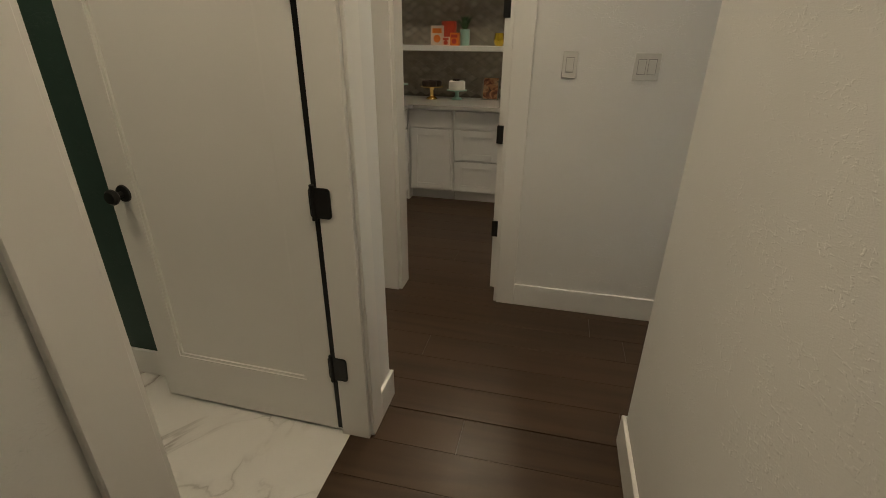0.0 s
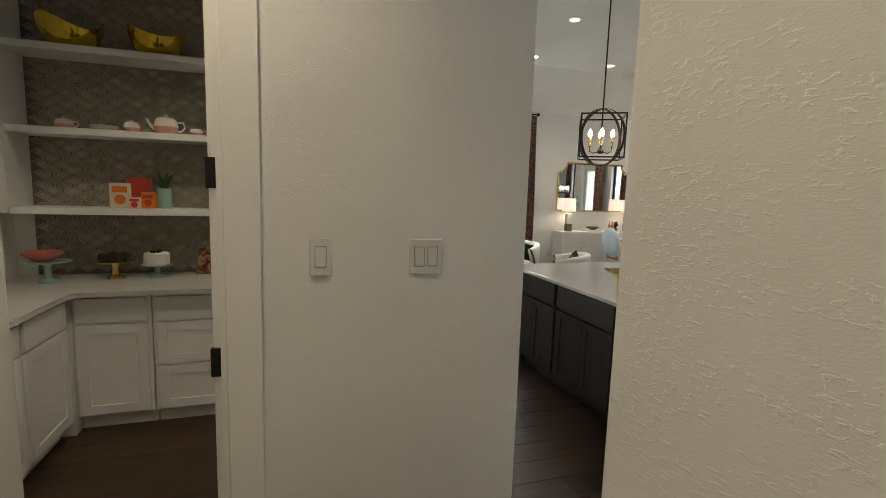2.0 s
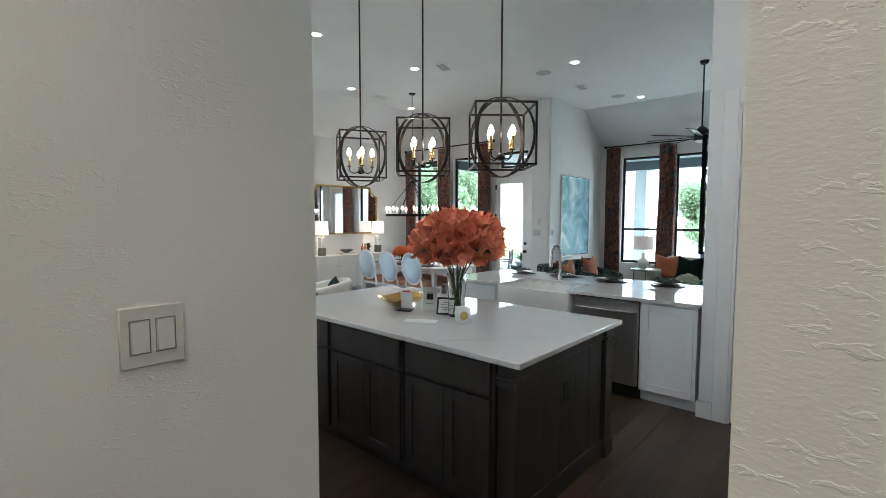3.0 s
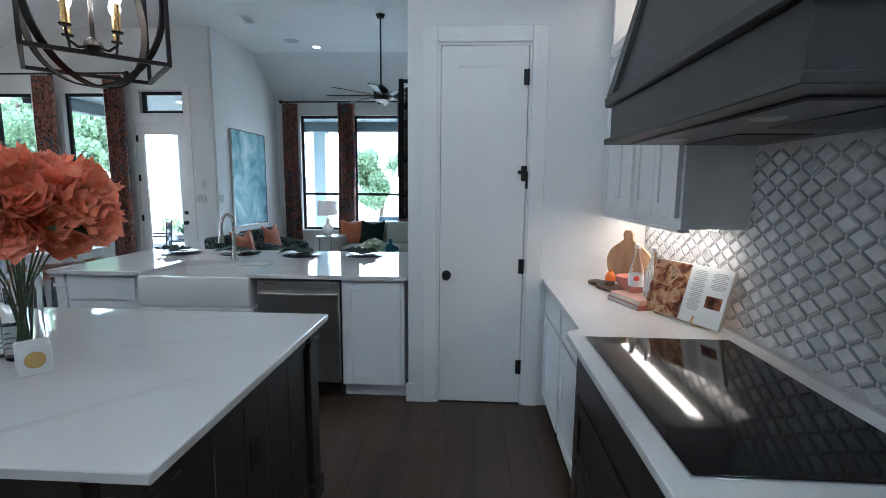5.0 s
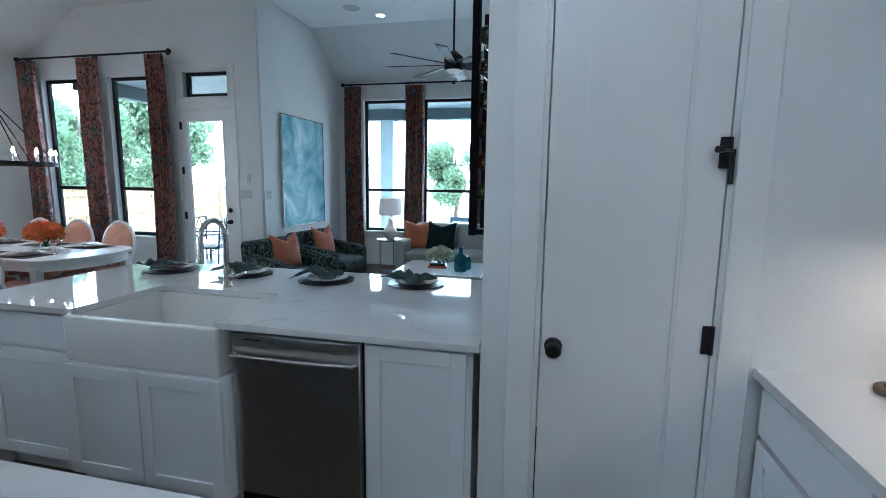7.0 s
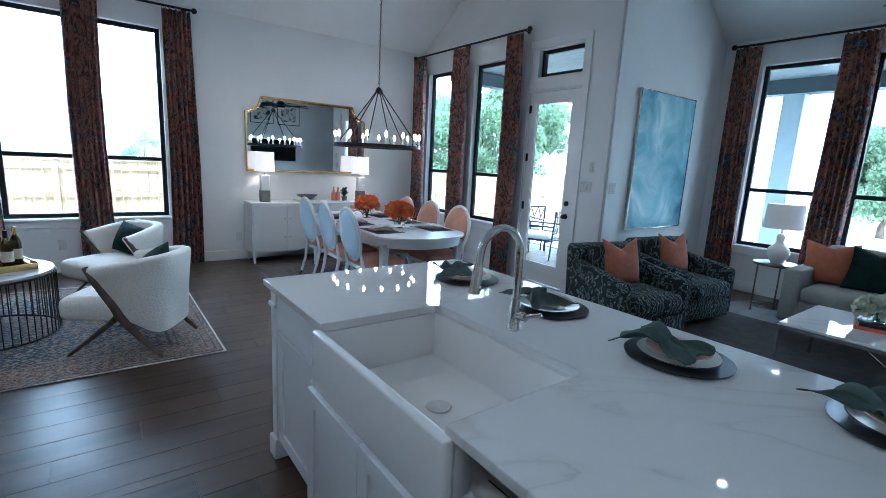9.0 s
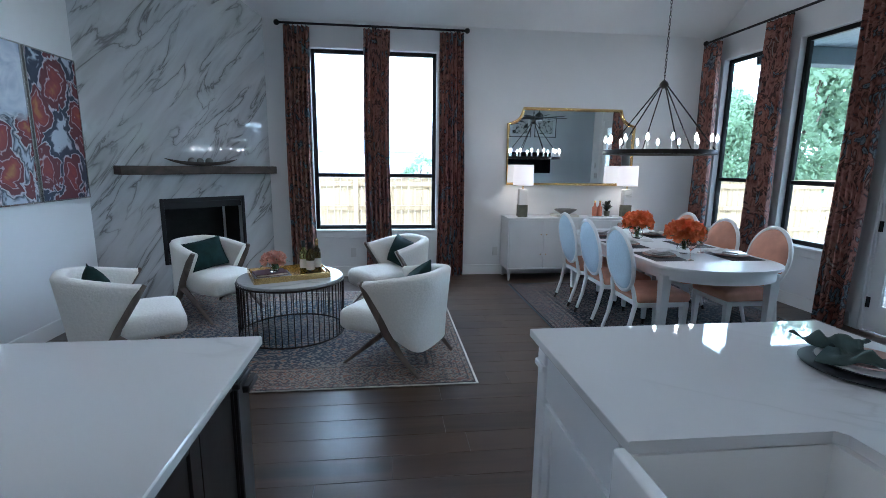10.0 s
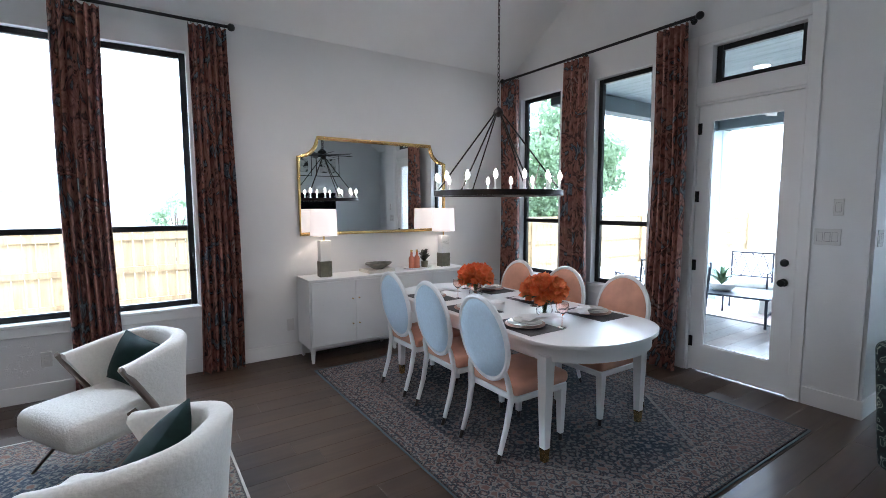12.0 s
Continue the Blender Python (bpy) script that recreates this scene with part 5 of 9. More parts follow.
    rim = mth("MULTIPLY", mth("MULTIPLY", mth("GREATER_THAN", corner, 1.385), mth("LESS_THAN", corner, 1.42)), inside)
    col = mixc(mth("MULTIPLY", rim, 0.7), col, border[0])
    # medallion in the middle
    med = mth("ADD", mth("DIVIDE", sep.outputs["X"], hx * 0.60), mth("DIVIDE", sep.outputs["Y"], hy * 0.60))
    mr = ramp_node(n, [(0.0, (1, 1, 1)), (0.5, (1, 1, 1)), (0.51, (0.3, 0.3, 0.3)), (0.97, (0.3, 0.3, 0.3)), (0.99, (0.8, 0.8, 0.8)), (1.0, (0, 0, 0))])
    l.new(mth("MULTIPLY", med, 0.9), mr.inputs["Fac"])
    col = mixc(mth("MULTIPLY", mr.outputs["Color"], 0.45), col, field[2])
    wr = ramp_node(n, [(0.42, (0, 0, 0)), (0.62, (0.62, 0.62, 0.62))])
    l.new(wear.outputs["Fac"], wr.inputs["Fac"])
    col = mixc(wr.outputs["Color"], col, br.outputs["Color"])
    l.new(col, b.inputs["Base Color"])
    pile = n.new("ShaderNodeTexNoise")
    pile.inputs["Scale"].default_value = 420
    l.new(geo.outputs["Position"], pile.inputs["Vector"])
    bp = n.new("ShaderNodeBump")
    bp.inputs["Strength"].default_value, bp.inputs["Distance"].default_value = 0.35, 0.003
    l.new(pile.outputs["Fac"], bp.inputs["Height"])
    l.new(bp.outputs["Normal"], b.inputs["Normal"])
    return m


def rug(label, x0, x1, y0, y1, mat, edge_mat):
    ob = thing("area_rug", label, "rug", ((x0 + x1) / 2, (y0 + y1) / 2, 0))
    hx, hy = (x1 - x0) / 2, (y1 - y0) / 2
    bm = bm_new()
    box(bm, -hx + 0.012, hx - 0.012, -hy + 0.012, hy - 0.012, 0.001, 0.011, 0.003)
    part("carpet", bm, mat, ob)
    bm = bm_new()
    tube(bm, [(-hx, -hy, 0.006), (hx, -hy, 0.006), (hx, hy, 0.006), (-hx, hy, 0.006)], 0.008, 6, True, (0.65, 1.6))
    part("bound_edge", bm, edge_mat, ob)
    return ob


RUG1 = rug_pile("faded_blue_beige_carpet", ((0.12, 0.125, 0.13), (0.26, 0.24, 0.21), (0.040, 0.052, 0.072)), ((0.30, 0.265, 0.22), (0.17, 0.16, 0.145), (0.06, 0.06, 0.065)), (0.22, 0.12, 0.09), 2.895, 7.71, 1.535, 1.22)
RUG2 = rug_pile("faded_slate_carpet", ((0.026, 0.033, 0.042), (0.11, 0.108, 0.10), (0.008, 0.012, 0.018)), ((0.19, 0.17, 0.15), (0.075, 0.077, 0.08), (0.016, 0.02, 0.027)), (0.12, 0.068, 0.056), 6.575, 7.64, 1.225, 1.53)
RUG_EDGE1 = material("cream_rug_binding", (0.62, 0.59, 0.53), 0.9, vary=0.1, scale=60)
RUG_EDGE2 = material("blue_rug_binding", (0.085, 0.115, 0.135), 0.9, vary=0.1, scale=60)
rug("faded blue and beige oriental rug under the armchairs", 1.36, 4.43, 6.49, 8.93, RUG1, RUG_EDGE1)
rug("slate blue oriental rug under the dining table", 5.35, 7.80, 6.11, 9.17, RUG2, RUG_EDGE2)


def soft_box(bm, x0, x1, y0, y1, z0, z1, r=0.05, seg=3, puff=0.0, n=6):
    """A rounded cushion with a bulging top."""
    vs = box(bm, x0, x1, y0, y1, z0, z1, r, seg)
    if puff:
        es = [e for e in bm.edges if e.calc_length() > 0.12 and all(v in set(vs) for v in e.verts)]
        bmesh.ops.subdivide_edges(bm, edges=es, cuts=n, use_grid_fill=True)
        cx, cy, hx, hy, zm = (x0 + x1) / 2, (y0 + y1) / 2, (x1 - x0) / 2, (y1 - y0) / 2, (z0 + z1) / 2
        for v in bm.verts:
            if x0 - 1e-4 <= v.co.x <= x1 + 1e-4 and y0 - 1e-4 <= v.co.y <= y1 + 1e-4 and z0 - 1e-4 <= v.co.z <= z1 + 1e-4:
                k = max(0, 1 - ((v.co.x - cx) / hx) ** 2) * max(0, 1 - ((v.co.y - cy) / hy) ** 2)
                v.co.z += puff * k * (1 if v.co.z > zm else -0.3)
    return vs


def pillow_mesh(bm, w, h, t, n=12, chop=0.0):
    """A square cushion in the x-z plane, base at z = 0; chop: how deep its top edge is dented."""
    rows_f, rows_b = [], []
    for j in range(n + 1):
        v = j / n
        rf, rb = [], []
        for i in range(n + 1):
            u = i / n
            a, c = 2 * u - 1, 2 * v - 1
            pinch = 1 - 0.10 * (a * a * (1 - c * c) * 0 + (1 - abs(a)) * 0)
            x = a * w / 2 * (1 - 0.07 * (1 - c * c)) * pinch
            z = h / 2 + c * h / 2 * (1 - 0.07 * (1 - a * a))
            if chop and v > 0.5:
                z -= chop * (1 - abs(a)) ** 1.2 * (v - 0.5) * 2
            d = t / 2 * (max(0.0, 1 - abs(a) ** 2.6) * max(0.0, 1 - abs(c) ** 2.6)) ** 0.55
            rf.append((x, -d - 0.003, z))
            rb.append((x, d + 0.003, z))
        rows_f.append(rf)
        rows_b.append(rb)
    f, b = sheet(bm, rows_f), sheet(bm, rows_b)
    for j in range(n):
        bm.faces.new((f[j][0], f[j + 1][0], b[j + 1][0], b[j][0]))
        bm.faces.new((f[j][n], b[j][n], b[j + 1][n], f[j + 1][n]))
        bm.faces.new((f[0][j], b[0][j], b[0][j + 1], f[0][j + 1]))
        bm.faces.new((f[n][j], f[n][j + 1], b[n][j + 1], b[n][j]))


def pillow(label, at, turn, w, h, t, mat, lean=-15, roll=0, chop=0.0, parent_m=None):
    bm = bm_new()
    pillow_mesh(bm, w, h, t, 14, chop)
    ob = part("throw_pillow", bm, mat, smooth=80)
    m = pose(at[0], at[1], at[2], 0, 0, turn) @ pose(0, 0, 0, lean, roll, 0)
    ob.matrix_basis = (parent_m @ m) if parent_m else m
    return tagged(ob, label, "pillow")


def armchair(x, y, fx, fy, pil):
    turn = math.degrees(math.atan2(fy, fx)) - 90
    ob = thing("armchair", "cream boucle barrel armchair on splayed walnut legs", "armchair", (x, y, 0.011), turn, "four armchairs round the coffee table")
    # shell: a U in plan, with its front edges raked along the legs
    bm = bm_new()
    n, m = 36, 8
    outer, inner = [], []
    for j in range(m + 1):
        v = j / m
        ro, ri = [], []
        for i in range(n + 1):
            u = 2 * i / n - 1
            au = abs(u)
            zt = 0.635 + 0.085 * (1 - au ** 2.2)
            zb = 0.16 + 0.11 * au ** 3
            z = zb + (zt - zb) * v
            y_front = -0.17 + 0.29 * ((z - 0.16) / 0.45)       # rake of the arm's front
            a = u * math.pi / 2
            px = 0.335 * math.copysign(abs(math.sin(a)) ** 0.62, u)
            back = -0.37 + 0.05 * (1 - v)
            py = back + (y_front - back) * (1 - math.cos(a) ** 0.75) if au < 1 else y_front
            s = 0.90 + 0.10 * v
            ro.append((px * s, py * (0.94 + 0.06 * v), z))
            k = 1 - 0.085 / 0.335
            ri.append((px * s * k, min(py + 0.085 * math.cos(a) ** 0.6, y_front) if au < 1 else y_front, z))
        outer.append(ro)
        inner.append(ri)
    top = [[(o[0] * 0.5 + q[0] * 0.5, o[1] * 0.5 + q[1] * 0.5, o[2] + 0.028) for o, q in zip(outer[-1], inner[-1])]]
    mid1 = [[(o[0] * 0.86 + q[0] * 0.14, o[1] * 0.86 + q[1] * 0.14, o[2] + 0.020) for o, q in zip(outer[-1], inner[-1])]]
    mid2 = [[(o[0] * 0.14 + q[0] * 0.86, o[1] * 0.14 + q[1] * 0.86, o[2] + 0.020) for o, q in zip(outer[-1], inner[-1])]]
    rows = outer + mid1 + top + mid2 + inner[::-1]
    vs = sheet(bm, rows)
    k = len(rows)
    for col in (0, n):
        for j in range((k - 1) // 2):
            a4 = (vs[j][col], vs[j + 1][col], vs[k - 2 - j][col], vs[k - 1 - j][col])
            if len(set(a4)) == 4:
                bm.faces.new(a4)
            elif len(set(a4)) == 3:
                bm.faces.new(list(dict.fromkeys(a4)))
    for i in range(n):
        bm.faces.new((vs[0][i], vs[0][i + 1], vs[k - 1][i + 1], vs[k - 1][i]))
    part("back_shell", bm, BOUCLE, ob, smooth=60)
    bm = bm_new()
    soft_box(bm, -0.285, 0.285, -0.21, 0.40, 0.25, 0.42, 0.06, 4, 0.03)
    part("seat_cushion", bm, BOUCLE, ob, smooth=80)
    for s in (-1, 1):
        bm = bm_new()
        xx = 0.322 * s
        pts = [(xx * 0.985, 0.155, 0.66), (xx, 0.095, 0.57), (xx * 0.99, -0.02, 0.38), (xx * 0.96, -0.05, 0.31), (xx * 0.92, -0.17, 0.14), (xx * 0.90, -0.31, 0.0)]
        tube(bm, pts, [0.020, 0.030, 0.030, 0.036, 0.022, 0.013], 10, flat=(0.62, 1.0))
        part("rear_leg", bm, WALNUT, ob, "raked walnut arm and rear leg")
        bm = bm_new()
        pts = [(xx * 0.96, -0.05, 0.32), (xx * 0.95, 0.09, 0.20), (xx * 0.93, 0.33, 0.0)]
        tube(bm, pts, [0.030, 0.024, 0.013], 10, flat=(0.62, 1.0))
        part("front_leg", bm, WALNUT, ob, "splayed walnut front leg")
    mm = pose(x, y, 0.011, 0, 0, turn)
    px, lean, roll, w = pil
    pillow("dark green velvet lumbar pillow leaning in an armchair", (px, -0.10, 0.425), 180, w, 0.31, 0.17, GREEN_VELVET, 22, roll, 0, mm @ Matrix.Rotation(radians(180), 4, "Z") @ pose(0, 0.155, 0.01))
    return ob


armchair(2.06, 8.30, 0.84, -0.54, (0.0, 20, 4, 0.50))
armchair(3.86, 8.33, -0.85, -0.52, (0.0, 20, -8, 0.42))
armchair(3.91, 6.98, -0.856, 0.518, (-0.02, 20, -14, 0.46))
armchair(1.86, 7.02, 0.88, 0.47, (0.0, 20, 22, 0.40))

# round wire table with its tray
rt = thing("round_coffee_table", "round coffee table with a black wire drum base", "table", (2.95, 7.66, 0.011))
TABLETOP = stone("grey_stone_top", (0.42, 0.42, 0.41), (0.25, 0.25, 0.25), 2.0, 0.02, 0.22)
bm = bm_new()
lathe(bm, [(0, 0.485), (0.445, 0.485), (0.45, 0.49), (0.45, 0.505), (0.445, 0.51), (0, 0.51)], 64)
part("tabletop", bm, TABLETOP, rt)
for z, r in ((0.478, 0.455), (0.006, 0.455)):
    bm = bm_new()
    tube(bm, [(r * math.cos(2 * math.pi * k / 64), r * math.sin(2 * math.pi * k / 64), z) for k in range(64)], 0.008, 8, True)
    part("hoop", bm, BRONZE, rt)
wire = None
for k in range(56):
    a = 2 * math.pi * k / 56
    if wire is None:
        bm = bm_new()
        rod(bm, (0.455, 0, 0.006), (0.455, 0, 0.478), 0.0042, seg=6)
        wire = part("wire", bm, BRONZE, rt)
    else:
        w2 = new("wire", wire.data)
        w2.parent, w2.rotation_euler = rt, (0, 0, a)
TZ = 0.521
tr = thing("serving_tray", "rectangular brass tray on the round table", "tray", (2.93, 7.66, TZ), 22)
one("base", BRASS, tr, (-0.31, 0.31, -0.215, 0.215, 0, 0.006))
one("rim", BRASS, tr, (-0.31, 0.31, -0.22, -0.213, 0, 0.05), (-0.31, 0.31, 0.213, 0.22, 0, 0.05), bevel=0.001)
for s in (-1, 1):
    xx = s * 0.312
    one("end_rim", BRASS, tr, (min(xx, xx + s * 0.006), max(xx, xx + s * 0.006), -0.22, -0.07, 0, 0.06), (min(xx, xx + s * 0.006), max(xx, xx + s * 0.006), 0.07, 0.22, 0, 0.06), (min(xx, xx + s * 0.006), max(xx, xx + s * 0.006), -0.07, 0.07, 0, 0.022), (min(xx, xx + s * 0.006), max(xx, xx + s * 0.006), -0.07, 0.07, 0.046, 0.06))
PAGE = material("book_pages", (0.72, 0.68, 0.6), 0.9, vary=0.05, scale=200)


def book(label, at, turn, w, d, h, cover, z_roll=0):
    ob = thing("book", label, "book", at, turn)
    one("cover", cover, ob, (0, w, 0, d, 0, 0.003), (0, w, 0, d, h - 0.003, h), (0, 0.003, 0, d, 0.003, h - 0.003))
    one("page_block", PAGE, ob, (0.004, w - 0.004, 0.003, d - 0.003, 0.003, h - 0.003))
    return ob


MAROON = material("maroon_book_cover", (0.09, 0.025, 0.035), 0.4, vary=0.2, scale=12)
GREYB = material("grey_book_cover", (0.22, 0.21, 0.22), 0.4, vary=0.2, scale=12)
book("large grey art book lying in the tray", (2.70, 7.45, TZ + 0.007), 22, 0.30, 0.24, 0.022, GREYB)
book("maroon art book lying on another book", (2.71, 7.47, TZ + 0.030), 26, 0.26, 0.2, 0.02, MAROON)


def wine_bottle(x, y, z, label, glass, h=0.30, tint=None):
    ob = thing("wine_bottle", label, "bottle", (x, y, z))
    s = h / 0.3
    bm = bm_new()
    lathe(bm, [(0, 0), (0.034, 0), (0.037, 0.006), (0.037, 0.175 * s), (0.032, 0.205 * s), (0.016, 0.235 * s), (0.0135, 0.25 * s), (0.0135, 0.285 * s), (0.015, 0.29 * s), (0.015, 0.3 * s), (0, 0.3 * s)], 20)
    part("glass_body", bm, glass, ob)
    bm = bm_new()
    lathe(bm, [(0.0376, 0.06), (0.0376, 0.14)], 20)
    part("paper_label", bm, PAGE, ob, "cream paper label")
    bm = bm_new()
    lathe(bm, [(0.0145, 0.245 * s), (0.0155, 0.302 * s), (0, 0.304 * s)], 14)
    part("foil", bm, tint or BLACK, ob, "foil capsule")
    return ob


DARK_GLASS = clear_glass("dark_green_bottle", (0.20, 0.17, 0.06), 0.05, 1.4)
OLIVE_GLASS = clear_glass("olive_bottle", (0.55, 0.55, 0.22), 0.03, 1.4)
wine_bottle(3.06, 7.70, TZ + 0.007, "pale green wine bottle with a cream label", OLIVE_GLASS)
wine_bottle(3.13, 7.62, TZ + 0.007, "dark wine bottle with a cream label", DARK_GLASS)
wine_bottle(3.17, 7.73, TZ + 0.007, "dark wine bottle with a gold capsule", DARK_GLASS, 0.31, BRASS)

# ---- flowers ----
CORAL = material("coral_petals", (0.90, 0.23, 0.10), 0.7, vary=0.25, scale=40, second=(0.95, 0.40, 0.25))
ORANGE = material("orange_petals", (0.92, 0.30, 0.10), 0.7, vary=0.25, scale=40, second=(0.82, 0.17, 0.05))
PINK = material("pink_peach_petals", (0.80, 0.35, 0.27), 0.7, vary=0.2, scale=40, second=(0.85, 0.55, 0.42))
WHITE_PETAL = material("cream_green_petals", (0.70, 0.72, 0.55), 0.7, vary=0.12, scale=50)
LEAF = material("green_leaf", (0.045, 0.105, 0.035), 0.55, vary=0.3, scale=25)
STEM = material("green_stem", (0.07, 0.12, 0.04), 0.5, vary=0.2, scale=20)
bloom_cache = {}


def bloom_mesh(key, mat, r, petals, seed):
    """A ruffled bloom: rings of cupped petals round a heart."""
    if key in bloom_cache:
        return bloom_cache[key]
    rr = random.Random(seed)
    bm = bm_new()
    for ring in range(5):
        cnt = petals - ring
        tilt = 1.45 - ring * 0.32
        rad = r * (1.0 - 0.17 * ring)
        for k in range(cnt):
            a0 = 2 * math.pi * (k + 0.5 * (ring % 2)) / cnt + rr.uniform(-0.15, 0.15)
            wd = rad * rr.uniform(0.42, 0.6)
            rows = []
            tl = tilt + rr.uniform(-0.12, 0.12)
            for i in range(4):
                s = i / 3
                out = rad * math.sin(tl * s) * (0.95 - 0.18 * s * s)
                up = rad * (1 - math.cos(tl * s)) * 0.55 + rad * 0.55 * s * (1 - ring * 0.02) * math.cos(tl * 0.5) + ring * r * 0.06
                half = wd * math.sin(min(1.0, 0.25 + s) * math.pi * 0.62)
                row = []
                for j in range(-1, 2):
                    off = j * half
                    cup = 0.24 * rad * j * j * (1 - 0.4 * s) + 0.16 * rad * rr.uniform(-1, 1) * (s > 0.6)
                    row.append((out * math.cos(a0) - off * math.sin(a0), out * math.sin(a0) + off * math.cos(a0), up + cup))
                rows.append(row)
            sheet(bm, rows)
    bloom_cache[key] = mesh_of(bm, "bloom", mat, 70)
    return bloom_cache[key]


def leaf_mesh(w, ln, mat):
    key = ("leaf", w, ln, mat.name)
    if key not in bloom_cache:
        bm = bm_new()
        rows = []
        for i in range(6):
            s = i / 5
            hw = w * math.sin(math.pi * min(1, s * 0.95 + 0.04)) ** 0.8
            z = 0.12 * ln * math.sin(s * 2.6)
            rows.append([(-hw, s * ln, z + 0.15 * hw), (0, s * ln, z), (hw, s * ln, z + 0.15 * hw)])
        sheet(bm, rows)
        bloom_cache[key] = mesh_of(bm, "leaf", mat, 70)
    return bloom_cache[key]


def bouquet(name, label, at, radius, flat, count, mat, key, bloom_r, vase_h, vase_r, seed, leaves=10, top=None, glass=True, belly=None):
    """A dome of blooms over a vase. radius, flat: half width and half height of the dome."""
    rr = random.Random(seed)
    ob = thing(name, label, "flowers", at)
    if glass:
        bm = bm_new()
        prof = belly or [(vase_r * 0.8, 0), (vase_r * 0.86, 0.01), (vase_r * 0.86, vase_h * 0.5), (vase_r, vase_h)]
        lathe(bm, [(0, 0.001)] + prof + [(r - 0.004, z) for r, z in prof[::-1][:-1]] + [(prof[0][0] - 0.005, 0.012), (0, 0.012)], 28)
        part("vase", bm, VASE_GLASS, ob, "clear glass vase")
    zc = (top or vase_h + flat) - flat
    for k in range(count):
        i = k + 0.5
        ph = math.acos(1 - 1.55 * i / count)
        th = math.pi * (1 + 5 ** 0.5) * i
        jit = rr.uniform(0.72, 0.95)
        p = Vector((radius * jit * math.sin(ph) * math.cos(th), radius * jit * math.sin(ph) * math.sin(th), zc + flat * (jit - 0.04) * math.cos(ph)))
        d = Vector((p.x / radius, p.y / radius, (p.z - zc) / flat + 0.15)).normalized()
        o = new("bloom", bloom_mesh((key, k % 3), mat, bloom_r, 8, seed + k % 3))
        o.parent = ob
        s = rr.uniform(0.85, 1.15)
        o.matrix_basis = Matrix.Translation(p) @ d.to_track_quat("Z", "Y").to_matrix().to_4x4() @ Matrix.Rotation(rr.uniform(0, 6), 4, "Z") @ Matrix.Scale(s, 4) @ Matrix.Translation((0, 0, -bloom_r * 0.55))
    bm = bm_new()
    for k in range(14):
        a, b = rr.uniform(0, 6.28), rr.uniform(0, 6.28)
        r0, r1 = vase_r * rr.uniform(0.1, 0.55), radius * rr.uniform(0.15, 0.6)
        tube(bm, [(r0 * math.cos(b), r0 * math.sin(b), 0.02), (vase_r * 0.55 * math.cos(a), vase_r * 0.55 * math.sin(a), vase_h * 0.9), (r1 * math.cos(a), r1 * math.sin(a), zc)], 0.0035, 5)
    part("stems", bm, STEM, ob)["kind"] = "stuff"
    for k in range(leaves):
        a = 2 * math.pi * k / leaves + rr.uniform(-0.2, 0.2)
        o = new("leaf", leaf_mesh(0.35 * bloom_r, 1.9 * bloom_r, LEAF))
        o.parent = ob
        q = radius * 0.55
        o.matrix_basis = pose(q * math.cos(a), q * math.sin(a), zc - flat * rr.uniform(0.2, 0.55), rr.uniform(-35, 5), 0, math.degrees(a) - 90)
    return ob


bouquet("flower_vase", "large coral peony bouquet in a tall glass vase", (2.73, 3.63, 0.917), 0.325, 0.205, 54, CORAL, "coral", 0.088, 0.30, 0.07, 5, 12, 0.735)
bouquet("flower_vase", "small peach and pink bouquet in a glass bowl", (2.82, 7.62, TZ + 0.051), 0.10, 0.07, 16, PINK, "pink", 0.044, 0.085, 0.045, 9, 5, 0.175)

# ---- dining ----
TBL = (6.465, 7.75)
dt = thing("dining_table", "white oval dining table on four tapered legs", "table", (TBL[0], TBL[1], 0.011))
L2, W2 = 1.20, 0.535


def race(l2, w2, n=20):
    pts = []
    for s in (1, -1):
        for k in range(n + 1):
            a = math.pi * k / n
            pts.append((w2 * math.cos(a) * s, s * (l2 - 0.40) + s * 0.40 * math.sin(a) ** 0.9))
    return pts


bm = bm_new()
prism(bm, race(L2, W2), 0.72, 0.745, 0.006, 2)
part("tabletop", bm, FRAME_WHITE, dt)
bm = bm_new()
prism(bm, race(L2 - 0.035, W2 - 0.035), 0.63, 0.7195)
part("apron", bm, FRAME_WHITE, dt)
for sx in (-1, 1):
    for sy in (-1, 1):
        bm = bm_new()
        cx, cy = sx * 0.47, sy * 0.90
        rows = []
        for z, h in ((0.66, 0.036), (0.60, 0.036), (0.085, 0.022)):
            rows.append([(cx - h, cy - h, z), (cx + h, cy - h, z), (cx + h, cy + h, z), (cx - h, cy + h, z)])
        vs = sheet(bm, rows, True)
        bm.faces.new(vs[0])
        bm.faces.new(vs[-1][::-1])
        part("leg", bm, FRAME_WHITE, dt, smooth=0)
        bm = bm_new()
        rows = [[(cx - h, cy - h, z), (cx + h, cy - h, z), (cx + h, cy + h, z), (cx - h, cy + h, z)] for z, h in ((0.085, 0.0225), (0.0, 0.018))]
        vs = sheet(bm, rows, True)
        bm.faces.new(vs[0])
        bm.faces.new(vs[-1][::-1])
        part("foot_cap", bm, BRASS, dt, "antique brass foot cap", smooth=0)

dc = thing("dining_chair", "white oval-back dining chair with a peach velvet seat", "chair", (0, 0, 0), 0, "chairs round the dining table")
bm = bm_new()
soft_box(bm, -0.235, 0.235, -0.215, 0.255, 0.395, 0.475, 0.03, 3, 0.03)
part("seat", bm, PEACH, dc, smooth=80)
one("seat_frame", FRAME_WHITE, dc, (-0.225, 0.225, -0.205, 0.245, 0.355, 0.396), bevel=0.006)
OV = (0.225, 0.265, 0.725)   # half width, half height, centre height
rake = radians(10)


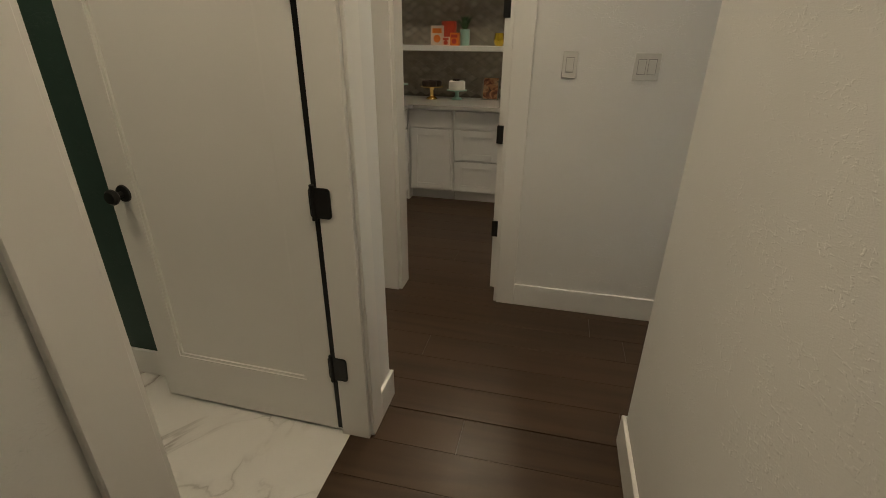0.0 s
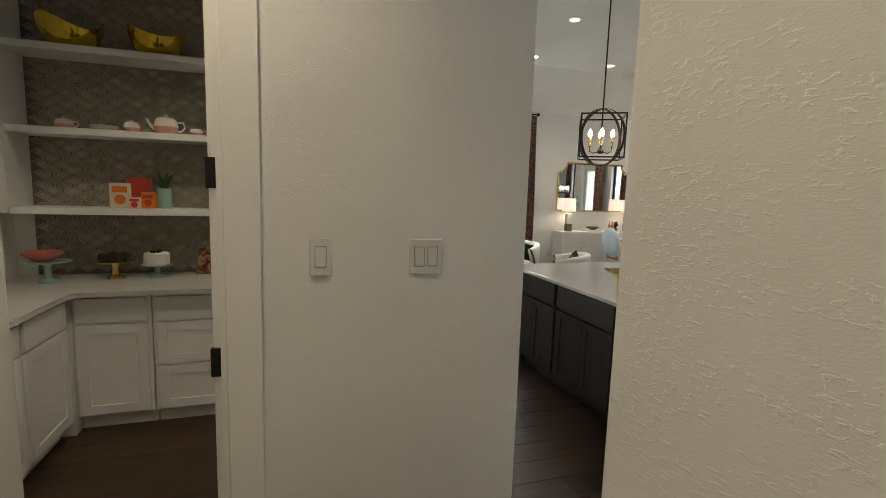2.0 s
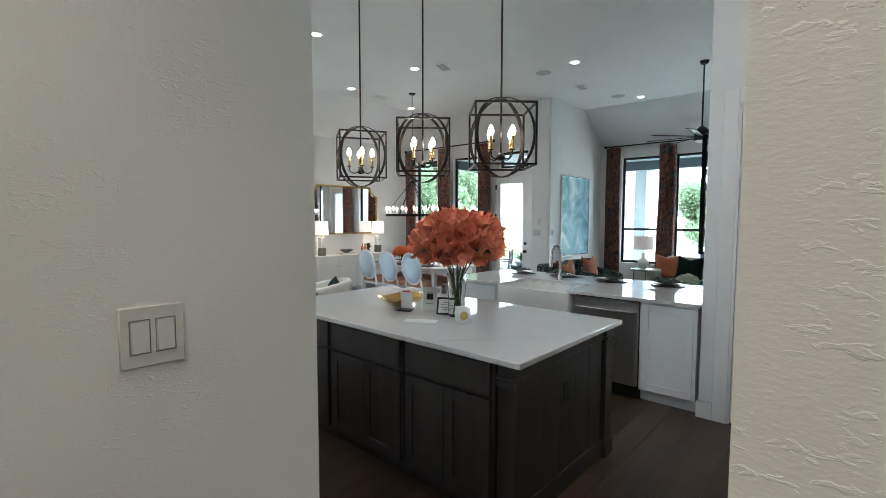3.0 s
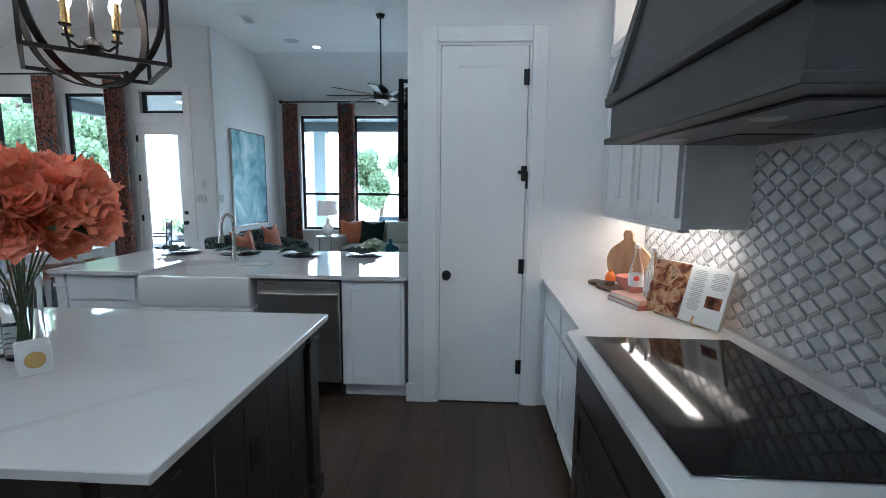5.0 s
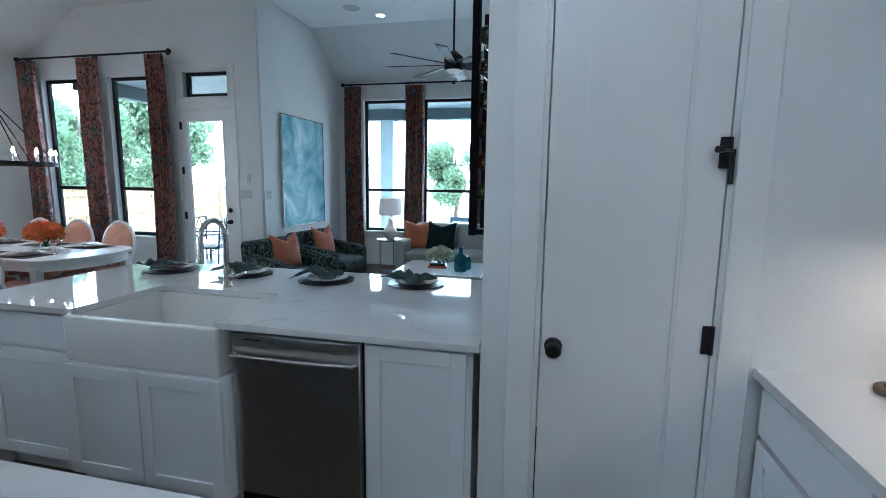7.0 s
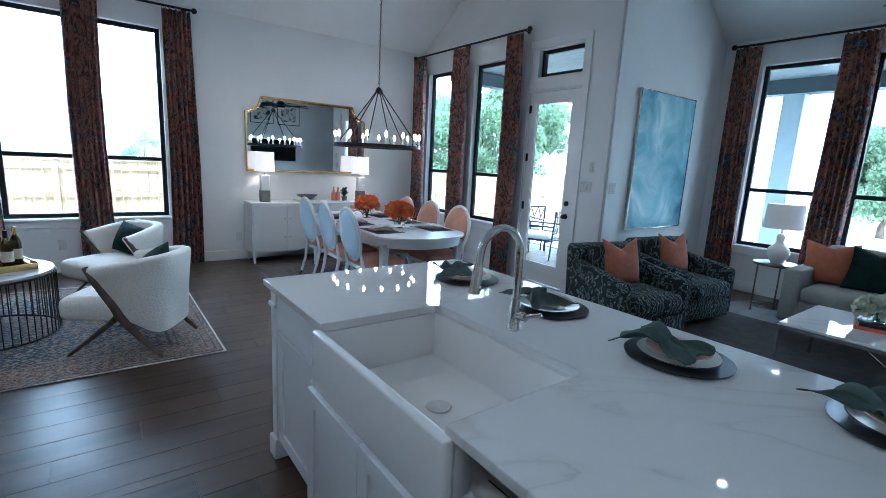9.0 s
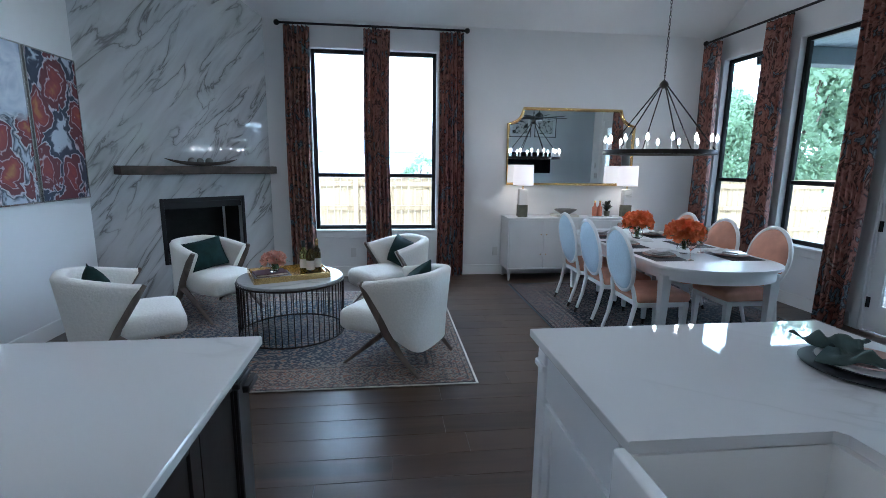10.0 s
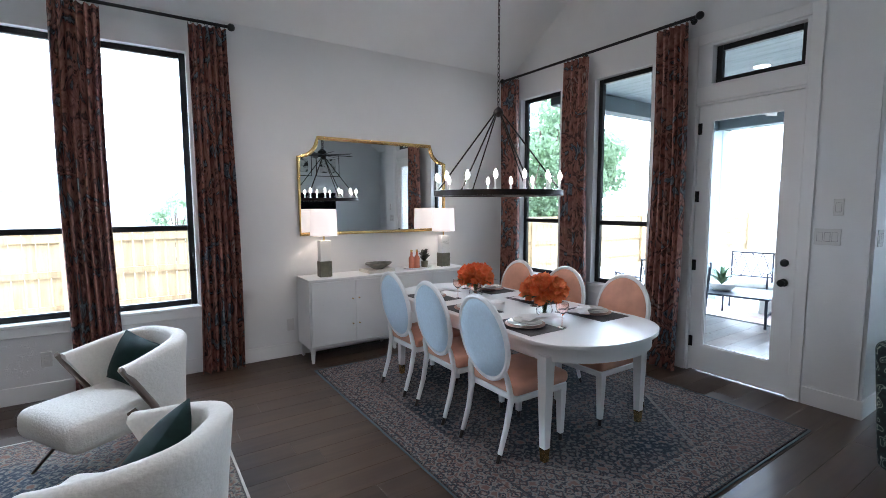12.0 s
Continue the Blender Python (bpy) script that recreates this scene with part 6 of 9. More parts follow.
def on_back(x, z, d):
    """A point of the raked back: d along its normal, forwards."""
    h = z - 0.42
    return (x, -0.225 - h * math.tan(rake) + d * math.cos(rake), z + d * math.sin(rake))


bm = bm_new()
tube(bm, [on_back(OV[0] * math.cos(2 * math.pi * k / 48), OV[2] + OV[1] * math.sin(2 * math.pi * k / 48), 0) for k in range(48)], 0.017, 8, True)
part("back_frame", bm, FRAME_WHITE, dc)
for nm, mt, d0, d1, puff, lb in (("back_cushion", PEACH, 0.006, 0.02, 0.030, "peach velvet front"), ("back_panel", PALE_BLUE, -0.006, -0.014, -0.006, "pale blue linen back")):
    bm = bm_new()
    rings = []
    for r, d in ((0.95, d0), (0.93, d1), (0.6, d1 + puff * 0.6), (0.3, d1 + puff * 0.9), (0.02, d1 + puff)):
        rings.append([on_back(OV[0] * r * math.cos(2 * math.pi * k / 32), OV[2] + OV[1] * r * math.sin(2 * math.pi * k / 32), d) for k in range(32)])
    vs = sheet(bm, rings, True)
    bm.faces.new(vs[-1])
    bm.faces.new(vs[0][::-1])
    part(nm, bm, mt, dc, lb, smooth=70)
for s in (-1, 1):
    bm = bm_new()
    tube(bm, [(0.19 * s, -0.30, 0.045), (0.19 * s, -0.25, 0.2), (0.195 * s, -0.215, 0.38), on_back(0.185 * s, 0.50, 0), on_back(0.165 * s, 0.56, 0)], [0.0145, 0.018, 0.021, 0.017, 0.014], 8)
    part("rear_leg", bm, FRAME_WHITE, dc)
    bm = bm_new()
    rod(bm, (0.19 * s, -0.318, 0.0), (0.19 * s, -0.30, 0.05), 0.0125, 0.0155, 8)
    part("foot_cap", bm, BRONZE, dc, "bronze foot cap")
    bm = bm_new()
    rows = [[(0.20 * s - h, 0.215 - h, z), (0.20 * s + h, 0.215 - h, z), (0.20 * s + h, 0.215 + h, z), (0.20 * s - h, 0.215 + h, z)] for z, h in ((0.37, 0.025), (0.30, 0.023), (0.05, 0.0155))]
    vs = sheet(bm, rows, True)
    bm.faces.new(vs[0])
    bm.faces.new(vs[-1][::-1])
    part("front_leg", bm, FRAME_WHITE, dc, smooth=0)
    bm = bm_new()
    rod(bm, (0.20 * s, 0.215, 0.0), (0.20 * s, 0.215, 0.05), 0.014, 0.017, 8)
    part("foot_cap", bm, BRONZE, dc, "bronze foot cap")
seats = [(6.06, 7.18, -90), (6.06, 7.77, -91), (6.06, 8.36, -89), (6.87, 7.16, 90), (6.87, 7.76, 91), (6.87, 8.36, 90)]
for k, (x, y, a) in enumerate(seats):
    m = pose(x, y, 0.011, 0, 0, a)
    if k == 0:
        dc.matrix_basis = m
    else:
        copy_thing(dc, m)

# chandelier
CH, CHZ, CHR = (6.39, 7.77), 1.63, 0.50
ch = thing("chandelier", "black wagon-wheel ring chandelier with candle bulbs, lit", "chandelier", (*CH, 0))
bm = bm_new()
rows = [[(r * math.cos(2 * math.pi * k / 72), r * math.sin(2 * math.pi * k / 72), z) for k in range(72)] for r, z in ((CHR, CHZ), (CHR, CHZ + 0.04), (CHR - 0.035, CHZ + 0.04), (CHR - 0.035, CHZ), (CHR, CHZ))]
sheet(bm, rows, True)
bmesh.ops.remove_doubles(bm, verts=bm.verts, dist=1e-5)
part("ring", bm, BRONZE, ch, smooth=30)
for k in range(6):
    a = 2 * math.pi * (k + 0.3) / 6
    bm = bm_new()
    rod(bm, (0.025 * math.cos(a), 0.025 * math.sin(a), 2.27), ((CHR - 0.018) * math.cos(a), (CHR - 0.018) * math.sin(a), CHZ + 0.035), 0.006, seg=8)
    part("strut", bm, BRONZE, ch)
bm = bm_new()
lathe(bm, [(0, 2.235), (0.03, 2.25), (0.042, 2.27), (0.03, 2.295), (0.012, 2.31), (0, 2.32)], 18)
part("hub", bm, BRONZE, ch)
bm = bm_new()
z = 2.32
while z < ZC - 0.03:
    ring_pts = [(0.011 * math.cos(t * math.pi / 4) * (1 if int(z * 1000) % 2 else 0.25), 0.011 * math.cos(t * math.pi / 4) * (0.25 if int(z * 1000) % 2 else 1), z + 0.017 + 0.02 * math.sin(t * math.pi / 4)) for t in range(8)]
    tube(bm, ring_pts, 0.0028, 5, True)
    z += 0.031
part("chain", bm, BRONZE, ch)["kind"] = "stuff"
bm = bm_new()
lathe(bm, [(0, -0.03), (0.05, -0.026), (0.065, -0.001), (0, 0)], 24, (0, 0, ZC))
part("canopy", bm, BRONZE, ch)
for k in range(15):
    a = 2 * math.pi * (k + 0.5) / 15
    cx, cy = (CHR - 0.018) * math.cos(a), (CHR - 0.018) * math.sin(a)
    bm = bm_new()
    lathe(bm, [(0, 0), (0.017, 0.0), (0.017, 0.006), (0.0105, 0.008), (0.0105, 0.075), (0, 0.075)], 12, (cx, cy, CHZ + 0.04))
    part("candle_sleeve", bm, TRIM, ch, "white candle sleeve")
    bm = bm_new()
    lathe(bm, [(0.008, 0), (0.0125, 0.010), (0.015, 0.024), (0.012, 0.040), (0.005, 0.055), (0, 0.063)], 12, (cx, cy, CHZ + 0.115))
    part("bulb", bm, BULB, ch, "glowing flame bulb")

# sideboard
SB = (5.37, 7.25, 9.36, 9.755)
sb = thing("sideboard", "long white sideboard with four doors on tapered legs", "sideboard", (SB[0], SB[2], 0))
w, d = SB[1] - SB[0], SB[3] - SB[2]
one("body", FRAME_WHITE, sb, (0.012, w - 0.012, 0.012, d, 0.17, 0.81))
one("top", FRAME_WHITE, sb, (0, w, 0, d, 0.811, 0.838), bevel=0.003)
one("side", FRAME_WHITE, sb, (0, 0.0115, 0.002, d, 0.15, 0.8105), bevel=0.002)
one("side", FRAME_WHITE, sb, (w - 0.0115, w, 0.002, d, 0.15, 0.8105), bevel=0.002)
one("bottom_rail", FRAME_WHITE, sb, (0.012, w - 0.012, 0.0, 0.03, 0.15, 0.169), bevel=0.002)
for k in range(4):
    a = 0.02 + k * (w - 0.04) / 4
    o = one("door", FRAME_WHITE, sb, (a + 0.002, a + (w - 0.04) / 4 - 0.002, -0.006, 0.0115, 0.175, 0.805), bevel=0.002)
    kx = a + (w - 0.04) / 4 - 0.035 if k % 2 == 0 else a + 0.035
    for kz in (0.62, 0.36):
        bm = bm_new()
        rod(bm, (kx, -0.022, kz), (kx, -0.006, kz), 0.007, seg=12)
        part("knob", bm, BRASS, o, "small brass knob")
for xx in (0.035, w / 2, w - 0.035):
    for yy in (0.035, d - 0.04):
        bm = bm_new()
        rows = [[(xx - h, yy - h, z), (xx + h, yy - h, z), (xx + h, yy + h, z), (xx - h, yy + h, z)] for z, h in ((0.17, 0.022), (0.0, 0.012))]
        vs = sheet(bm, rows, True)
        bm.faces.new(vs[0])
        bm.faces.new(vs[-1][::-1])
        part("leg", bm, FRAME_WHITE, sb, smooth=0)

# mirror with scooped upper corners
mr = thing("wall_mirror", "large gold-framed mirror with scooped upper corners", "mirror", (0, YN - 0.004, 0))
MX0, MX1, MZ0, MZ1 = 5.425, 7.205, 1.265, 2.262


def mirror_outline(i):
    r = 0.20
    pts = [(MX0 + i, MZ0 + i), (MX1 - i, MZ0 + i), (MX1 - i, MZ1 - r)]
    for k in range(1, 9):
        a = math.pi * 1.5 - k * (math.pi / 2) / 8
        pts.append((MX1 + 0 + (r + i) * math.cos(a) * 1.0 - 0 if False else MX1 - i * 0 + (r - 0.0 + i) * math.cos(a), MZ1 + (r + i) * math.sin(a)))
    pts = [p for p in pts if p[0] <= MX1 - i + 1e-6 and p[1] <= MZ1 - i + 1e-6]
    pts.append((MX1 - r - i * 0.4, MZ1 - i))
    left = [(MX0 + MX1 - x, z) for x, z in pts if x > (MX0 + MX1) / 2]
    return pts[1:] + left[::-1][:-1] + [pts[0]]


def clean(pts):
    out = []
    for p in pts:
        if not out or (Vector(p) - Vector(out[-1])).length > 1e-4:
            out.append(p)
    return out


outl = clean(mirror_outline(0.0))
bm = bm_new()
tube(bm, [(x, -0.022, z) for x, z in outl], 0.02, 8, True, (1.0, 1.0))
part("frame", bm, BRASS, mr, "antique gold frame", smooth=40)
bm = bm_new()
f = [bm.verts.new((x, -0.014, z)) for x, z in outl]
bb = [bm.verts.new((x, -0.002, z)) for x, z in outl]
bm.faces.new(f)
bm.faces.new(bb[::-1])
for i in range(len(f)):
    j = (i + 1) % len(f)
    bm.faces.new((f[i], f[j], bb[j], bb[i]))
part("mirror_glass", bm, MIRROR, mr, "clear mirror glass", smooth=0)

# lamps on the sideboard
SHADE = glow("lit_linen_shade", (1.0, 0.80, 0.64), 0.75)
OLIVE = material("olive_stone", (0.16, 0.16, 0.115), 0.45, vary=0.2, scale=20)
MARB = stone("white_marble_block", (0.78, 0.77, 0.75), (0.5, 0.49, 0.47), 5.0, 0.02, 0.25)
for lx in (5.60, 7.06):
    tl = thing("table_lamp", "white marble block lamp with a drum shade, lit", "lamp", (lx, 9.55, 0.838), 0, "sideboard lamps")
    one("base", OLIVE, tl, (-0.062, 0.062, -0.05, 0.05, 0, 0.16), bevel=0.003)
    one("block", MARB, tl, (-0.055, 0.055, -0.045, 0.045, 0.1605, 0.37), bevel=0.003)
    bm = bm_new()
    rod(bm, (0, 0, 0.37), (0, 0, 0.44), 0.008)
    part("stem", bm, BRASS, tl)
    bm = bm_new()
    lathe(bm, [(0.135, 0.42), (0.128, 0.685), (0.125, 0.685), (0.132, 0.42)], 36)
    part("shade", bm, SHADE, tl, "glowing white linen shade")
    point_light("table_lamp_bulb", (lx, 9.55, 0.838 + 0.55), 3.5, WARM, 0.04)

# things on the sideboard
SBZ = 0.838
book("white coffee-table book lying on the sideboard", (6.05, 9.45, SBZ), 3, 0.32, 0.24, 0.03, PAGE)
SILVER = material("dark_silver", (0.22, 0.21, 0.19), 0.3, metal=1.0, vary=0.2, scale=15)
bm = bm_new()
lathe(bm, [(0, 0.0), (0.06, 0.0), (0.09, 0.02), (0.15, 0.055), (0.155, 0.07), (0.145, 0.062), (0.08, 0.03), (0, 0.02)], 28, (0, 0, 0), 1.0, 0.7)
o = tagged(part("decor_bowl", bm, SILVER), "dark silver oval bowl standing on a book", "bowl")
o.location = (6.21, 9.56, SBZ + 0.031)
tr2 = thing("drinks_tray", "oval tray with two pink bottles and a plant", "tray", (6.70, 9.55, SBZ))
bm = bm_new()
lathe(bm, [(0, 0), (0.17, 0), (0.185, 0.018), (0.178, 0.018), (0.165, 0.006), (0, 0.006)], 32, (0, 0, 0), 1.0, 0.65)
part("dish", bm, FRAME_WHITE, tr2)
ROSE = clear_glass("rose_bottle", (0.85, 0.42, 0.30), 0.1, 1.3)
for bx in (-0.09, -0.02):
    ob = thing("pink_bottle", "small pink glass bottle on the sideboard tray", "bottle", (6.70 + bx, 9.53, SBZ + 0.007))
    bm = bm_new()
    lathe(bm, [(0, 0), (0.03, 0), (0.033, 0.01), (0.033, 0.12), (0.014, 0.15), (0.012, 0.19), (0, 0.19)], 18)
    part("glass_body", bm, material("rose_glaze", (0.62, 0.22, 0.13), 0.15), ob)
    bm = bm_new()
    lathe(bm, [(0.013, 0.185), (0.013, 0.212), (0, 0.213)], 12)
    part("stopper", bm, BRASS, ob)
pl = thing("potted_plant", "small dark-leaved plant in a pot", "plant", (6.80, 9.56, SBZ + 0.007))
bm = bm_new()
lathe(bm, [(0, 0), (0.035, 0), (0.045, 0.07), (0.04, 0.07), (0.032, 0.05), (0, 0.05)], 18)
part("pot", bm, OLIVE, pl)
rr = random.Random(3)
DLEAF = material("dark_plum_leaf", (0.03, 0.035, 0.02), 0.5, vary=0.3, scale=30)
for k in range(14):
    o = new("leaf", leaf_mesh(0.03, 0.11, DLEAF))
    o.parent = pl
    o.matrix_basis = pose(0, 0, 0.06 + 0.005 * k, rr.uniform(15, 65), 0, k * 137.5)

# table settings
MATC = material("charcoal_placemat", (0.07, 0.065, 0.065), 0.85, vary=0.1, scale=80, bump=0.4, bump_scale=400)
PLATE_W = material("cream_plate", (0.78, 0.75, 0.70), 0.15, vary=0.02)
PLATE_P = material("blush_plate", (0.62, 0.42, 0.36), 0.2, vary=0.04)
NAPKIN = material("white_napkin", (0.74, 0.72, 0.70), 0.9, vary=0.03, bump=0.2, bump_scale=300)
TT = 0.011 + 0.745


def plate_profile(r, z=0.0):
    return [(0, z), (r * 0.55, z), (r * 0.62, z + 0.003), (r, z + 0.014), (r, z + 0.017), (r * 0.62, z + 0.007), (0, z + 0.005)]


def crumple(bm, w, d, h, n, seed, z0=0.0):
    """A loosely folded cloth napkin."""
    r = random.Random(seed)
    ph = [r.uniform(0, 6) for _ in range(6)]
    rows = []
    for j in range(n + 1):
        v = 2 * j / n - 1
        row = []
        for i in range(n + 1):
            u = 2 * i / n - 1
            fan = 0.35 + 0.65 * abs(u) ** 0.8
            pleat = abs((2.6 * v * (0.7 + 0.3 * u) + 0.5 * u + ph[0]) % 2.0 - 1.0)
            zz = z0 + h * (0.12 + 0.62 * pleat * (0.35 + 0.65 * abs(u)) + 0.20 * math.sin(4 * u + ph[1]) + 0.14 * math.sin(9 * v + 5 * u + ph[2])) * (1 - 0.8 * u * u)
            row.append((u * w / 2 + 0.012 * math.sin(5 * v + ph[3]), v * d / 2 * fan + 0.012 * math.sin(4 * u + ph[4]), max(z0 + 0.001, zz)))
        rows.append(row)
    rows2 = [[(x, y, zz + 0.003) for x, y, zz in row] for row in rows]
    a, b = sheet(bm, rows), sheet(bm, rows2)
    for i in range(n):
        for p, q in ((a[0], b[0]), (a[n], b[n])):
            bm.faces.new((p[i], p[i + 1], q[i + 1], q[i]))
        bm.faces.new((a[i][0], a[i + 1][0], b[i + 1][0], b[i][0]))
        bm.faces.new((a[i][n], a[i + 1][n], b[i + 1][n], b[i][n]))


WINE = clear_glass("pink_wine_glass", (0.96, 0.80, 0.74), 0.0, 1.2)
for k, (x, y, a) in enumerate(seats):
    s = 1 if a > 0 else -1
    px = TBL[0] + s * 0.33
    ob = thing("placemat", "charcoal woven placemat on the dining table", "placemat", (px, y, TT), 0, "place settings")
    one("mat", MATC, ob, (-0.15, 0.15, -0.21, 0.21, 0.0005, 0.003), bevel=0.001)
    for r, z, mt, nm in ((0.135, 0.004, PLATE_P, "blush charger plate with a gold rim"), (0.115, 0.016, PLATE_W, "cream dinner plate"), (0.085, 0.028, PLATE_W, "cream salad plate")):
        bm = bm_new()
        lathe(bm, plate_profile(r), 32)
        o = tagged(part("plate", bm, mt), nm + " stacked on the dining table", "plate", "place settings")
        o.location = (px, y, TT + z)
    bm = bm_new()
    crumple(bm, 0.26, 0.16, 0.035, 12, k + 20)
    o = tagged(part("napkin", bm, NAPKIN, smooth=70), "white cloth napkin folded on a plate", "napkin", "place settings")
    o.matrix_basis = pose(px - s * 0.12, y - 0.02, TT + 0.044, 0, 0, 20 * s)
    ob = thing("wine_glass", "pink-tinted stemmed wine glass", "glass", (px - s * 0.17, y + 0.17 * (1 if k % 2 else -1), TT), 0, "place settings")
    bm = bm_new()
    lathe(bm, [(0, 0), (0.032, 0.001), (0.030, 0.003), (0.004, 0.008), (0.0035, 0.08), (0.012, 0.09), (0.038, 0.115), (0.043, 0.14), (0.040, 0.165), (0.0385, 0.165), (0.041, 0.14), (0.036, 0.117), (0.010, 0.095), (0, 0.093)], 24)
    part("bowl_and_stem", bm, WINE, ob)
belly = [(0.03, 0), (0.055, 0.02), (0.06, 0.05), (0.048, 0.09), (0.036, 0.12), (0.042, 0.14)]
bouquet("flower_vase", "orange rose bouquet in a round glass vase", (6.44, 7.30, TT), 0.160, 0.105, 34, ORANGE, "orange", 0.054, 0.14, 0.045, 13, 9, 0.30, True, belly)
bouquet("flower_vase", "orange rose bouquet in a round glass vase", (6.47, 8.15, TT), 0.150, 0.10, 34, ORANGE, "orange", 0.054, 0.14, 0.045, 17, 9, 0.29, True, belly)

# ---- things on the island ----
IZ = 0.917
bm = bm_new()
lathe(bm, [(0, 0.004), (0.05, 0.004), (0.12, 0.022), (0.19, 0.062), (0.205, 0.075), (0.198, 0.076), (0.18, 0.064), (0.11, 0.028), (0, 0.012)], 40, (0, 0, 0), 1.0, 0.82)
for v in bm.verts:
    v.co.z = max(0.0, v.co.z + 0.012 * math.sin(3 * math.atan2(v.co.y, v.co.x)) * (v.co.xy.length / 0.2) ** 2)
o = tagged(part("brass_bowl", bm, BRASS), "wide hammered brass bowl on the island", "bowl")
o.location = (2.74, 4.20, IZ)
CARD = material("white_card", (0.80, 0.80, 0.78), 0.5, vary=0.02)
INK = material("grey_print", (0.16, 0.16, 0.17), 0.6)
PALE_INK = material("fine_grey_print", (0.42, 0.42, 0.43), 0.6)
REDINK = material("red_print", (0.55, 0.05, 0.04), 0.6)


def printed(parent, x0, x1, z0, z1, rows, mat, y=-0.001, fill=0.8):
    for k in range(rows):
        z = z1 - (k + 0.5) * (z1 - z0) / rows
        wd = (x1 - x0) * (fill if k % 3 else fill * 0.7)
        one("print_line", mat, parent, ((x0 + x1) / 2 - wd / 2, (x0 + x1) / 2 + wd / 2, y - 0.0006, y, z - 0.0022, z + 0.0022))


def sign(label, at, turn, w, h, t, frame_mat, lean=-12, border=0.012, rows=5):
    ob = thing("counter_sign", label, "sign", at, turn)
    ob.matrix_basis = pose(*at, 0, 0, turn) @ pose(0, 0, 0, lean, 0, 0)
    one("frame", frame_mat, ob, (-w / 2, w / 2, 0, t, 0, h), bevel=0.002)
    one("card", CARD, ob, (-w / 2 + border, w / 2 - border, -0.0012, -0.0002, border, h - border))
    printed(ob, -w / 2 + border * 1.5, w / 2 - border * 1.5, border * 2, h - border * 2, rows, INK, -0.0013)
    return ob


ACRYL = clear_glass("acrylic", (0.97, 0.98, 0.98), 0.02, 1.2)
s1 = sign("small black-framed card on an easel, on the island", (2.70, 3.70, IZ), -62, 0.15, 0.125, 0.012, BLACK, -16, 0.014, 4)
s2 = sign("white framed notice card standing on the island", (2.76, 3.92, IZ), -58, 0.115, 0.17, 0.012, CARD, -10, 0.012, 3)
one("black_square", BLACK, s2, (-0.024, 0.024, -0.0026, -0.0020, 0.075, 0.12))
ob = thing("card_holder", "black stand holding white business cards", "card holder", (2.62, 4.03, IZ), -62)
one("base", BLACK, ob, (-0.055, 0.055, -0.045, 0.045, 0, 0.012), bevel=0.003)
for k, zz in enumerate((0.0125, 0.06, 0.105)):
    o = one("card", CARD, ob, (-0.046, 0.046, 0.022 - k * 0.004, 0.024 - k * 0.004, zz, zz + 0.045))
one("red_mark", REDINK, ob, (-0.03, 0.03, 0.0125, 0.0130, 0.135, 0.146))
bx = thing("marble_box", "white cube candle box with a gold motif", "box", (2.60, 3.47, IZ), -40)
one("cube", CARD, bx, (-0.045, 0.045, -0.045, 0.045, 0, 0.10), bevel=0.003)
bm = bm_new()
lathe(bm, [(0, 0), (0.028, 0), (0.028, 0.001), (0, 0.001)], 20)
bmesh.ops.transform(bm, matrix=Matrix.Translation((0, -0.0455, 0.052)) @ Matrix.Rotation(radians(90), 4, "X"), verts=bm.verts)
part("gold_disc", bm, BRASS, bx)
ob = one("paper_card", CARD, None, (-0.11, 0.11, -0.05, 0.05, 0, 0.0012))
ob.matrix_basis = pose(2.44, 3.70, IZ, 0, 0, -58)
tagged(ob, "flat white paper card lying on the island", "card")

# ---- settings on the peninsula ----
CHARGER = material("dark_charger", (0.030, 0.030, 0.035), 0.3, vary=0.15, scale=20)
GNAP = material("grey_green_napkin", (0.055, 0.085, 0.075), 0.9, vary=0.12, scale=25, bump=0.25, bump_scale=400)
for k, (x, y) in enumerate(((5.25, 4.65), (5.26, 4.10), (5.23, 3.52), (5.29, 2.97))):
    bm = bm_new()
    lathe(bm, [(0, 0), (0.10, 0), (0.165, 0.006), (0.168, 0.010), (0.10, 0.007), (0, 0.006)], 40)
    o = tagged(part("charger_plate", bm, CHARGER), "dark charger plate on the peninsula", "plate", "peninsula settings")
    o.location = (x, y, IZ)
    for r, z, mt, nm in ((0.128, 0.008, PLATE_W, "cream plate with a dark rim"), (0.10, 0.022, PLATE_P, "blush salad plate")):
        bm = bm_new()
        lathe(bm, plate_profile(r), 36)
        o = tagged(part("plate", bm, mt), nm + " stacked on the peninsula", "plate", "peninsula settings")
        o.location = (x, y, IZ + z)
        if r > 0.11:
            bm = bm_new()
            tube(bm, [(r * math.cos(2 * math.pi * i / 48), r * math.sin(2 * math.pi * i / 48), 0.0155) for i in range(48)], 0.0018, 5, True)
            part("rim", bm, CHARGER, o, "thin dark rim")
    bm = bm_new()
    crumple(bm, 0.25, 0.23, 0.075, 28, k + 40)
    o = tagged(part("napkin", bm, GNAP, smooth=70), "grey-green linen napkin gathered on a plate", "napkin", "peninsula settings")
    o.matrix_basis = pose(x - 0.03, y + 0.04, IZ + 0.035, 0, 0, 65 + 14 * (k % 3))

# ---- things on the cooking counter ----
CB = wood("light_acacia", (0.30, 0.17, 0.085), (0.56, 0.38, 0.22), 0.55, axis=2, per_object=False)
CBD = wood("dark_walnut_board", (0.07, 0.042, 0.025), (0.19, 0.12, 0.075), 0.55, axis=0, per_object=False)
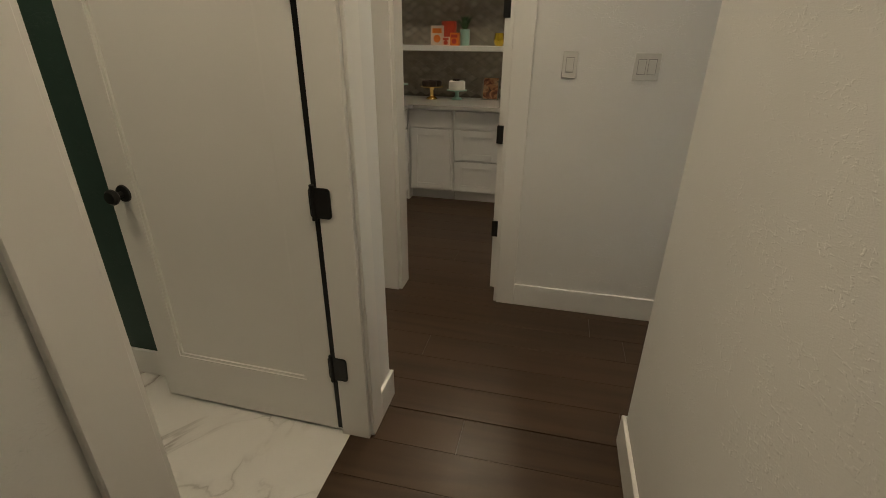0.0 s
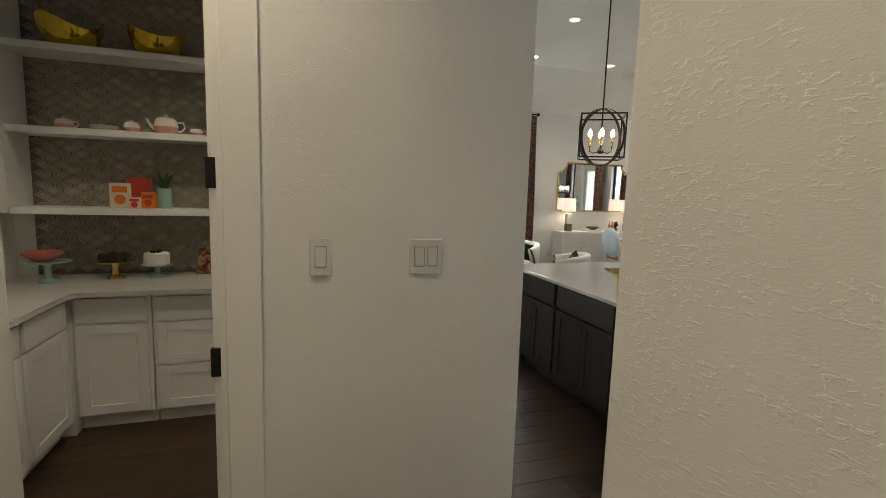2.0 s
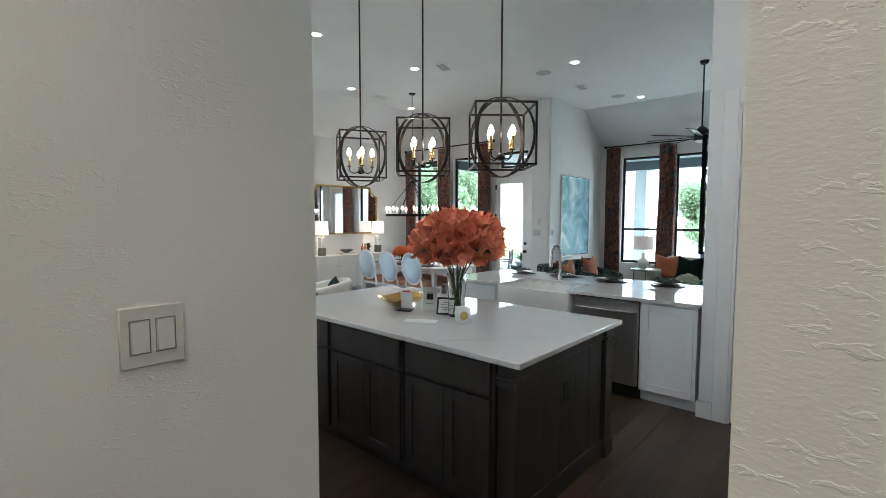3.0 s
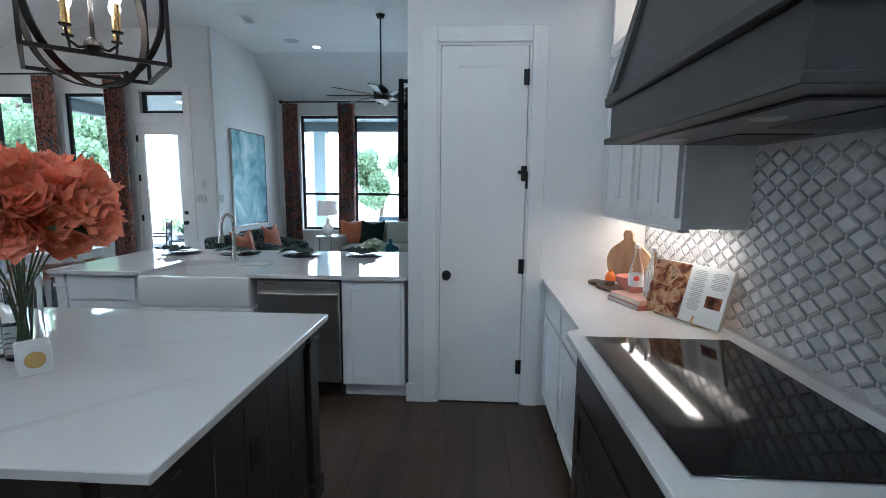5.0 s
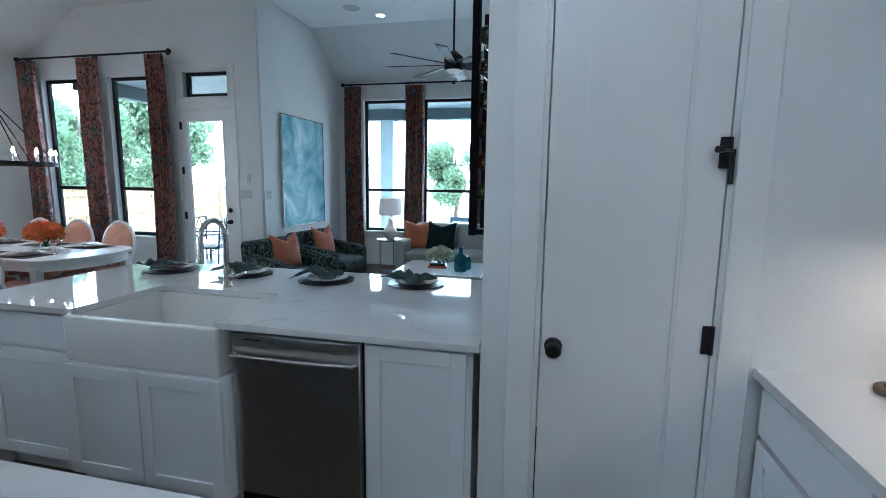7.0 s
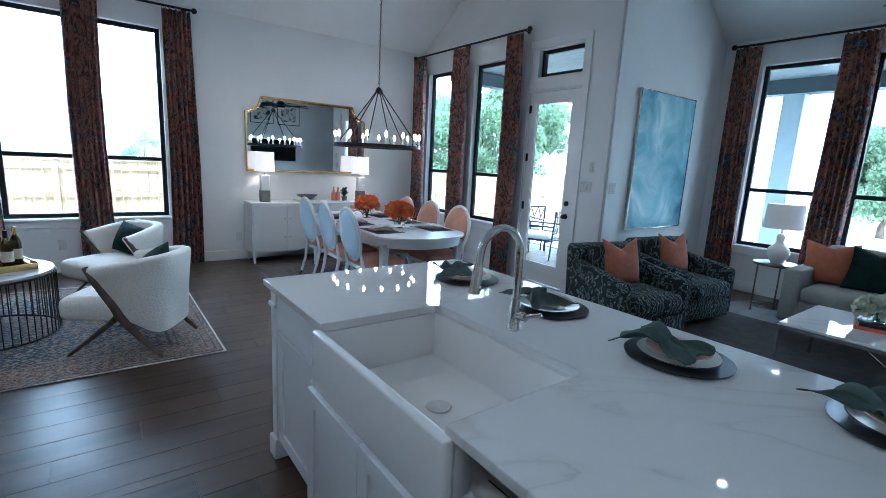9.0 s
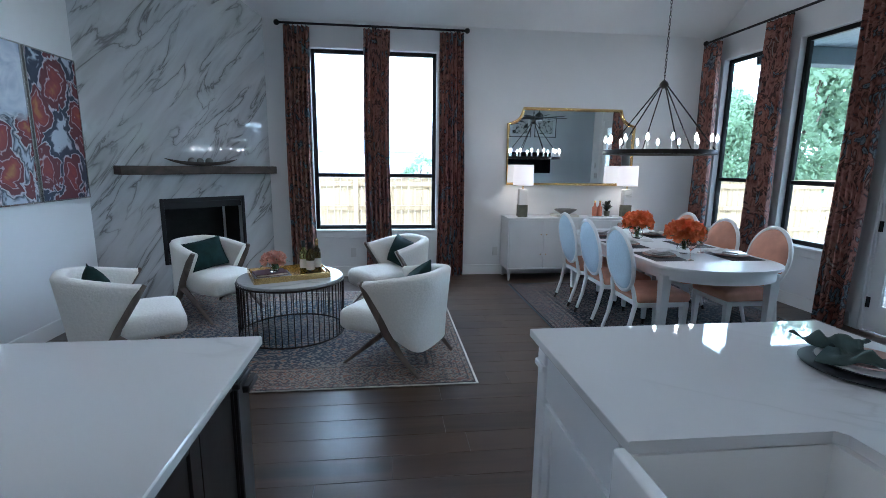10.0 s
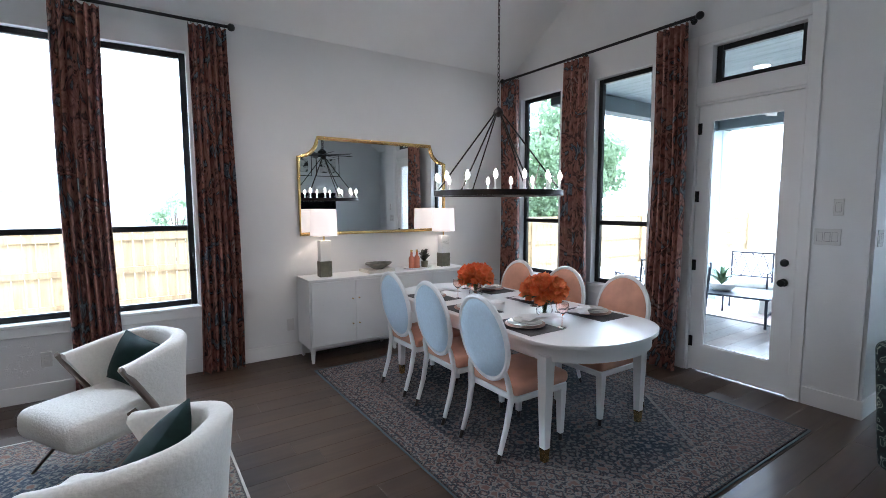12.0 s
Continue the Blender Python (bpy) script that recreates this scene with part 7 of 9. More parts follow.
# round board with a handle, leaning in the corner
bm = bm_new()
pts = [(0.15 * math.sin(radians(22 + 316 * k / 43)), 0.15 + 0.15 * math.cos(radians(22 + 316 * k / 43))) for k in range(44)]
pts += [(-0.026, 0.315), (-0.032, 0.35), (-0.02, 0.375), (0.02, 0.375), (0.032, 0.35), (0.026, 0.315)]
prism(bm, pts, 0, 0.018, 0.003, 2)
bmesh.ops.transform(bm, matrix=Matrix.Rotation(radians(90), 4, "X"), verts=bm.verts)
cb = tagged(part("cutting_board", bm, CB), "round acacia cutting board leaning against the tiles", "board")
cb.matrix_basis = pose(4.15, 1.0, IZ, 0, 0, 225) @ pose(0, 0, 0, 10, 0, 0)
bm = bm_new()
outl2 = [(-0.30, -0.07), (0.14, -0.085), (0.17, -0.05)] + [(0.25 + 0.062 * math.cos(radians(a)), 0.062 * math.sin(radians(a))) for a in range(-140, 141, 20)] + [(0.17, 0.05), (0.14, 0.085), (-0.30, 0.07)]
prism(bm, outl2, 0, 0.02, 0.004, 2)
pb = tagged(part("paddle_board", bm, CBD), "dark walnut paddle board lying on the counter", "board")
pb.matrix_basis = pose(4.00, 1.105, IZ, 0, 0, 18)
bm = bm_new()
lathe(bm, [(0.034, 0.0206), (0.040, 0.0206)], 24, (0.25, 0, 0))
o = part("handle_ring", bm, material("board_hole", (0.03, 0.02, 0.015), 0.8), pb)
PINKC = material("coral_pink_ceramic", (0.70, 0.235, 0.175), 0.2, vary=0.05, scale=12)
for zz, rr2 in ((0.02, 0.088), (0.034, 0.088)):
    bm = bm_new()
    lathe(bm, [(0, 0.0), (0.038, 0.0), (0.042, 0.012), (0.068, 0.036), (rr2, 0.078), (rr2 - 0.005, 0.078), (0.064, 0.04), (0.03, 0.016), (0, 0.014)], 32)
    o = tagged(part("pink_bowl", bm, PINKC), "coral pink ceramic bowl nested on a wooden board", "bowl", "nested bowls")
    o.location = (3.93, 1.075, IZ + zz + 0.0005)
ov = thing("bud_vase", "small orange glazed vase with a brown foot", "vase", (4.12, 1.14, IZ + 0.0205))
bm = bm_new()
lathe(bm, [(0.031, 0.03), (0.031, 0.055), (0.022, 0.075), (0.012, 0.082), (0.012, 0.095), (0.008, 0.095), (0.008, 0.08)], 22)
part("glazed_top", bm, material("orange_glaze", (0.72, 0.18, 0.035), 0.15, vary=0.1, scale=20), ov)
bm = bm_new()
lathe(bm, [(0, 0), (0.03, 0), (0.0312, 0.03), (0, 0.03)], 22)
part("foot", bm, CBD, ov)
TERRA = material("terracotta_book_cover", (0.36, 0.10, 0.065), 0.5, vary=0.1, scale=20)
BLUSH = material("blush_book_cover", (0.62, 0.36, 0.27), 0.5, vary=0.08, scale=20)
book("terracotta cookbook lying on the counter", (3.86, 0.99, IZ), 17 + 180, 0.27, 0.0 + 0.2, 0.026, TERRA)
bpy.data.objects["book"].name = "book"
bk = [o for o in bpy.data.objects if o.name.startswith("book") and o.get("label", "").startswith("terracotta cookbook")][0]
bk.matrix_basis = pose(3.62, 0.97, IZ, 0, 0, 17)
b2 = book("blush pink cookbook on top of another book", (3.63, 0.975, IZ + 0.0265), 19, 0.25, 0.19, 0.024, BLUSH)
for k, (bx2, by2) in enumerate(((3.79, 1.10), (3.66, 1.06))):
    ob = thing("sparkling_bottle", "clear glass bottle with a white and red label", "bottle", (bx2, by2, IZ + 0.051), 35)
    bm = bm_new()
    lathe(bm, [(0, 0), (0.036, 0), (0.040, 0.006), (0.040, 0.125), (0.033, 0.155), (0.018, 0.20), (0.014, 0.225), (0.014, 0.262), (0, 0.262)], 24)
    part("glass_body", bm, VASE_GLASS, ob)
    bm = bm_new()
    lathe(bm, [(0.0405, 0.035), (0.0405, 0.105)], 24)
    part("paper_label", bm, CARD, ob, "white paper label")
    bm = bm_new()
    lathe(bm, [(0, 0), (0.017, 0), (0.017, 0.001), (0, 0.001)], 16)
    for ang in (100, 220, 340):
        bm2 = bm_new()
        lathe(bm2, [(0, 0), (0.015, 0), (0, 0.0015)], 14)
        bmesh.ops.transform(bm2, matrix=Matrix.Rotation(radians(ang), 4, "Z") @ Matrix.Translation((0, -0.0412, 0.082)) @ Matrix.Rotation(radians(90), 4, "X"), verts=bm2.verts)
        part("red_emblem", bm2, REDINK, ob, "round red emblem")
    bm.free()
    bm = bm_new()
    lathe(bm, [(0.0155, 0.245), (0.0155, 0.268), (0, 0.269)], 16)
    part("cap", bm, STEEL, ob, "silver cap")
# open cookbook on a stand
cs = thing("open_cookbook", "open cookbook with a food photograph on a brass stand", "book", (3.40, 1.035, IZ), 180 + 12)
cs.matrix_basis = pose(3.40, 1.035, IZ + 0.012, 0, 0, 180 + 24) @ pose(0, 0, 0, -17, 0, 0)


def food_photo():
    m = material("food_photo", (0.3, 0.15, 0.07), 0.12)
    n, l, b = nodes_of(m)
    v = mapped(n, l, (1, 1, 1), "Object")
    w = n.new("ShaderNodeTexNoise")
    w.inputs["Scale"].default_value, w.inputs["Detail"].default_value, w.inputs["Distortion"].default_value = 16, 4, 1.0
    l.new(v, w.inputs["Vector"])
    r = ramp_node(n, [(0.30, (0.02, 0.012, 0.01)), (0.42, (0.16, 0.05, 0.025)), (0.52, (0.42, 0.20, 0.10)), (0.60, (0.55, 0.36, 0.22)), (0.70, (0.10, 0.06, 0.03))])
    l.new(w.outputs["Fac"], r.inputs["Fac"])
    l.new(r.outputs["Color"], b.inputs["Base Color"])
    return m


FOOD = food_photo()
one("left_page_block", PAGE, cs, (-0.215, -0.002, 0.0, 0.016, 0.0, 0.27), bevel=0.002)
one("right_page_block", PAGE, cs, (0.002, 0.215, 0.0, 0.020, 0.0, 0.27), bevel=0.002)
one("photo_page", FOOD, cs, (-0.212, -0.003, -0.0015, -0.0002, 0.004, 0.266))
one("text_page", CARD, cs, (0.003, 0.212, -0.0015, -0.0002, 0.004, 0.266))
printed(cs, 0.02, 0.095, 0.06, 0.25, 22, PALE_INK, -0.0016, 0.9)
printed(cs, 0.115, 0.20, 0.17, 0.25, 10, PALE_INK, -0.0016, 0.9)
one("small_photo", FOOD, cs, (0.115, 0.195, -0.0023, -0.0016, 0.085, 0.14))
one("stand_back", BRASS, cs, (-0.16, 0.16, 0.021, 0.026, -0.004, 0.2), bevel=0.001)
for xx in (-0.11, 0.11):
    bm = bm_new()
    tube(bm, [(xx, 0.03, -0.006), (xx, -0.03, -0.006), (xx, -0.045, 0.006), (xx, -0.04, 0.035)], 0.004, 8)
    part("prong", bm, BRASS, cs, "brass stand prong")

# ---- pantry ----
PX0, PY1 = -1.72, 5.02
one("wall_pantry_side", WALL, None, (-1.95, PX0, HY + T, PY1, 0, 3.0))
tagged(bpy.data.objects["wall_pantry_side"], "white painted pantry wall", "wall", kind="structure")
wall("wall_pantry_panel", "x", -1.595, PX0, 4.70, PY1, 1.372, 3.0, mat=CAB_WHITE, label="white panel closing the shelves' end")
mosaic("backsplash_pantry", "beige marble rhombus mosaic behind the pantry shelves", -1.595, XW - T - 0.002, 0.92, 2.94, PY1 - 0.001, -1, PTILE, tile_glaze("beige_marble_strip", (0.38, 0.35, 0.29), (0.47, 0.43, 0.37)))
pc = "pantry cabinets"
for x0, w, spec in ((-1.185, 0.43, "door"), (-0.75, 0.45, "drawers"), (-0.295, 1.085, "door")):
    if spec == "door":
        fr = [("drawer_front", 0.02, w - 0.024, 0.715, 0.868, False), ("door", 0.02, w - 0.024, 0.115, 0.70, True)]
    else:
        fr = [("drawer_front", 0.02, w - 0.024, 0.715, 0.868, False), ("drawer_front", 0.02, w - 0.024, 0.42, 0.70, True), ("drawer_front", 0.02, w - 0.024, 0.115, 0.405, True)]
    cabinet("pantry_cabinet", "white shaker pantry cabinet with drawer fronts" if spec != "door" else "white shaker pantry cabinet with a drawer over a door", (x0, 4.415, 0), 0, w - 0.004, 0.59, H, fr, CAB_WHITE, pc)
for y0, w in ((3.86, 0.50), (3.335, 0.52), (2.80, 0.53)):
    cabinet("pantry_cabinet", "white shaker pantry cabinet with a drawer over a door", (-1.205, y0, 0), 90, w - 0.004, 0.50, H, [
        ("drawer_front", 0.02, w - 0.024, 0.715, 0.868, False), ("door", 0.02, w - 0.024, 0.115, 0.70, True)], CAB_WHITE, pc)
one("corner_filler", CAB_WHITE, None, (-1.7, -1.19, 4.38, 5.0, 0.0, H))
tagged(bpy.data.objects["corner_filler"], "white corner cabinet box in the pantry", "cabinet")
bm = bm_new()
prism(bm, [(PX0 + 0.002, 2.76), (-1.165, 2.76), (-1.165, 4.31), (-1.13, 4.36), (XW - T - 0.004, 4.36), (XW - T - 0.004, PY1 - 0.012), (PX0 + 0.002, PY1 - 0.012)], 0.886, 0.917, 0.004, 2)
tagged(part("pantry_countertop", bm, QUARTZ, smooth=20), "white quartz pantry countertop", "countertop")
for z in (1.41, 1.925, 2.44):
    o = one("pantry_shelf", CAB_WHITE, None, (-1.594, XW - T - 0.003, 4.715, PY1 - 0.011, z - 0.045, z), bevel=0.003)
    tagged(o, "thick white floating pantry shelf", "shelf", "pantry shelves")
GOLDB = material("gold_bowl", (0.72, 0.50, 0.06), 0.12, metal=0.9, vary=0.1, scale=15)
for k, x in enumerate((-1.26, -0.76)):
    bm = bm_new()
    lathe(bm, [(0, 0), (0.085, 0), (0.14, 0.035), (0.172, 0.10), (0.178, 0.145), (0.17, 0.143), (0.13, 0.045), (0, 0.012)], 36)
    for v in bm.verts:
        v.co.z *= 1 + 0.25 * math.sin(2 * math.atan2(v.co.y, v.co.x) + k) * (v.co.z / 0.13)
    o = tagged(part("gold_bowl", bm, GOLDB), "polished gold bowl on the top pantry shelf", "bowl", "gold bowls")
    o.location = (x, 4.86, 2.441)
TEA = material("pink_dipped_ceramic", (0.80, 0.76, 0.70), 0.2, vary=0.03)
TEAP = material("pink_ceramic", (0.72, 0.36, 0.30), 0.25, vary=0.04)


def tea_thing(name, label, x, r, h, spout=False, lid=False, handle=True, z=1.926):
    ob = thing(name, label, "tableware", (x, 4.86, z), 0, "tea set")
    bm = bm_new()
    lathe(bm, [(0, 0), (r * 0.6, 0), (r * 0.9, h * 0.2), (r, h * 0.5)], 24)
    part("lower_body", bm, TEAP, ob, "pink glazed lower half")
    bm = bm_new()
    lathe(bm, [(r, h * 0.5), (r * 0.92, h * 0.8), (r * 0.8, h), (r * 0.76, h), (r * 0.86, h * 0.8), (r * 0.9, h * 0.5)], 24)
    part("upper_body", bm, TEA, ob, "white glazed upper half")
    if lid:
        bm = bm_new()
        lathe(bm, [(r * 0.82, h), (r * 0.6, h * 1.12), (r * 0.12, h * 1.2), (r * 0.16, h * 1.3), (0, h * 1.36)], 20)
        part("lid", bm, TEA, ob)
    if handle:
        bm = bm_new()
        tube(bm, [(r * 0.9, 0, h * 0.82), (r * 1.4, 0, h * 0.85), (r * 1.5, 0, h * 0.5), (r * 1.2, 0, h * 0.25), (r * 0.92, 0, h * 0.25)], r * 0.085, 8)
        part("handle", bm, TEA, ob)
    if spout:
        bm = bm_new()
        tube(bm, [(-r * 0.85, 0, h * 0.35), (-r * 1.25, 0, h * 0.6), (-r * 1.5, 0, h * 1.0)], [r * 0.2, r * 0.15, r * 0.1], 10)
        part("spout", bm, TEA, ob)
    return ob


tea_thing("sugar_bowl", "pink and white lidded sugar bowl with a handle", -1.33, 0.055, 0.06, False, True)
tea_thing("tea_caddy", "round pink and white lidded jar", -0.94, 0.05, 0.065, False, True, False)
tea_thing("teapot", "pink and white ceramic teapot", -0.73, 0.078, 0.105, True, True)
tea_thing("tea_cup", "pink and white tea cup", -0.54, 0.045, 0.05)
tea_thing("tea_cup", "pink and white tea cup", -0.42, 0.045, 0.05)
for k in range(3):
    bm = bm_new()
    lathe(bm, plate_profile(0.085), 28)
    o = tagged(part("saucer", bm, TEA), "white saucer in a small stack", "plate", "tea set")
    o.location = (-1.10, 4.86, 1.926 + 0.010 * k)
REDBOX = material("red_carton", (0.50, 0.06, 0.03), 0.4, vary=0.1)
ORBOX = material("orange_carton", (0.72, 0.20, 0.03), 0.4, vary=0.1)


def carton(label, x, y, w, d, h, mat, turn=0, band=None):
    ob = thing("food_carton", label, "box", (x, y, 1.411), turn, "cartons on the shelf")
    one("carton", mat, ob, (-w / 2, w / 2, -d / 2, d / 2, 0, h), bevel=0.002)
    if band:
        one("band", band, ob, (-w * 0.36, w * 0.36, -d / 2 - 0.001, -d / 2, h * 0.62, h * 0.86))
        bm = bm_new()
        lathe(bm, [(0, 0), (w * 0.28, 0), (0, 0.001)], 20)
        bmesh.ops.transform(bm, matrix=Matrix.Translation((0, -d / 2 - 0.0002, h * 0.34)) @ Matrix.Rotation(radians(90), 4, "X"), verts=bm.verts)
        part("motif", bm, band, ob)
    return ob


carton("cream food carton with an orange motif on the pantry shelf", -1.01, 4.80, 0.12, 0.05, 0.17, material("cream_carton", (0.74, 0.62, 0.52), 0.5), 6, ORBOX)
carton("red food carton behind smaller boxes", -0.92, 4.90, 0.13, 0.06, 0.21, REDBOX, -8, None)
carton("small cream carton between taller boxes", -0.92, 4.78, 0.075, 0.04, 0.075, material("pale_carton", (0.78, 0.55, 0.42), 0.5), 0, REDBOX)
carton("orange food carton on the pantry shelf", -0.84, 4.81, 0.085, 0.06, 0.11, ORBOX, -6, REDBOX)
MINT = material("mint_ceramic", (0.30, 0.50, 0.43), 0.3, vary=0.05)
mv = thing("leaf_vase", "mint green vase with dark fleshy leaves", "plant", (-0.755, 4.85, 1.411))
bm = bm_new()
lathe(bm, [(0, 0), (0.042, 0), (0.045, 0.01), (0.045, 0.14), (0.04, 0.14), (0.04, 0.02), (0, 0.02)], 24)
part("vase", bm, MINT, mv)
rr = random.Random(12)
for k in range(9):
    o = new("leaf", leaf_mesh(0.022, 0.16, LEAF))
    o.parent = mv
    o.matrix_basis = pose(0, 0, 0.11, rr.uniform(38, 78), 0, k * 137.5)
tea_thing("brass_pitcher", "small gold pitcher on the pantry shelf", -0.43, 0.05, 0.11, False, False, True, 1.411)
bp_ob = [o for o in bpy.data.objects if o.name.startswith("brass_pitcher")][0]
for c in bp_ob.children:
    c.data.materials.clear()
    c.data.materials.append(GOLDB)
    c["label"] = "gold finish"


def cake_stand(x, y, h, r, mat, label):
    ob = thing("cake_stand", label, "cake stand", (x, y, 0.9175))
    bm = bm_new()
    lathe(bm, [(0, 0), (0.055, 0), (0.05, 0.012), (0.022, 0.03), (0.018, h * 0.7), (0.03, h - 0.008), (r, h - 0.004), (r, h + 0.004), (0, h + 0.002)], 30)
    part("stand", bm, mat, ob)
    return ob


cake_stand(-1.07, 4.82, 0.12, 0.115, BRASS, "brass cake stand with a white plate")
CHOC = material("chocolate", (0.025, 0.012, 0.010), 0.5, vary=0.3, scale=60, bump=0.5, bump_scale=120)
ICING = material("white_icing", (0.80, 0.77, 0.72), 0.5, vary=0.04, scale=30, bump=0.2, bump_scale=60)
for k in range(6):
    bm = bm_new()
    lathe(bm, [(0, 0), (0.028, 0), (0.036, 0.03), (0.028, 0.05), (0, 0.056)], 14)
    o = tagged(part("chocolate_cake", bm, CHOC), "small dark chocolate cake on a stand", "cake", "chocolate cakes")
    o.location = (-1.07 + 0.068 * math.cos(k * 1.047), 4.82 + 0.068 * math.sin(k * 1.047), 0.9175 + 0.1245)
cake_stand(-0.82, 4.84, 0.09, 0.10, MINT, "pale green cake stand")
ck = thing("white_cake", "white iced cake with dark berries on a stand", "cake", (-0.82, 4.84, 0.9175 + 0.0945))
bm = bm_new()
lathe(bm, [(0, 0), (0.08, 0), (0.082, 0.01), (0.08, 0.075), (0.07, 0.082), (0, 0.084)], 28)
part("icing", bm, ICING, ck)
for k in range(7):
    bm = bm_new()
    bmesh.ops.create_icosphere(bm, subdivisions=2, radius=0.012, matrix=Matrix.Translation((0.03 * math.cos(k * 0.9) * (k > 0), 0.03 * math.sin(k * 0.9) * (k > 0), 0.09)))
    part("berry", bm, CHOC, ck, "dark berry")
cake_stand(-1.42, 4.72, 0.14, 0.13, MINT, "tall pale green cake stand")
bm = bm_new()
lathe(bm, [(0, 0), (0.05, 0), (0.105, 0.045), (0.11, 0.06), (0.1, 0.055), (0, 0.01)], 28)
o = tagged(part("pink_dish", bm, PINKC), "pink ceramic dish on a cake stand", "bowl")
o.location = (-1.44, 4.72, 0.9175 + 0.1445)
ph = thing("picture_card", "small framed food picture on the pantry counter", "picture", (-0.50, 4.92, 0.9175), -8)
ph.matrix_basis = pose(-0.50, 4.90, 0.9175, 0, 0, -8) @ pose(0, 0, 0, -12, 0, 0)
one("frame", SILVER, ph, (-0.085, 0.085, 0, 0.012, 0, 0.22), bevel=0.002)
one("print", FOOD, ph, (-0.073, 0.073, -0.0012, -0.0002, 0.012, 0.208))

# ---- art ----


def floral_paint(name, ground, tones, scale, dist=2.0, rough=0.6):
    m = material(name, ground, rough)
    n, l, b = nodes_of(m)
    v = mapped(n, l, (1, 1, 1))
    w = n.new("ShaderNodeTexNoise")
    w.inputs["Scale"].default_value, w.inputs["Detail"].default_value, w.inputs["Distortion"].default_value, w.inputs["Roughness"].default_value = scale, 5, dist, 0.55
    l.new(v, w.inputs["Vector"])
    r = ramp_node(n, tones)
    l.new(w.outputs["Fac"], r.inputs["Fac"])
    l.new(r.outputs["Color"], b.inputs["Base Color"])
    bp = n.new("ShaderNodeBump")
    bp.inputs["Strength"].default_value, bp.inputs["Distance"].default_value = 0.4, 0.004
    l.new(w.outputs["Fac"], bp.inputs["Height"])
    l.new(bp.outputs["Normal"], b.inputs["Normal"])
    return m


def bloom_paint(name, tones, sky_above=None):
    """Loose painted blooms: warped cells shaded from a warm heart to a ragged pale rim."""
    m = material(name, tones[1][1], 0.55)
    n, l, b = nodes_of(m)
    v = mapped(n, l, (1, 1, 0.85))
    w = n.new("ShaderNodeTexNoise")
    w.inputs["Scale"].default_value, w.inputs["Detail"].default_value, w.inputs["Distortion"].default_value = 4.5, 3, 1.6
    l.new(v, w.inputs["Vector"])
    warp = n.new("ShaderNodeVectorMath")
    warp.operation = "MULTIPLY_ADD"
    l.new(w.outputs["Color"], warp.inputs[0])
    warp.inputs[1].default_value = (0.26, 0.26, 0.26)
    l.new(v, warp.inputs[2])
    vo = n.new("ShaderNodeTexVoronoi")
    vo.inputs["Scale"].default_value = 3.3
    l.new(warp.outputs[0], vo.inputs["Vector"])
    r = ramp_node(n, tones)
    l.new(vo.outputs["Distance"], r.inputs["Fac"])
    paint = r.outputs["Color"]
    if sky_above:
        # brushed pale blue sky over the blooms
        up = n.new("ShaderNodeSeparateXYZ")
        l.new(warp.outputs[0], up.inputs[0])
        lift = n.new("ShaderNodeMapRange")
        lift.inputs["From Min"].default_value, lift.inputs["From Max"].default_value = sky_above * 0.85 + 0.10, sky_above * 0.85 + 0.17
        l.new(up.outputs["Z"], lift.inputs["Value"])
        tone = ramp_node(n, [(0.35, (0.36, 0.42, 0.52)), (0.65, (0.62, 0.65, 0.70))])
        l.new(w.outputs["Fac"], tone.inputs["Fac"])
        over = n.new("ShaderNodeMix")
        over.data_type = "RGBA"
        l.new(lift.outputs["Result"], over.inputs["Factor"])
        l.new(paint, over.inputs["A"])
        l.new(tone.outputs["Color"], over.inputs["B"])
        paint = over.outputs["Result"]
    l.new(paint, b.inputs["Base Color"])
    bp = n.new("ShaderNodeBump")
    bp.inputs["Strength"].default_value, bp.inputs["Distance"].default_value = 0.4, 0.004
    l.new(w.outputs["Fac"], bp.inputs["Height"])
    l.new(bp.outputs["Normal"], b.inputs["Normal"])
    return m


ART_RED = bloom_paint("abstract_red_flowers", [(0.08, (0.38, 0.15, 0.035)), (0.20, (0.26, 0.045, 0.028)), (0.31, (0.19, 0.022, 0.024)), (0.335, (0.52, 0.40, 0.41)), (0.36, (0.13, 0.014, 0.02)), (0.49, (0.11, 0.014, 0.022)), (0.515, (0.55, 0.50, 0.53)), (0.535, (0.40, 0.40, 0.46)), (0.555, (0.018, 0.026, 0.05)), (0.68, (0.03, 0.04, 0.075)), (0.74, (0.5, 0.55, 0.62))])
ART_PALE = bloom_paint("abstract_red_flowers_on_pale_sky", [(0.08, (0.40, 0.17, 0.04)), (0.20, (0.28, 0.045, 0.03)), (0.31, (0.20, 0.024, 0.026)), (0.335, (0.52, 0.40, 0.41)), (0.36, (0.14, 0.016, 0.022)), (0.46, (0.12, 0.016, 0.024)), (0.49, (0.62, 0.60, 0.63)), (0.56, (0.02, 0.028, 0.05)), (0.64, (0.46, 0.50, 0.58))], 1.86)
ART_SEA = floral_paint("pale_blue_seascape", (0.3, 0.5, 0.58), [(0.32, (0.05, 0.20, 0.28)), (0.45, (0.13, 0.35, 0.45)), (0.58, (0.27, 0.50, 0.58)), (0.70, (0.58, 0.72, 0.74))], 2.2, 0.9, 0.35)
ART_INK = floral_paint("black_and_white_print", (0.6, 0.6, 0.6), [(0.40, (0.02, 0.02, 0.02)), (0.46, (0.5, 0.5, 0.48)), (0.56, (0.68, 0.67, 0.64))], 5.0, 1.5)


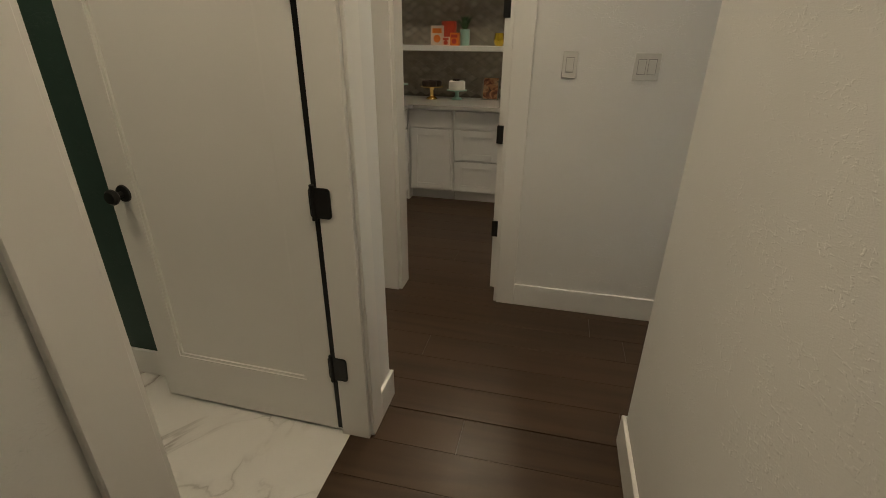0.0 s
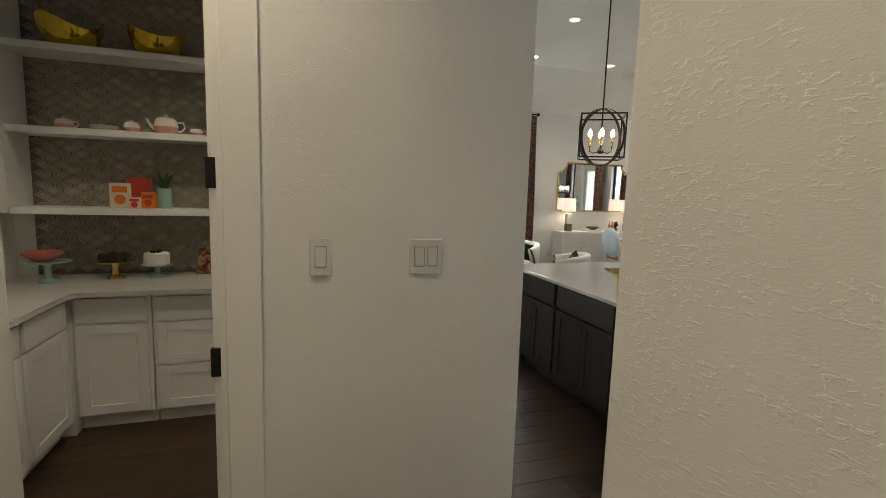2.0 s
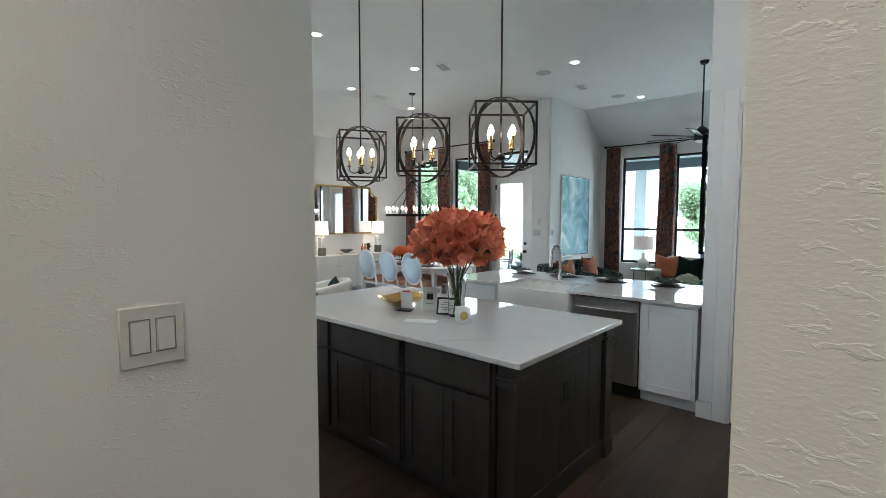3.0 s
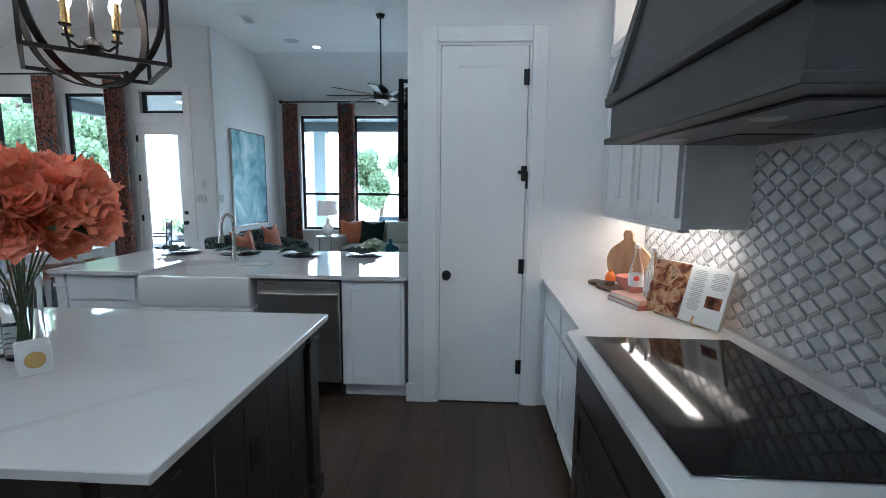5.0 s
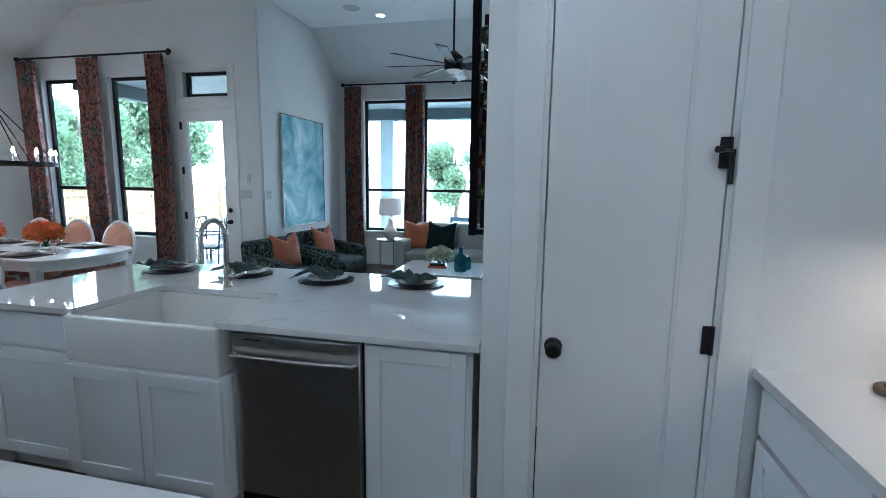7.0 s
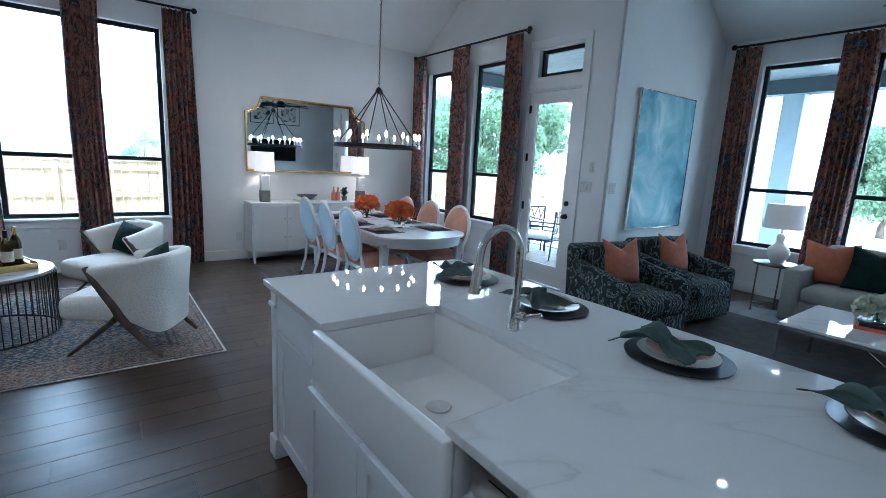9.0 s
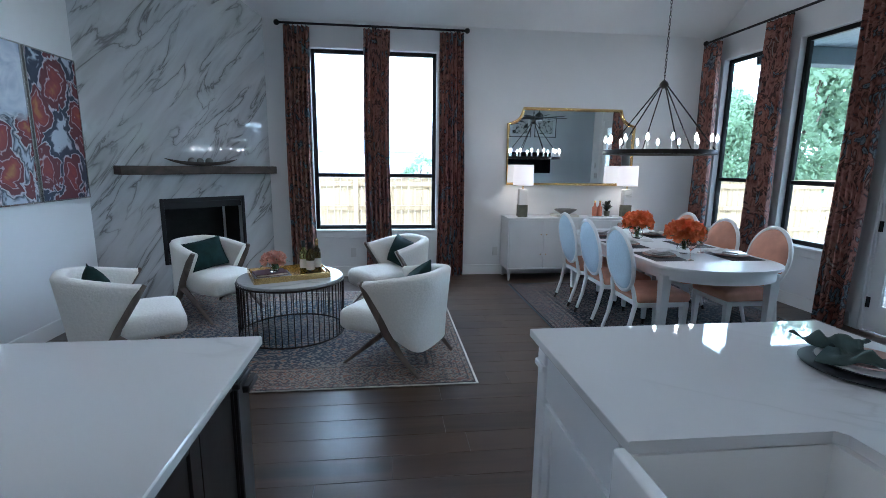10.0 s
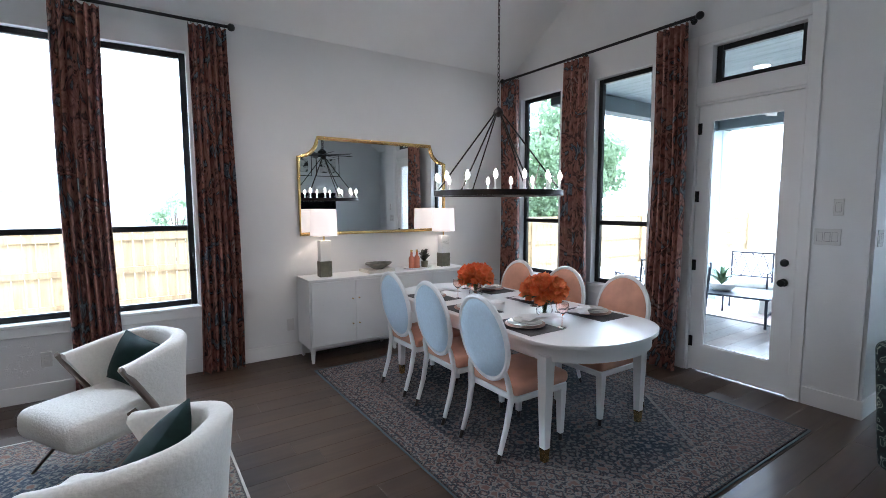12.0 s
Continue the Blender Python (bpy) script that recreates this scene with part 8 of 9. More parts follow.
def picture(label, at, turn, w, h, art, frame_mat, depth=0.035, fw=0.012, mat_border=0.0):
    ob = thing("framed_picture", label, "picture", at, turn)
    one("frame", frame_mat, ob, (-w / 2, -w / 2 + fw, -depth, -0.001, 0, h), (w / 2 - fw, w / 2, -depth, -0.001, 0, h), (-w / 2 + fw, w / 2 - fw, -depth, -0.001, 0, fw), (-w / 2 + fw, w / 2 - fw, -depth, -0.001, h - fw, h))
    if mat_border:
        one("mat_board", CARD, ob, (-w / 2 + fw, w / 2 - fw, -depth + 0.010, -0.002, fw, h - fw))
        one("print", art, ob, (-w / 2 + fw + mat_border, w / 2 - fw - mat_border, -depth + 0.007, -depth + 0.0095, fw + mat_border, h - fw - mat_border))
    else:
        one("canvas", art, ob, (-w / 2 + fw, w / 2 - fw, -depth + 0.006, -0.002, fw, h - fw))
    return ob


picture("abstract red flower canvas in a thin silver frame", (XW, 8.05, 1.16), 90, 0.625, 1.25, ART_RED, NICKEL)
picture("abstract red flowers under a pale sky in a thin silver frame", (XW, 7.40, 1.16), 90, 0.625, 1.25, ART_PALE, NICKEL)
picture("tall pale blue seascape canvas in a thin champagne frame", (9.36, YP, 0.832), 0, 1.25, 1.62, ART_SEA, NICKEL, 0.04)
picture("black and white print in a black frame", (8.10, YS, 2.43), 180, 0.72, 0.64, ART_INK, BLACK, 0.03, 0.02, 0.09)
picture("black and white print in a black frame", (8.95, YS, 2.43), 180, 0.72, 0.64, ART_INK, BLACK, 0.03, 0.02, 0.09)

# television on the living room wall, seen in the mirror
tv = thing("television", "flat black television hung on the white wall", "television", (8.45, YS, 1.27), 180)
one("screen_housing", BLACK, tv, (-0.72, 0.72, -0.045, -0.002, 0, 0.68), bevel=0.006)
one("screen", COOK_GLASS, tv, (-0.708, 0.708, -0.0475, -0.0455, 0.014, 0.668), label="dark switched-off screen")

# long bowl on the mantel
mb = thing("mantel_bowl", "long shallow dark wooden bowl with dark balls", "bowl", (FA.x, FA.y, 0), FANG)
bm = bm_new()
rows = []
for i in range(25):
    u = 2 * i / 24 - 1
    wd = 0.055 * (1 - abs(u) ** 2.2) + 0.004
    dp = 0.036 * (1 - abs(u) ** 3) + 0.004
    zt = 1.466 + 0.04 + 0.04 * abs(u) ** 2.2
    outer = [(1.07 + 0.40 * u, -0.095 + wd * math.cos(math.pi * q / 8), zt - dp * math.sin(math.pi * q / 8)) for q in range(9)]
    inner = [(1.07 + 0.40 * u, -0.095 + (wd - 0.003) * math.cos(math.pi * q / 8), zt - (dp - 0.003) * math.sin(math.pi * q / 8)) for q in range(8, -1, -1)]
    rows.append(outer + inner)
sheet(bm, rows, True)
part("bowl", bm, MANTEL, mb)
for k, u in enumerate((0.95, 1.04, 1.14)):
    bm = bm_new()
    bmesh.ops.create_uvsphere(bm, u_segments=18, v_segments=12, radius=0.044 - 0.005 * (k % 2), matrix=Matrix.Translation((u, -0.095, 1.515)))
    part("ball", bm, SILVER, mb, "dark woven ball")

# ---- living room ----


def club_chair(x, y, turn):
    ob = thing("swivel_armchair", "swivel armchair in dark green leaf-print fabric", "armchair", (x, y, 0), turn, "leaf-print armchairs")
    bm = bm_new()
    soft_box(bm, -0.30, 0.30, -0.40, 0.26, 0.26, 0.45, 0.06, 3, 0.02)
    part("seat_cushion", bm, PALM, ob, smooth=80)
    bm = bm_new()
    box(bm, -0.38, 0.38, -0.36, 0.36, 0.06, 0.27, 0.03, 2)
    part("base", bm, PALM, ob, smooth=60)
    for s in (-1, 1):
        bm = bm_new()
        box(bm, min(s * 0.30, s * 0.41), max(s * 0.30, s * 0.41), -0.36, 0.36, 0.07, 0.58, 0.045, 4)
        for v in bm.verts:
            if v.co.z > 0.4:
                v.co.z += 0.10 * max(0.0, (v.co.y + 0.1) / 0.46)
        part("arm", bm, PALM, ob, smooth=70)
    bm = bm_new()
    box(bm, -0.40, 0.40, 0.24, 0.42, 0.07, 0.80, 0.06, 4)
    for v in bm.verts:
        if v.co.z > 0.5:
            v.co.y += 0.06 * (v.co.z - 0.5) / 0.3
    part("backrest", bm, PALM, ob, smooth=70)
    bm = bm_new()
    soft_box(bm, -0.29, 0.29, 0.13, 0.29, 0.44, 0.83, 0.06, 3)
    part("back_cushion", bm, PALM, ob, smooth=80)
    bm = bm_new()
    lathe(bm, [(0, 0.0), (0.24, 0.0), (0.24, 0.03), (0.05, 0.04), (0.05, 0.07)], 28)
    part("swivel_base", bm, BLACK, ob)
    pillow("rust orange pillow with a dented top on an armchair", (0, 0.06, 0.455), 0, 0.44, 0.44, 0.15, RUST, -14, 0, 0.09, pose(x, y, 0, 0, 0, turn))
    return ob


club_chair(7.70, 5.20, -12)
club_chair(8.72, 5.22, -8)

sf = thing("sofa", "long oatmeal linen sofa with loose back cushions", "sofa", (9.85, 3.30, 0), -90)
SW2 = 1.20
bm = bm_new()
box(bm, -SW2, SW2, -0.42, 0.44, 0.06, 0.29, 0.02, 2)
part("base", bm, SOFA, sf, smooth=60)
bm = bm_new()
soft_box(bm, -SW2 + 0.16, SW2 - 0.16, -0.44, 0.22, 0.29, 0.45, 0.05, 3, 0.015, 8)
part("seat_cushion", bm, SOFA, sf, smooth=80)
for s in (-1, 1):
    bm = bm_new()
    box(bm, min(s * (SW2 - 0.16), s * SW2), max(s * (SW2 - 0.16), s * SW2), -0.45, 0.44, 0.07, 0.62, 0.03, 3)
    part("arm", bm, SOFA, sf, smooth=60)
bm = bm_new()
box(bm, -SW2 + 0.15, SW2 - 0.15, 0.24, 0.44, 0.28, 0.78, 0.04, 3)
part("backrest", bm, SOFA, sf, smooth=60)
for k in range(3):
    a = -SW2 + 0.17 + k * 0.69
    bm = bm_new()
    soft_box(bm, a, a + 0.675, 0.08, 0.27, 0.44, 0.86, 0.07, 3)
    part("back_cushion", bm, SOFA, sf, smooth=80)
for sx in (-1, 1):
    for sy in (-0.36, 0.38):
        bm = bm_new()
        rod(bm, (sx * (SW2 - 0.08), sy, 0), (sx * (SW2 - 0.08), sy, 0.07), 0.022, 0.03, 10)
        part("foot", bm, CBD, sf, "dark wooden foot")
ms = pose(9.85, 3.30, 0, 0, 0, -90)
pillow("rust orange pillow in the corner of the sofa", (-0.93, -0.02, 0.455), 18, 0.46, 0.46, 0.15, RUST, -16, 0, 0.06, ms)
pillow("dark green velvet pillow on the sofa", (-0.58, -0.06, 0.455), -6, 0.48, 0.46, 0.15, GREEN_VELVET, -20, 0, 0.07, ms)
pillow("dark green velvet pillow on the sofa", (0.50, -0.06, 0.455), 8, 0.50, 0.44, 0.15, GREEN_VELVET, -20, 0, 0.07, ms)
pillow("rust orange pillow in the corner of the sofa", (0.88, -0.02, 0.455), -16, 0.44, 0.42, 0.15, RUST, -16, 0, 0.05, ms)

LRUG = material("dark_shag_rug", (0.045, 0.04, 0.036), 0.95, vary=0.3, scale=9, bump=0.8, bump_scale=120)
ob = thing("living_rug", "dark brown patterned rug under the coffee table", "rug", (8.35, 3.5, 0))
one("carpet", LRUG, ob, (-1.15, 1.05, -1.5, 1.55, 0.001, 0.012), bevel=0.003)

ctb = thing("coffee_table", "low glossy white coffee table on slim metal legs", "table", (8.27, 3.475, 0.012))
one("tabletop", QUARTZ, ctb, (-0.45, 0.45, -0.53, 0.53, 0.425, 0.445), bevel=0.003)
one("top_frame", NICKEL, ctb, (-0.455, 0.455, -0.535, -0.515, 0.40, 0.4245), (-0.455, 0.455, 0.515, 0.535, 0.40, 0.4245), (-0.455, -0.435, -0.515, 0.515, 0.40, 0.4245), (0.435, 0.455, -0.515, 0.515, 0.40, 0.4245))
for sx in (-1, 1):
    for sy in (-1, 1):
        cx, cy = sx * 0.445, sy * 0.525
        one("leg", NICKEL, ctb, (cx - 0.009, cx + 0.009, cy - 0.009, cy + 0.009, 0.0, 0.3995))
    bm = bm_new()
    rod(bm, (sx * 0.445, -0.52, 0.01), (sx * 0.445, 0.0, 0.39), 0.006)
    part("brace", bm, NICKEL, ctb)
CTZ = 0.457
book("red art book lying on the coffee table", (8.22, 3.42, CTZ), 12, 0.30, 0.23, 0.026, material("red_orange_cover", (0.55, 0.10, 0.04), 0.4))
book("dark book on top of a red book", (8.24, 3.44, CTZ + 0.0265), 18, 0.24, 0.19, 0.022, BLACK)
bouquet("flower_vase", "cream hydrangea bouquet in a dark bowl", (8.36, 3.54, CTZ + 0.049), 0.17, 0.10, 26, WHITE_PETAL, "hydrangea", 0.05, 0.07, 0.05, 23, 8, 0.20, True)
BLUEG = material("turquoise_glass", (0.05, 0.33, 0.44), 0.08, vary=0.15, scale=8)
nodes_of(BLUEG)[2].inputs["Transmission Weight"].default_value = 0.6
bm = bm_new()
lathe(bm, [(0, 0), (0.07, 0), (0.078, 0.015), (0.08, 0.16), (0.06, 0.20), (0.026, 0.225), (0.024, 0.28), (0.03, 0.29), (0.022, 0.288), (0.02, 0.22), (0.055, 0.19), (0.073, 0.15), (0.07, 0.02), (0, 0.012)], 30)
o = tagged(part("blue_vase", bm, BLUEG), "turquoise glass bottle vase on the coffee table", "vase")
o.location = (8.10, 3.22, CTZ)
bm = bm_new()
lathe(bm, [(0, 0), (0.055, 0), (0.058, 0.015), (0.055, 0.12), (0.04, 0.145), (0.03, 0.16), (0, 0.16)], 26)
o = tagged(part("blue_vase", bm, BLUEG), "small turquoise glass jar on the coffee table", "vase")
o.location = (8.27, 3.18, CTZ)

st = thing("side_table", "small dark round side table beside the sofa", "table", (9.86, 4.72, 0))
bm = bm_new()
lathe(bm, [(0, 0.56), (0.22, 0.56), (0.225, 0.57), (0.22, 0.585), (0, 0.585)], 36)
part("tabletop", bm, SILVER, st)
for k in range(3):
    a = k * 2.094
    bm = bm_new()
    rod(bm, (0.17 * math.cos(a), 0.17 * math.sin(a), 0), (0.17 * math.cos(a), 0.17 * math.sin(a), 0.56), 0.009)
    part("leg", bm, SILVER, st)
bm = bm_new()
tube(bm, [(0.17 * math.cos(k * 0.2618), 0.17 * math.sin(k * 0.2618), 0.08) for k in range(24)], 0.006, 6, True)
part("foot_ring", bm, SILVER, st)
lp = thing("table_lamp", "white gourd-shaped ceramic lamp with a linen drum shade", "lamp", (9.86, 4.72, 0.585))
bm = bm_new()
lathe(bm, [(0, 0), (0.06, 0), (0.065, 0.012), (0.09, 0.05), (0.115, 0.11), (0.10, 0.17), (0.05, 0.215), (0.036, 0.25), (0.045, 0.29), (0.03, 0.33), (0.012, 0.34), (0.012, 0.40), (0, 0.40)], 30)
part("ceramic_base", bm, CERAMIC, lp)
bm = bm_new()
lathe(bm, [(0.19, 0.395), (0.175, 0.66), (0.171, 0.66), (0.186, 0.395)], 40)
# this lamp is unlit; the shade's faint glow and the small light are added
part("shade", bm, glow("beige_shade_added_glow", (1.0, 0.72, 0.50), 0.10), lp, "beige linen shade with a faint added glow")
point_light("living_lamp_bulb", (9.86, 4.72, 1.1), 0.8, WARM, 0.04)

fan = thing("ceiling_fan", "black ceiling fan with eight slim blades and a light", "fan", (7.93, 3.31, 0))
bm = bm_new()
rod(bm, (0, 0, 2.90), (0, 0, ZC - 0.02), 0.012, seg=12)
part("downrod", bm, BLACK, fan)
bm = bm_new()
lathe(bm, [(0, -0.05), (0.045, -0.045), (0.065, -0.001), (0, 0)], 24, (0, 0, ZC))
part("canopy", bm, BLACK, fan)
bm = bm_new()
lathe(bm, [(0, 2.74), (0.095, 2.74), (0.105, 2.76), (0.105, 2.88), (0.06, 2.92), (0.02, 2.95), (0, 2.95)], 28)
part("motor_housing", bm, BLACK, fan)
bm = bm_new()
lathe(bm, [(0, 2.71), (0.05, 2.714), (0.085, 2.73), (0.09, 2.742)], 24)
# faint glow put into the lens to whiten it; the fan's lamp is off
part("light_lens", bm, glow("fan_lens_added_glow", (1, 0.95, 0.88), 0.12), fan, "white light lens")
for k in range(8):
    a = 2 * math.pi * (k + 0.055) / 8
    bm = bm_new()
    box(bm, 0.10, 0.76, -0.055, 0.055, -0.004, 0.004, 0.002)
    for v in bm.verts:
        v.co.y *= 0.7 + 0.5 * (v.co.x / 0.76)
    o = part("blade", bm, BLACK, fan)
    o.matrix_basis = pose(0, 0, 2.80, 0, 0, math.degrees(a)) @ pose(0, 0, 0, -13, 0, 0)

# wine rack on the end wall over the peninsula
wr = thing("wine_rack", "tall black wall wine rack holding bottles", "rack", (0, BY1, 0))
RACK = material("black_stained_rack", (0.004, 0.004, 0.005), 0.75, vary=0.2, scale=30, spec=0.15)
for x in (4.64, 4.98):
    one("rail", RACK, wr, (x - 0.022, x + 0.022, 0.068, 0.100, 1.30, 2.30), bevel=0.003)
    one("wall_bar", RACK, wr, (x - 0.022, x + 0.022, 0.002, 0.034, 1.30, 2.30), bevel=0.002)
    for z in (1.315, 2.285):
        one("spacer", RACK, wr, (x - 0.018, x + 0.018, 0.034, 0.068, z - 0.010, z + 0.010))
for z in (1.32, 2.28):
    one("crossbar", RACK, wr, (4.664, 4.956, 0.002, 0.014, z - 0.015, z + 0.015), bevel=0.002)
wg = [clear_glass("green_wine_bottle", (0.25, 0.33, 0.15), 0.05, 1.4), OLIVE_GLASS, clear_glass("rose_wine_bottle", (0.85, 0.45, 0.35), 0.03, 1.35)]
for k in range(6):
    z = 1.485 + 0.125 * k
    ob = thing("wine_bottle", ("pale green", "rose pink", "green")[k % 3] + " wine bottle lying in the wall rack", "bottle", (4.60, BY1 + 0.042, z), 0, "bottles in the wine rack")
    bm = bm_new()
    lathe(bm, [(0, 0), (0.025, 0), (0.028, 0.006), (0.028, 0.185), (0.024, 0.215), (0.014, 0.245), (0.0125, 0.30), (0, 0.30)], 20)
    bmesh.ops.transform(bm, matrix=Matrix.Rotation(radians(90), 4, "Y"), verts=bm.verts)
    part("glass_body", bm, (OLIVE_GLASS, wg[2], wg[0])[k % 3], ob)
    for x in (4.64, 4.98):
        bm = bm_new()
        tube(bm, [(x, 0.042 + 0.0315 * math.cos(t * math.pi / 8), z + 0.0315 * math.sin(t * math.pi / 8)) for t in range(16)], 0.004, 6, True)
        part("holder_ring", bm, BLACK, wr)

# ---- outside ----
GRASS = material("dry_lawn", (0.50, 0.48, 0.42), 0.9, vary=0.25, scale=3.0, bump=0.4, bump_scale=60)
CONC = material("pale_concrete", (0.52, 0.51, 0.48), 0.8, vary=0.08, scale=5, bump=0.1, bump_scale=80)
bm = bm_new()
for a in range(1):
    vs = [bm.verts.new(p) for p in ((-900, -900, -0.2), (900, -900, -0.2), (900, 900, -0.2), (-900, 900, -0.2))]
    bm.faces.new(vs)
tagged(part("ground", bm, GRASS, smooth=0), "pale dusty ground round the house", "ground", kind="structure")
bm = bm_new()
box(bm, XE + T + 0.001, 13.0, YP + T + 0.001, 9.4, -0.22, -0.06)
box(bm, XL + T + 0.001, 13.0, -2.0, YP + T, -0.22, -0.06)
tagged(part("pavement_patio", bm, CONC, smooth=0), "pale concrete patio slab", "patio", kind="structure")
# pale blue boards, darkened here: the underside's shade is in the colour
PORCH = wood("shaded_porch_boards", (0.13, 0.16, 0.175), (0.20, 0.235, 0.25), 0.6, axis=1, per_object=False)
pr = thing("patio_roof", "covered patio roof on square columns", "roof", (0, 0, 0))
bm = bm_new()
box(bm, XE + T + 0.002, 12.6, YP + T + 0.002, 9.2, 3.02, 3.12)
box(bm, XL + T + 0.002, 12.6, -2.0, YP + T + 0.001, 3.02, 3.12)
part("soffit", bm, PORCH, pr, smooth=0)
k = 0
x = XE + T + 0.05
while x < 12.2:
    y0 = (YP + T + 0.05) if x < XL + T + 0.02 else -2.0
    one("soffit_board", PORCH, pr, (x, x + 0.136, y0, 8.98, 3.006, 3.0195))
    x += 0.14
    k += 1
BEAM = material("pale_blue_column_paint", (0.42, 0.50, 0.53), 0.6, vary=0.05, scale=4)
# backlit beams: their shade is put into a colour darker than the columns
SHADED_BEAM = material("shaded_beam_paint", (0.07, 0.09, 0.10), 0.6, vary=0.08, scale=4)
one("beam", SHADED_BEAM, pr, (12.22, 12.5, -2.0, 9.2, 2.79, 3.0195), bevel=0.006)
one("beam", SHADED_BEAM, pr, (XE + T + 0.01, 12.219, 8.99, 9.2, 2.80, 3.005), bevel=0.006)
for y in (5.62, 9.06, 0.6):
    one("column", BEAM, pr, (12.22, 12.5, y - 0.14, y + 0.14, -0.06, 2.789), bevel=0.01)
for x, y in ((11.3, 4.9), (11.3, 3.4), (11.3, 2.2), (9.6, 7.3), (11.2, 7.6)):
    bm = bm_new()
    lathe(bm, [(0, -0.004), (0.06, -0.004), (0.075, -0.001)], 20, (x, y, 3.006))
    part("porch_light", bm, CAN_GLOW, pr, "lit recessed porch light")
pf = thing("porch_fan", "dark ceiling fan under the patio roof", "fan", (10.35, 7.5, 0))
bm = bm_new()
rod(bm, (0, 0, 2.75), (0, 0, 3.005), 0.012)
lathe(bm, [(0, 2.62), (0.08, 2.63), (0.09, 2.70), (0.05, 2.76), (0, 2.77)], 20)
part("motor", bm, BLACK, pf)
for k in range(5):
    bm = bm_new()
    box(bm, 0.1, 0.62, -0.06, 0.06, -0.004, 0.004)
    o = part("blade", bm, BLACK, pf)
    o.matrix_basis = pose(0, 0, 2.70, 0, 0, 72 * k + 20) @ pose(0, 0, 0, 10, 0, 0)

# patio furniture
PATIO_Z = -0.06
WCUSH = material("white_outdoor_cushion", (0.70, 0.70, 0.68), 0.9, vary=0.04)
IRON = material("dark_iron", (0.03, 0.035, 0.05), 0.5, metal=0.4)


def patio_chair(x, y, turn, label="dark iron lattice patio chair with a white cushion"):
    ob = thing("patio_chair", label, "chair", (x, y, PATIO_Z), turn, "patio chairs")
    for sx in (-0.27, 0.27):
        for sy, h in ((-0.26, 0.62), (0.26, 0.88)):
            bm = bm_new()
            rod(bm, (sx, sy, 0), (sx, sy + (0.06 if sy > 0 else 0), h), 0.013, seg=8)
            part("leg", bm, IRON, ob)
        bm = bm_new()
        rod(bm, (sx, -0.28, 0.62), (sx, 0.30, 0.62), 0.014, seg=8)
        part("armrest", bm, IRON, ob)
    for z in (0.50, 0.87):
        bm = bm_new()
        rod(bm, (-0.27, 0.29, z), (0.27, 0.29 + (0.03 if z > 0.6 else 0), z), 0.011, seg=8)
        part("back_rail", bm, IRON, ob)
    for k in range(4):
        for s in (-1, 1):
            bm = bm_new()
            xa = -0.27 + k * 0.135
            rod(bm, (xa if s > 0 else xa + 0.135, 0.29, 0.5), (xa + 0.135 if s > 0 else xa, 0.31, 0.87), 0.006, seg=6)
            part("lattice_bar", bm, IRON, ob)
    one("seat_frame", IRON, ob, (-0.27, 0.27, -0.27, 0.27, 0.37, 0.395), bevel=0.004)
    bm = bm_new()
    soft_box(bm, -0.26, 0.26, -0.26, 0.24, 0.396, 0.48, 0.03, 3)
    part("cushion", bm, WCUSH, ob, "white seat cushion", smooth=80)
    return ob


patio_chair(9.75, 8.15, 205)
patio_chair(10.1, 8.9, 160)
patio_chair(11.7, 8.2, -75)
ptb = thing("patio_table", "low iron patio table with an agave pot", "table", (10.75, 8.05, PATIO_Z), 12)
one("top", IRON, ptb, (-0.40, 0.40, -0.55, 0.55, 0.42, 0.445), bevel=0.004)
for sx in (-0.37, 0.37):
    for sy in (-0.52, 0.52):
        one("leg", IRON, ptb, (sx - 0.014, sx + 0.014, sy - 0.014, sy + 0.014, 0, 0.4195))
one("stretcher", IRON, ptb, (-0.355, 0.355, -0.53, -0.51, 0.2, 0.22), (-0.355, 0.355, 0.51, 0.53, 0.2, 0.22))
ag = thing("agave_plant", "spiky green agave in a pale pot on the patio table", "plant", (10.7, 8.1, PATIO_Z + 0.445))
bm = bm_new()
lathe(bm, [(0, 0), (0.10, 0), (0.16, 0.05), (0.17, 0.10), (0.15, 0.10), (0, 0.07)], 24)
part("pot", bm, CONC, ag)
rr = random.Random(31)
for k in range(22):
    o = new("leaf", leaf_mesh(0.024, 0.26, LEAF))
    o.parent = ag
    o.matrix_basis = pose(0, 0, 0.08, rr.uniform(25, 75), 0, k * 137.5)
psf = thing("patio_sofa", "white outdoor sofa on the patio", "sofa", (11.95, 7.2, PATIO_Z), -90)
one("base", CONC, psf, (-0.8, 0.8, -0.35, 0.38, 0, 0.3), bevel=0.02)
for k in range(2):
    bm = bm_new()
    soft_box(bm, -0.79 + k * 0.8, -0.01 + k * 0.8, -0.36, 0.2, 0.3, 0.45, 0.05, 3)
    part("seat_cushion", bm, WCUSH, psf, smooth=80)
    bm = bm_new()
    soft_box(bm, -0.79 + k * 0.8, -0.01 + k * 0.8, 0.18, 0.38, 0.3, 0.8, 0.06, 3)
    part("back_cushion", bm, WCUSH, psf, smooth=80)
bench = thing("patio_bench", "blue-grey slatted patio bench by the living room windows", "bench", (11.45, 3.42, PATIO_Z), -90)
BENCH = material("blue_grey_bench_paint", (0.14, 0.22, 0.29), 0.6, vary=0.08, scale=12)
one("seat", BENCH, bench, (-0.60, 0.60, -0.24, 0.24, 0.38, 0.42), bevel=0.006)
for k in range(4):
    one("back_slat", BENCH, bench, (-0.58, 0.58, -0.24, -0.215, 0.50 + 0.115 * k, 0.585 + 0.115 * k), bevel=0.004)
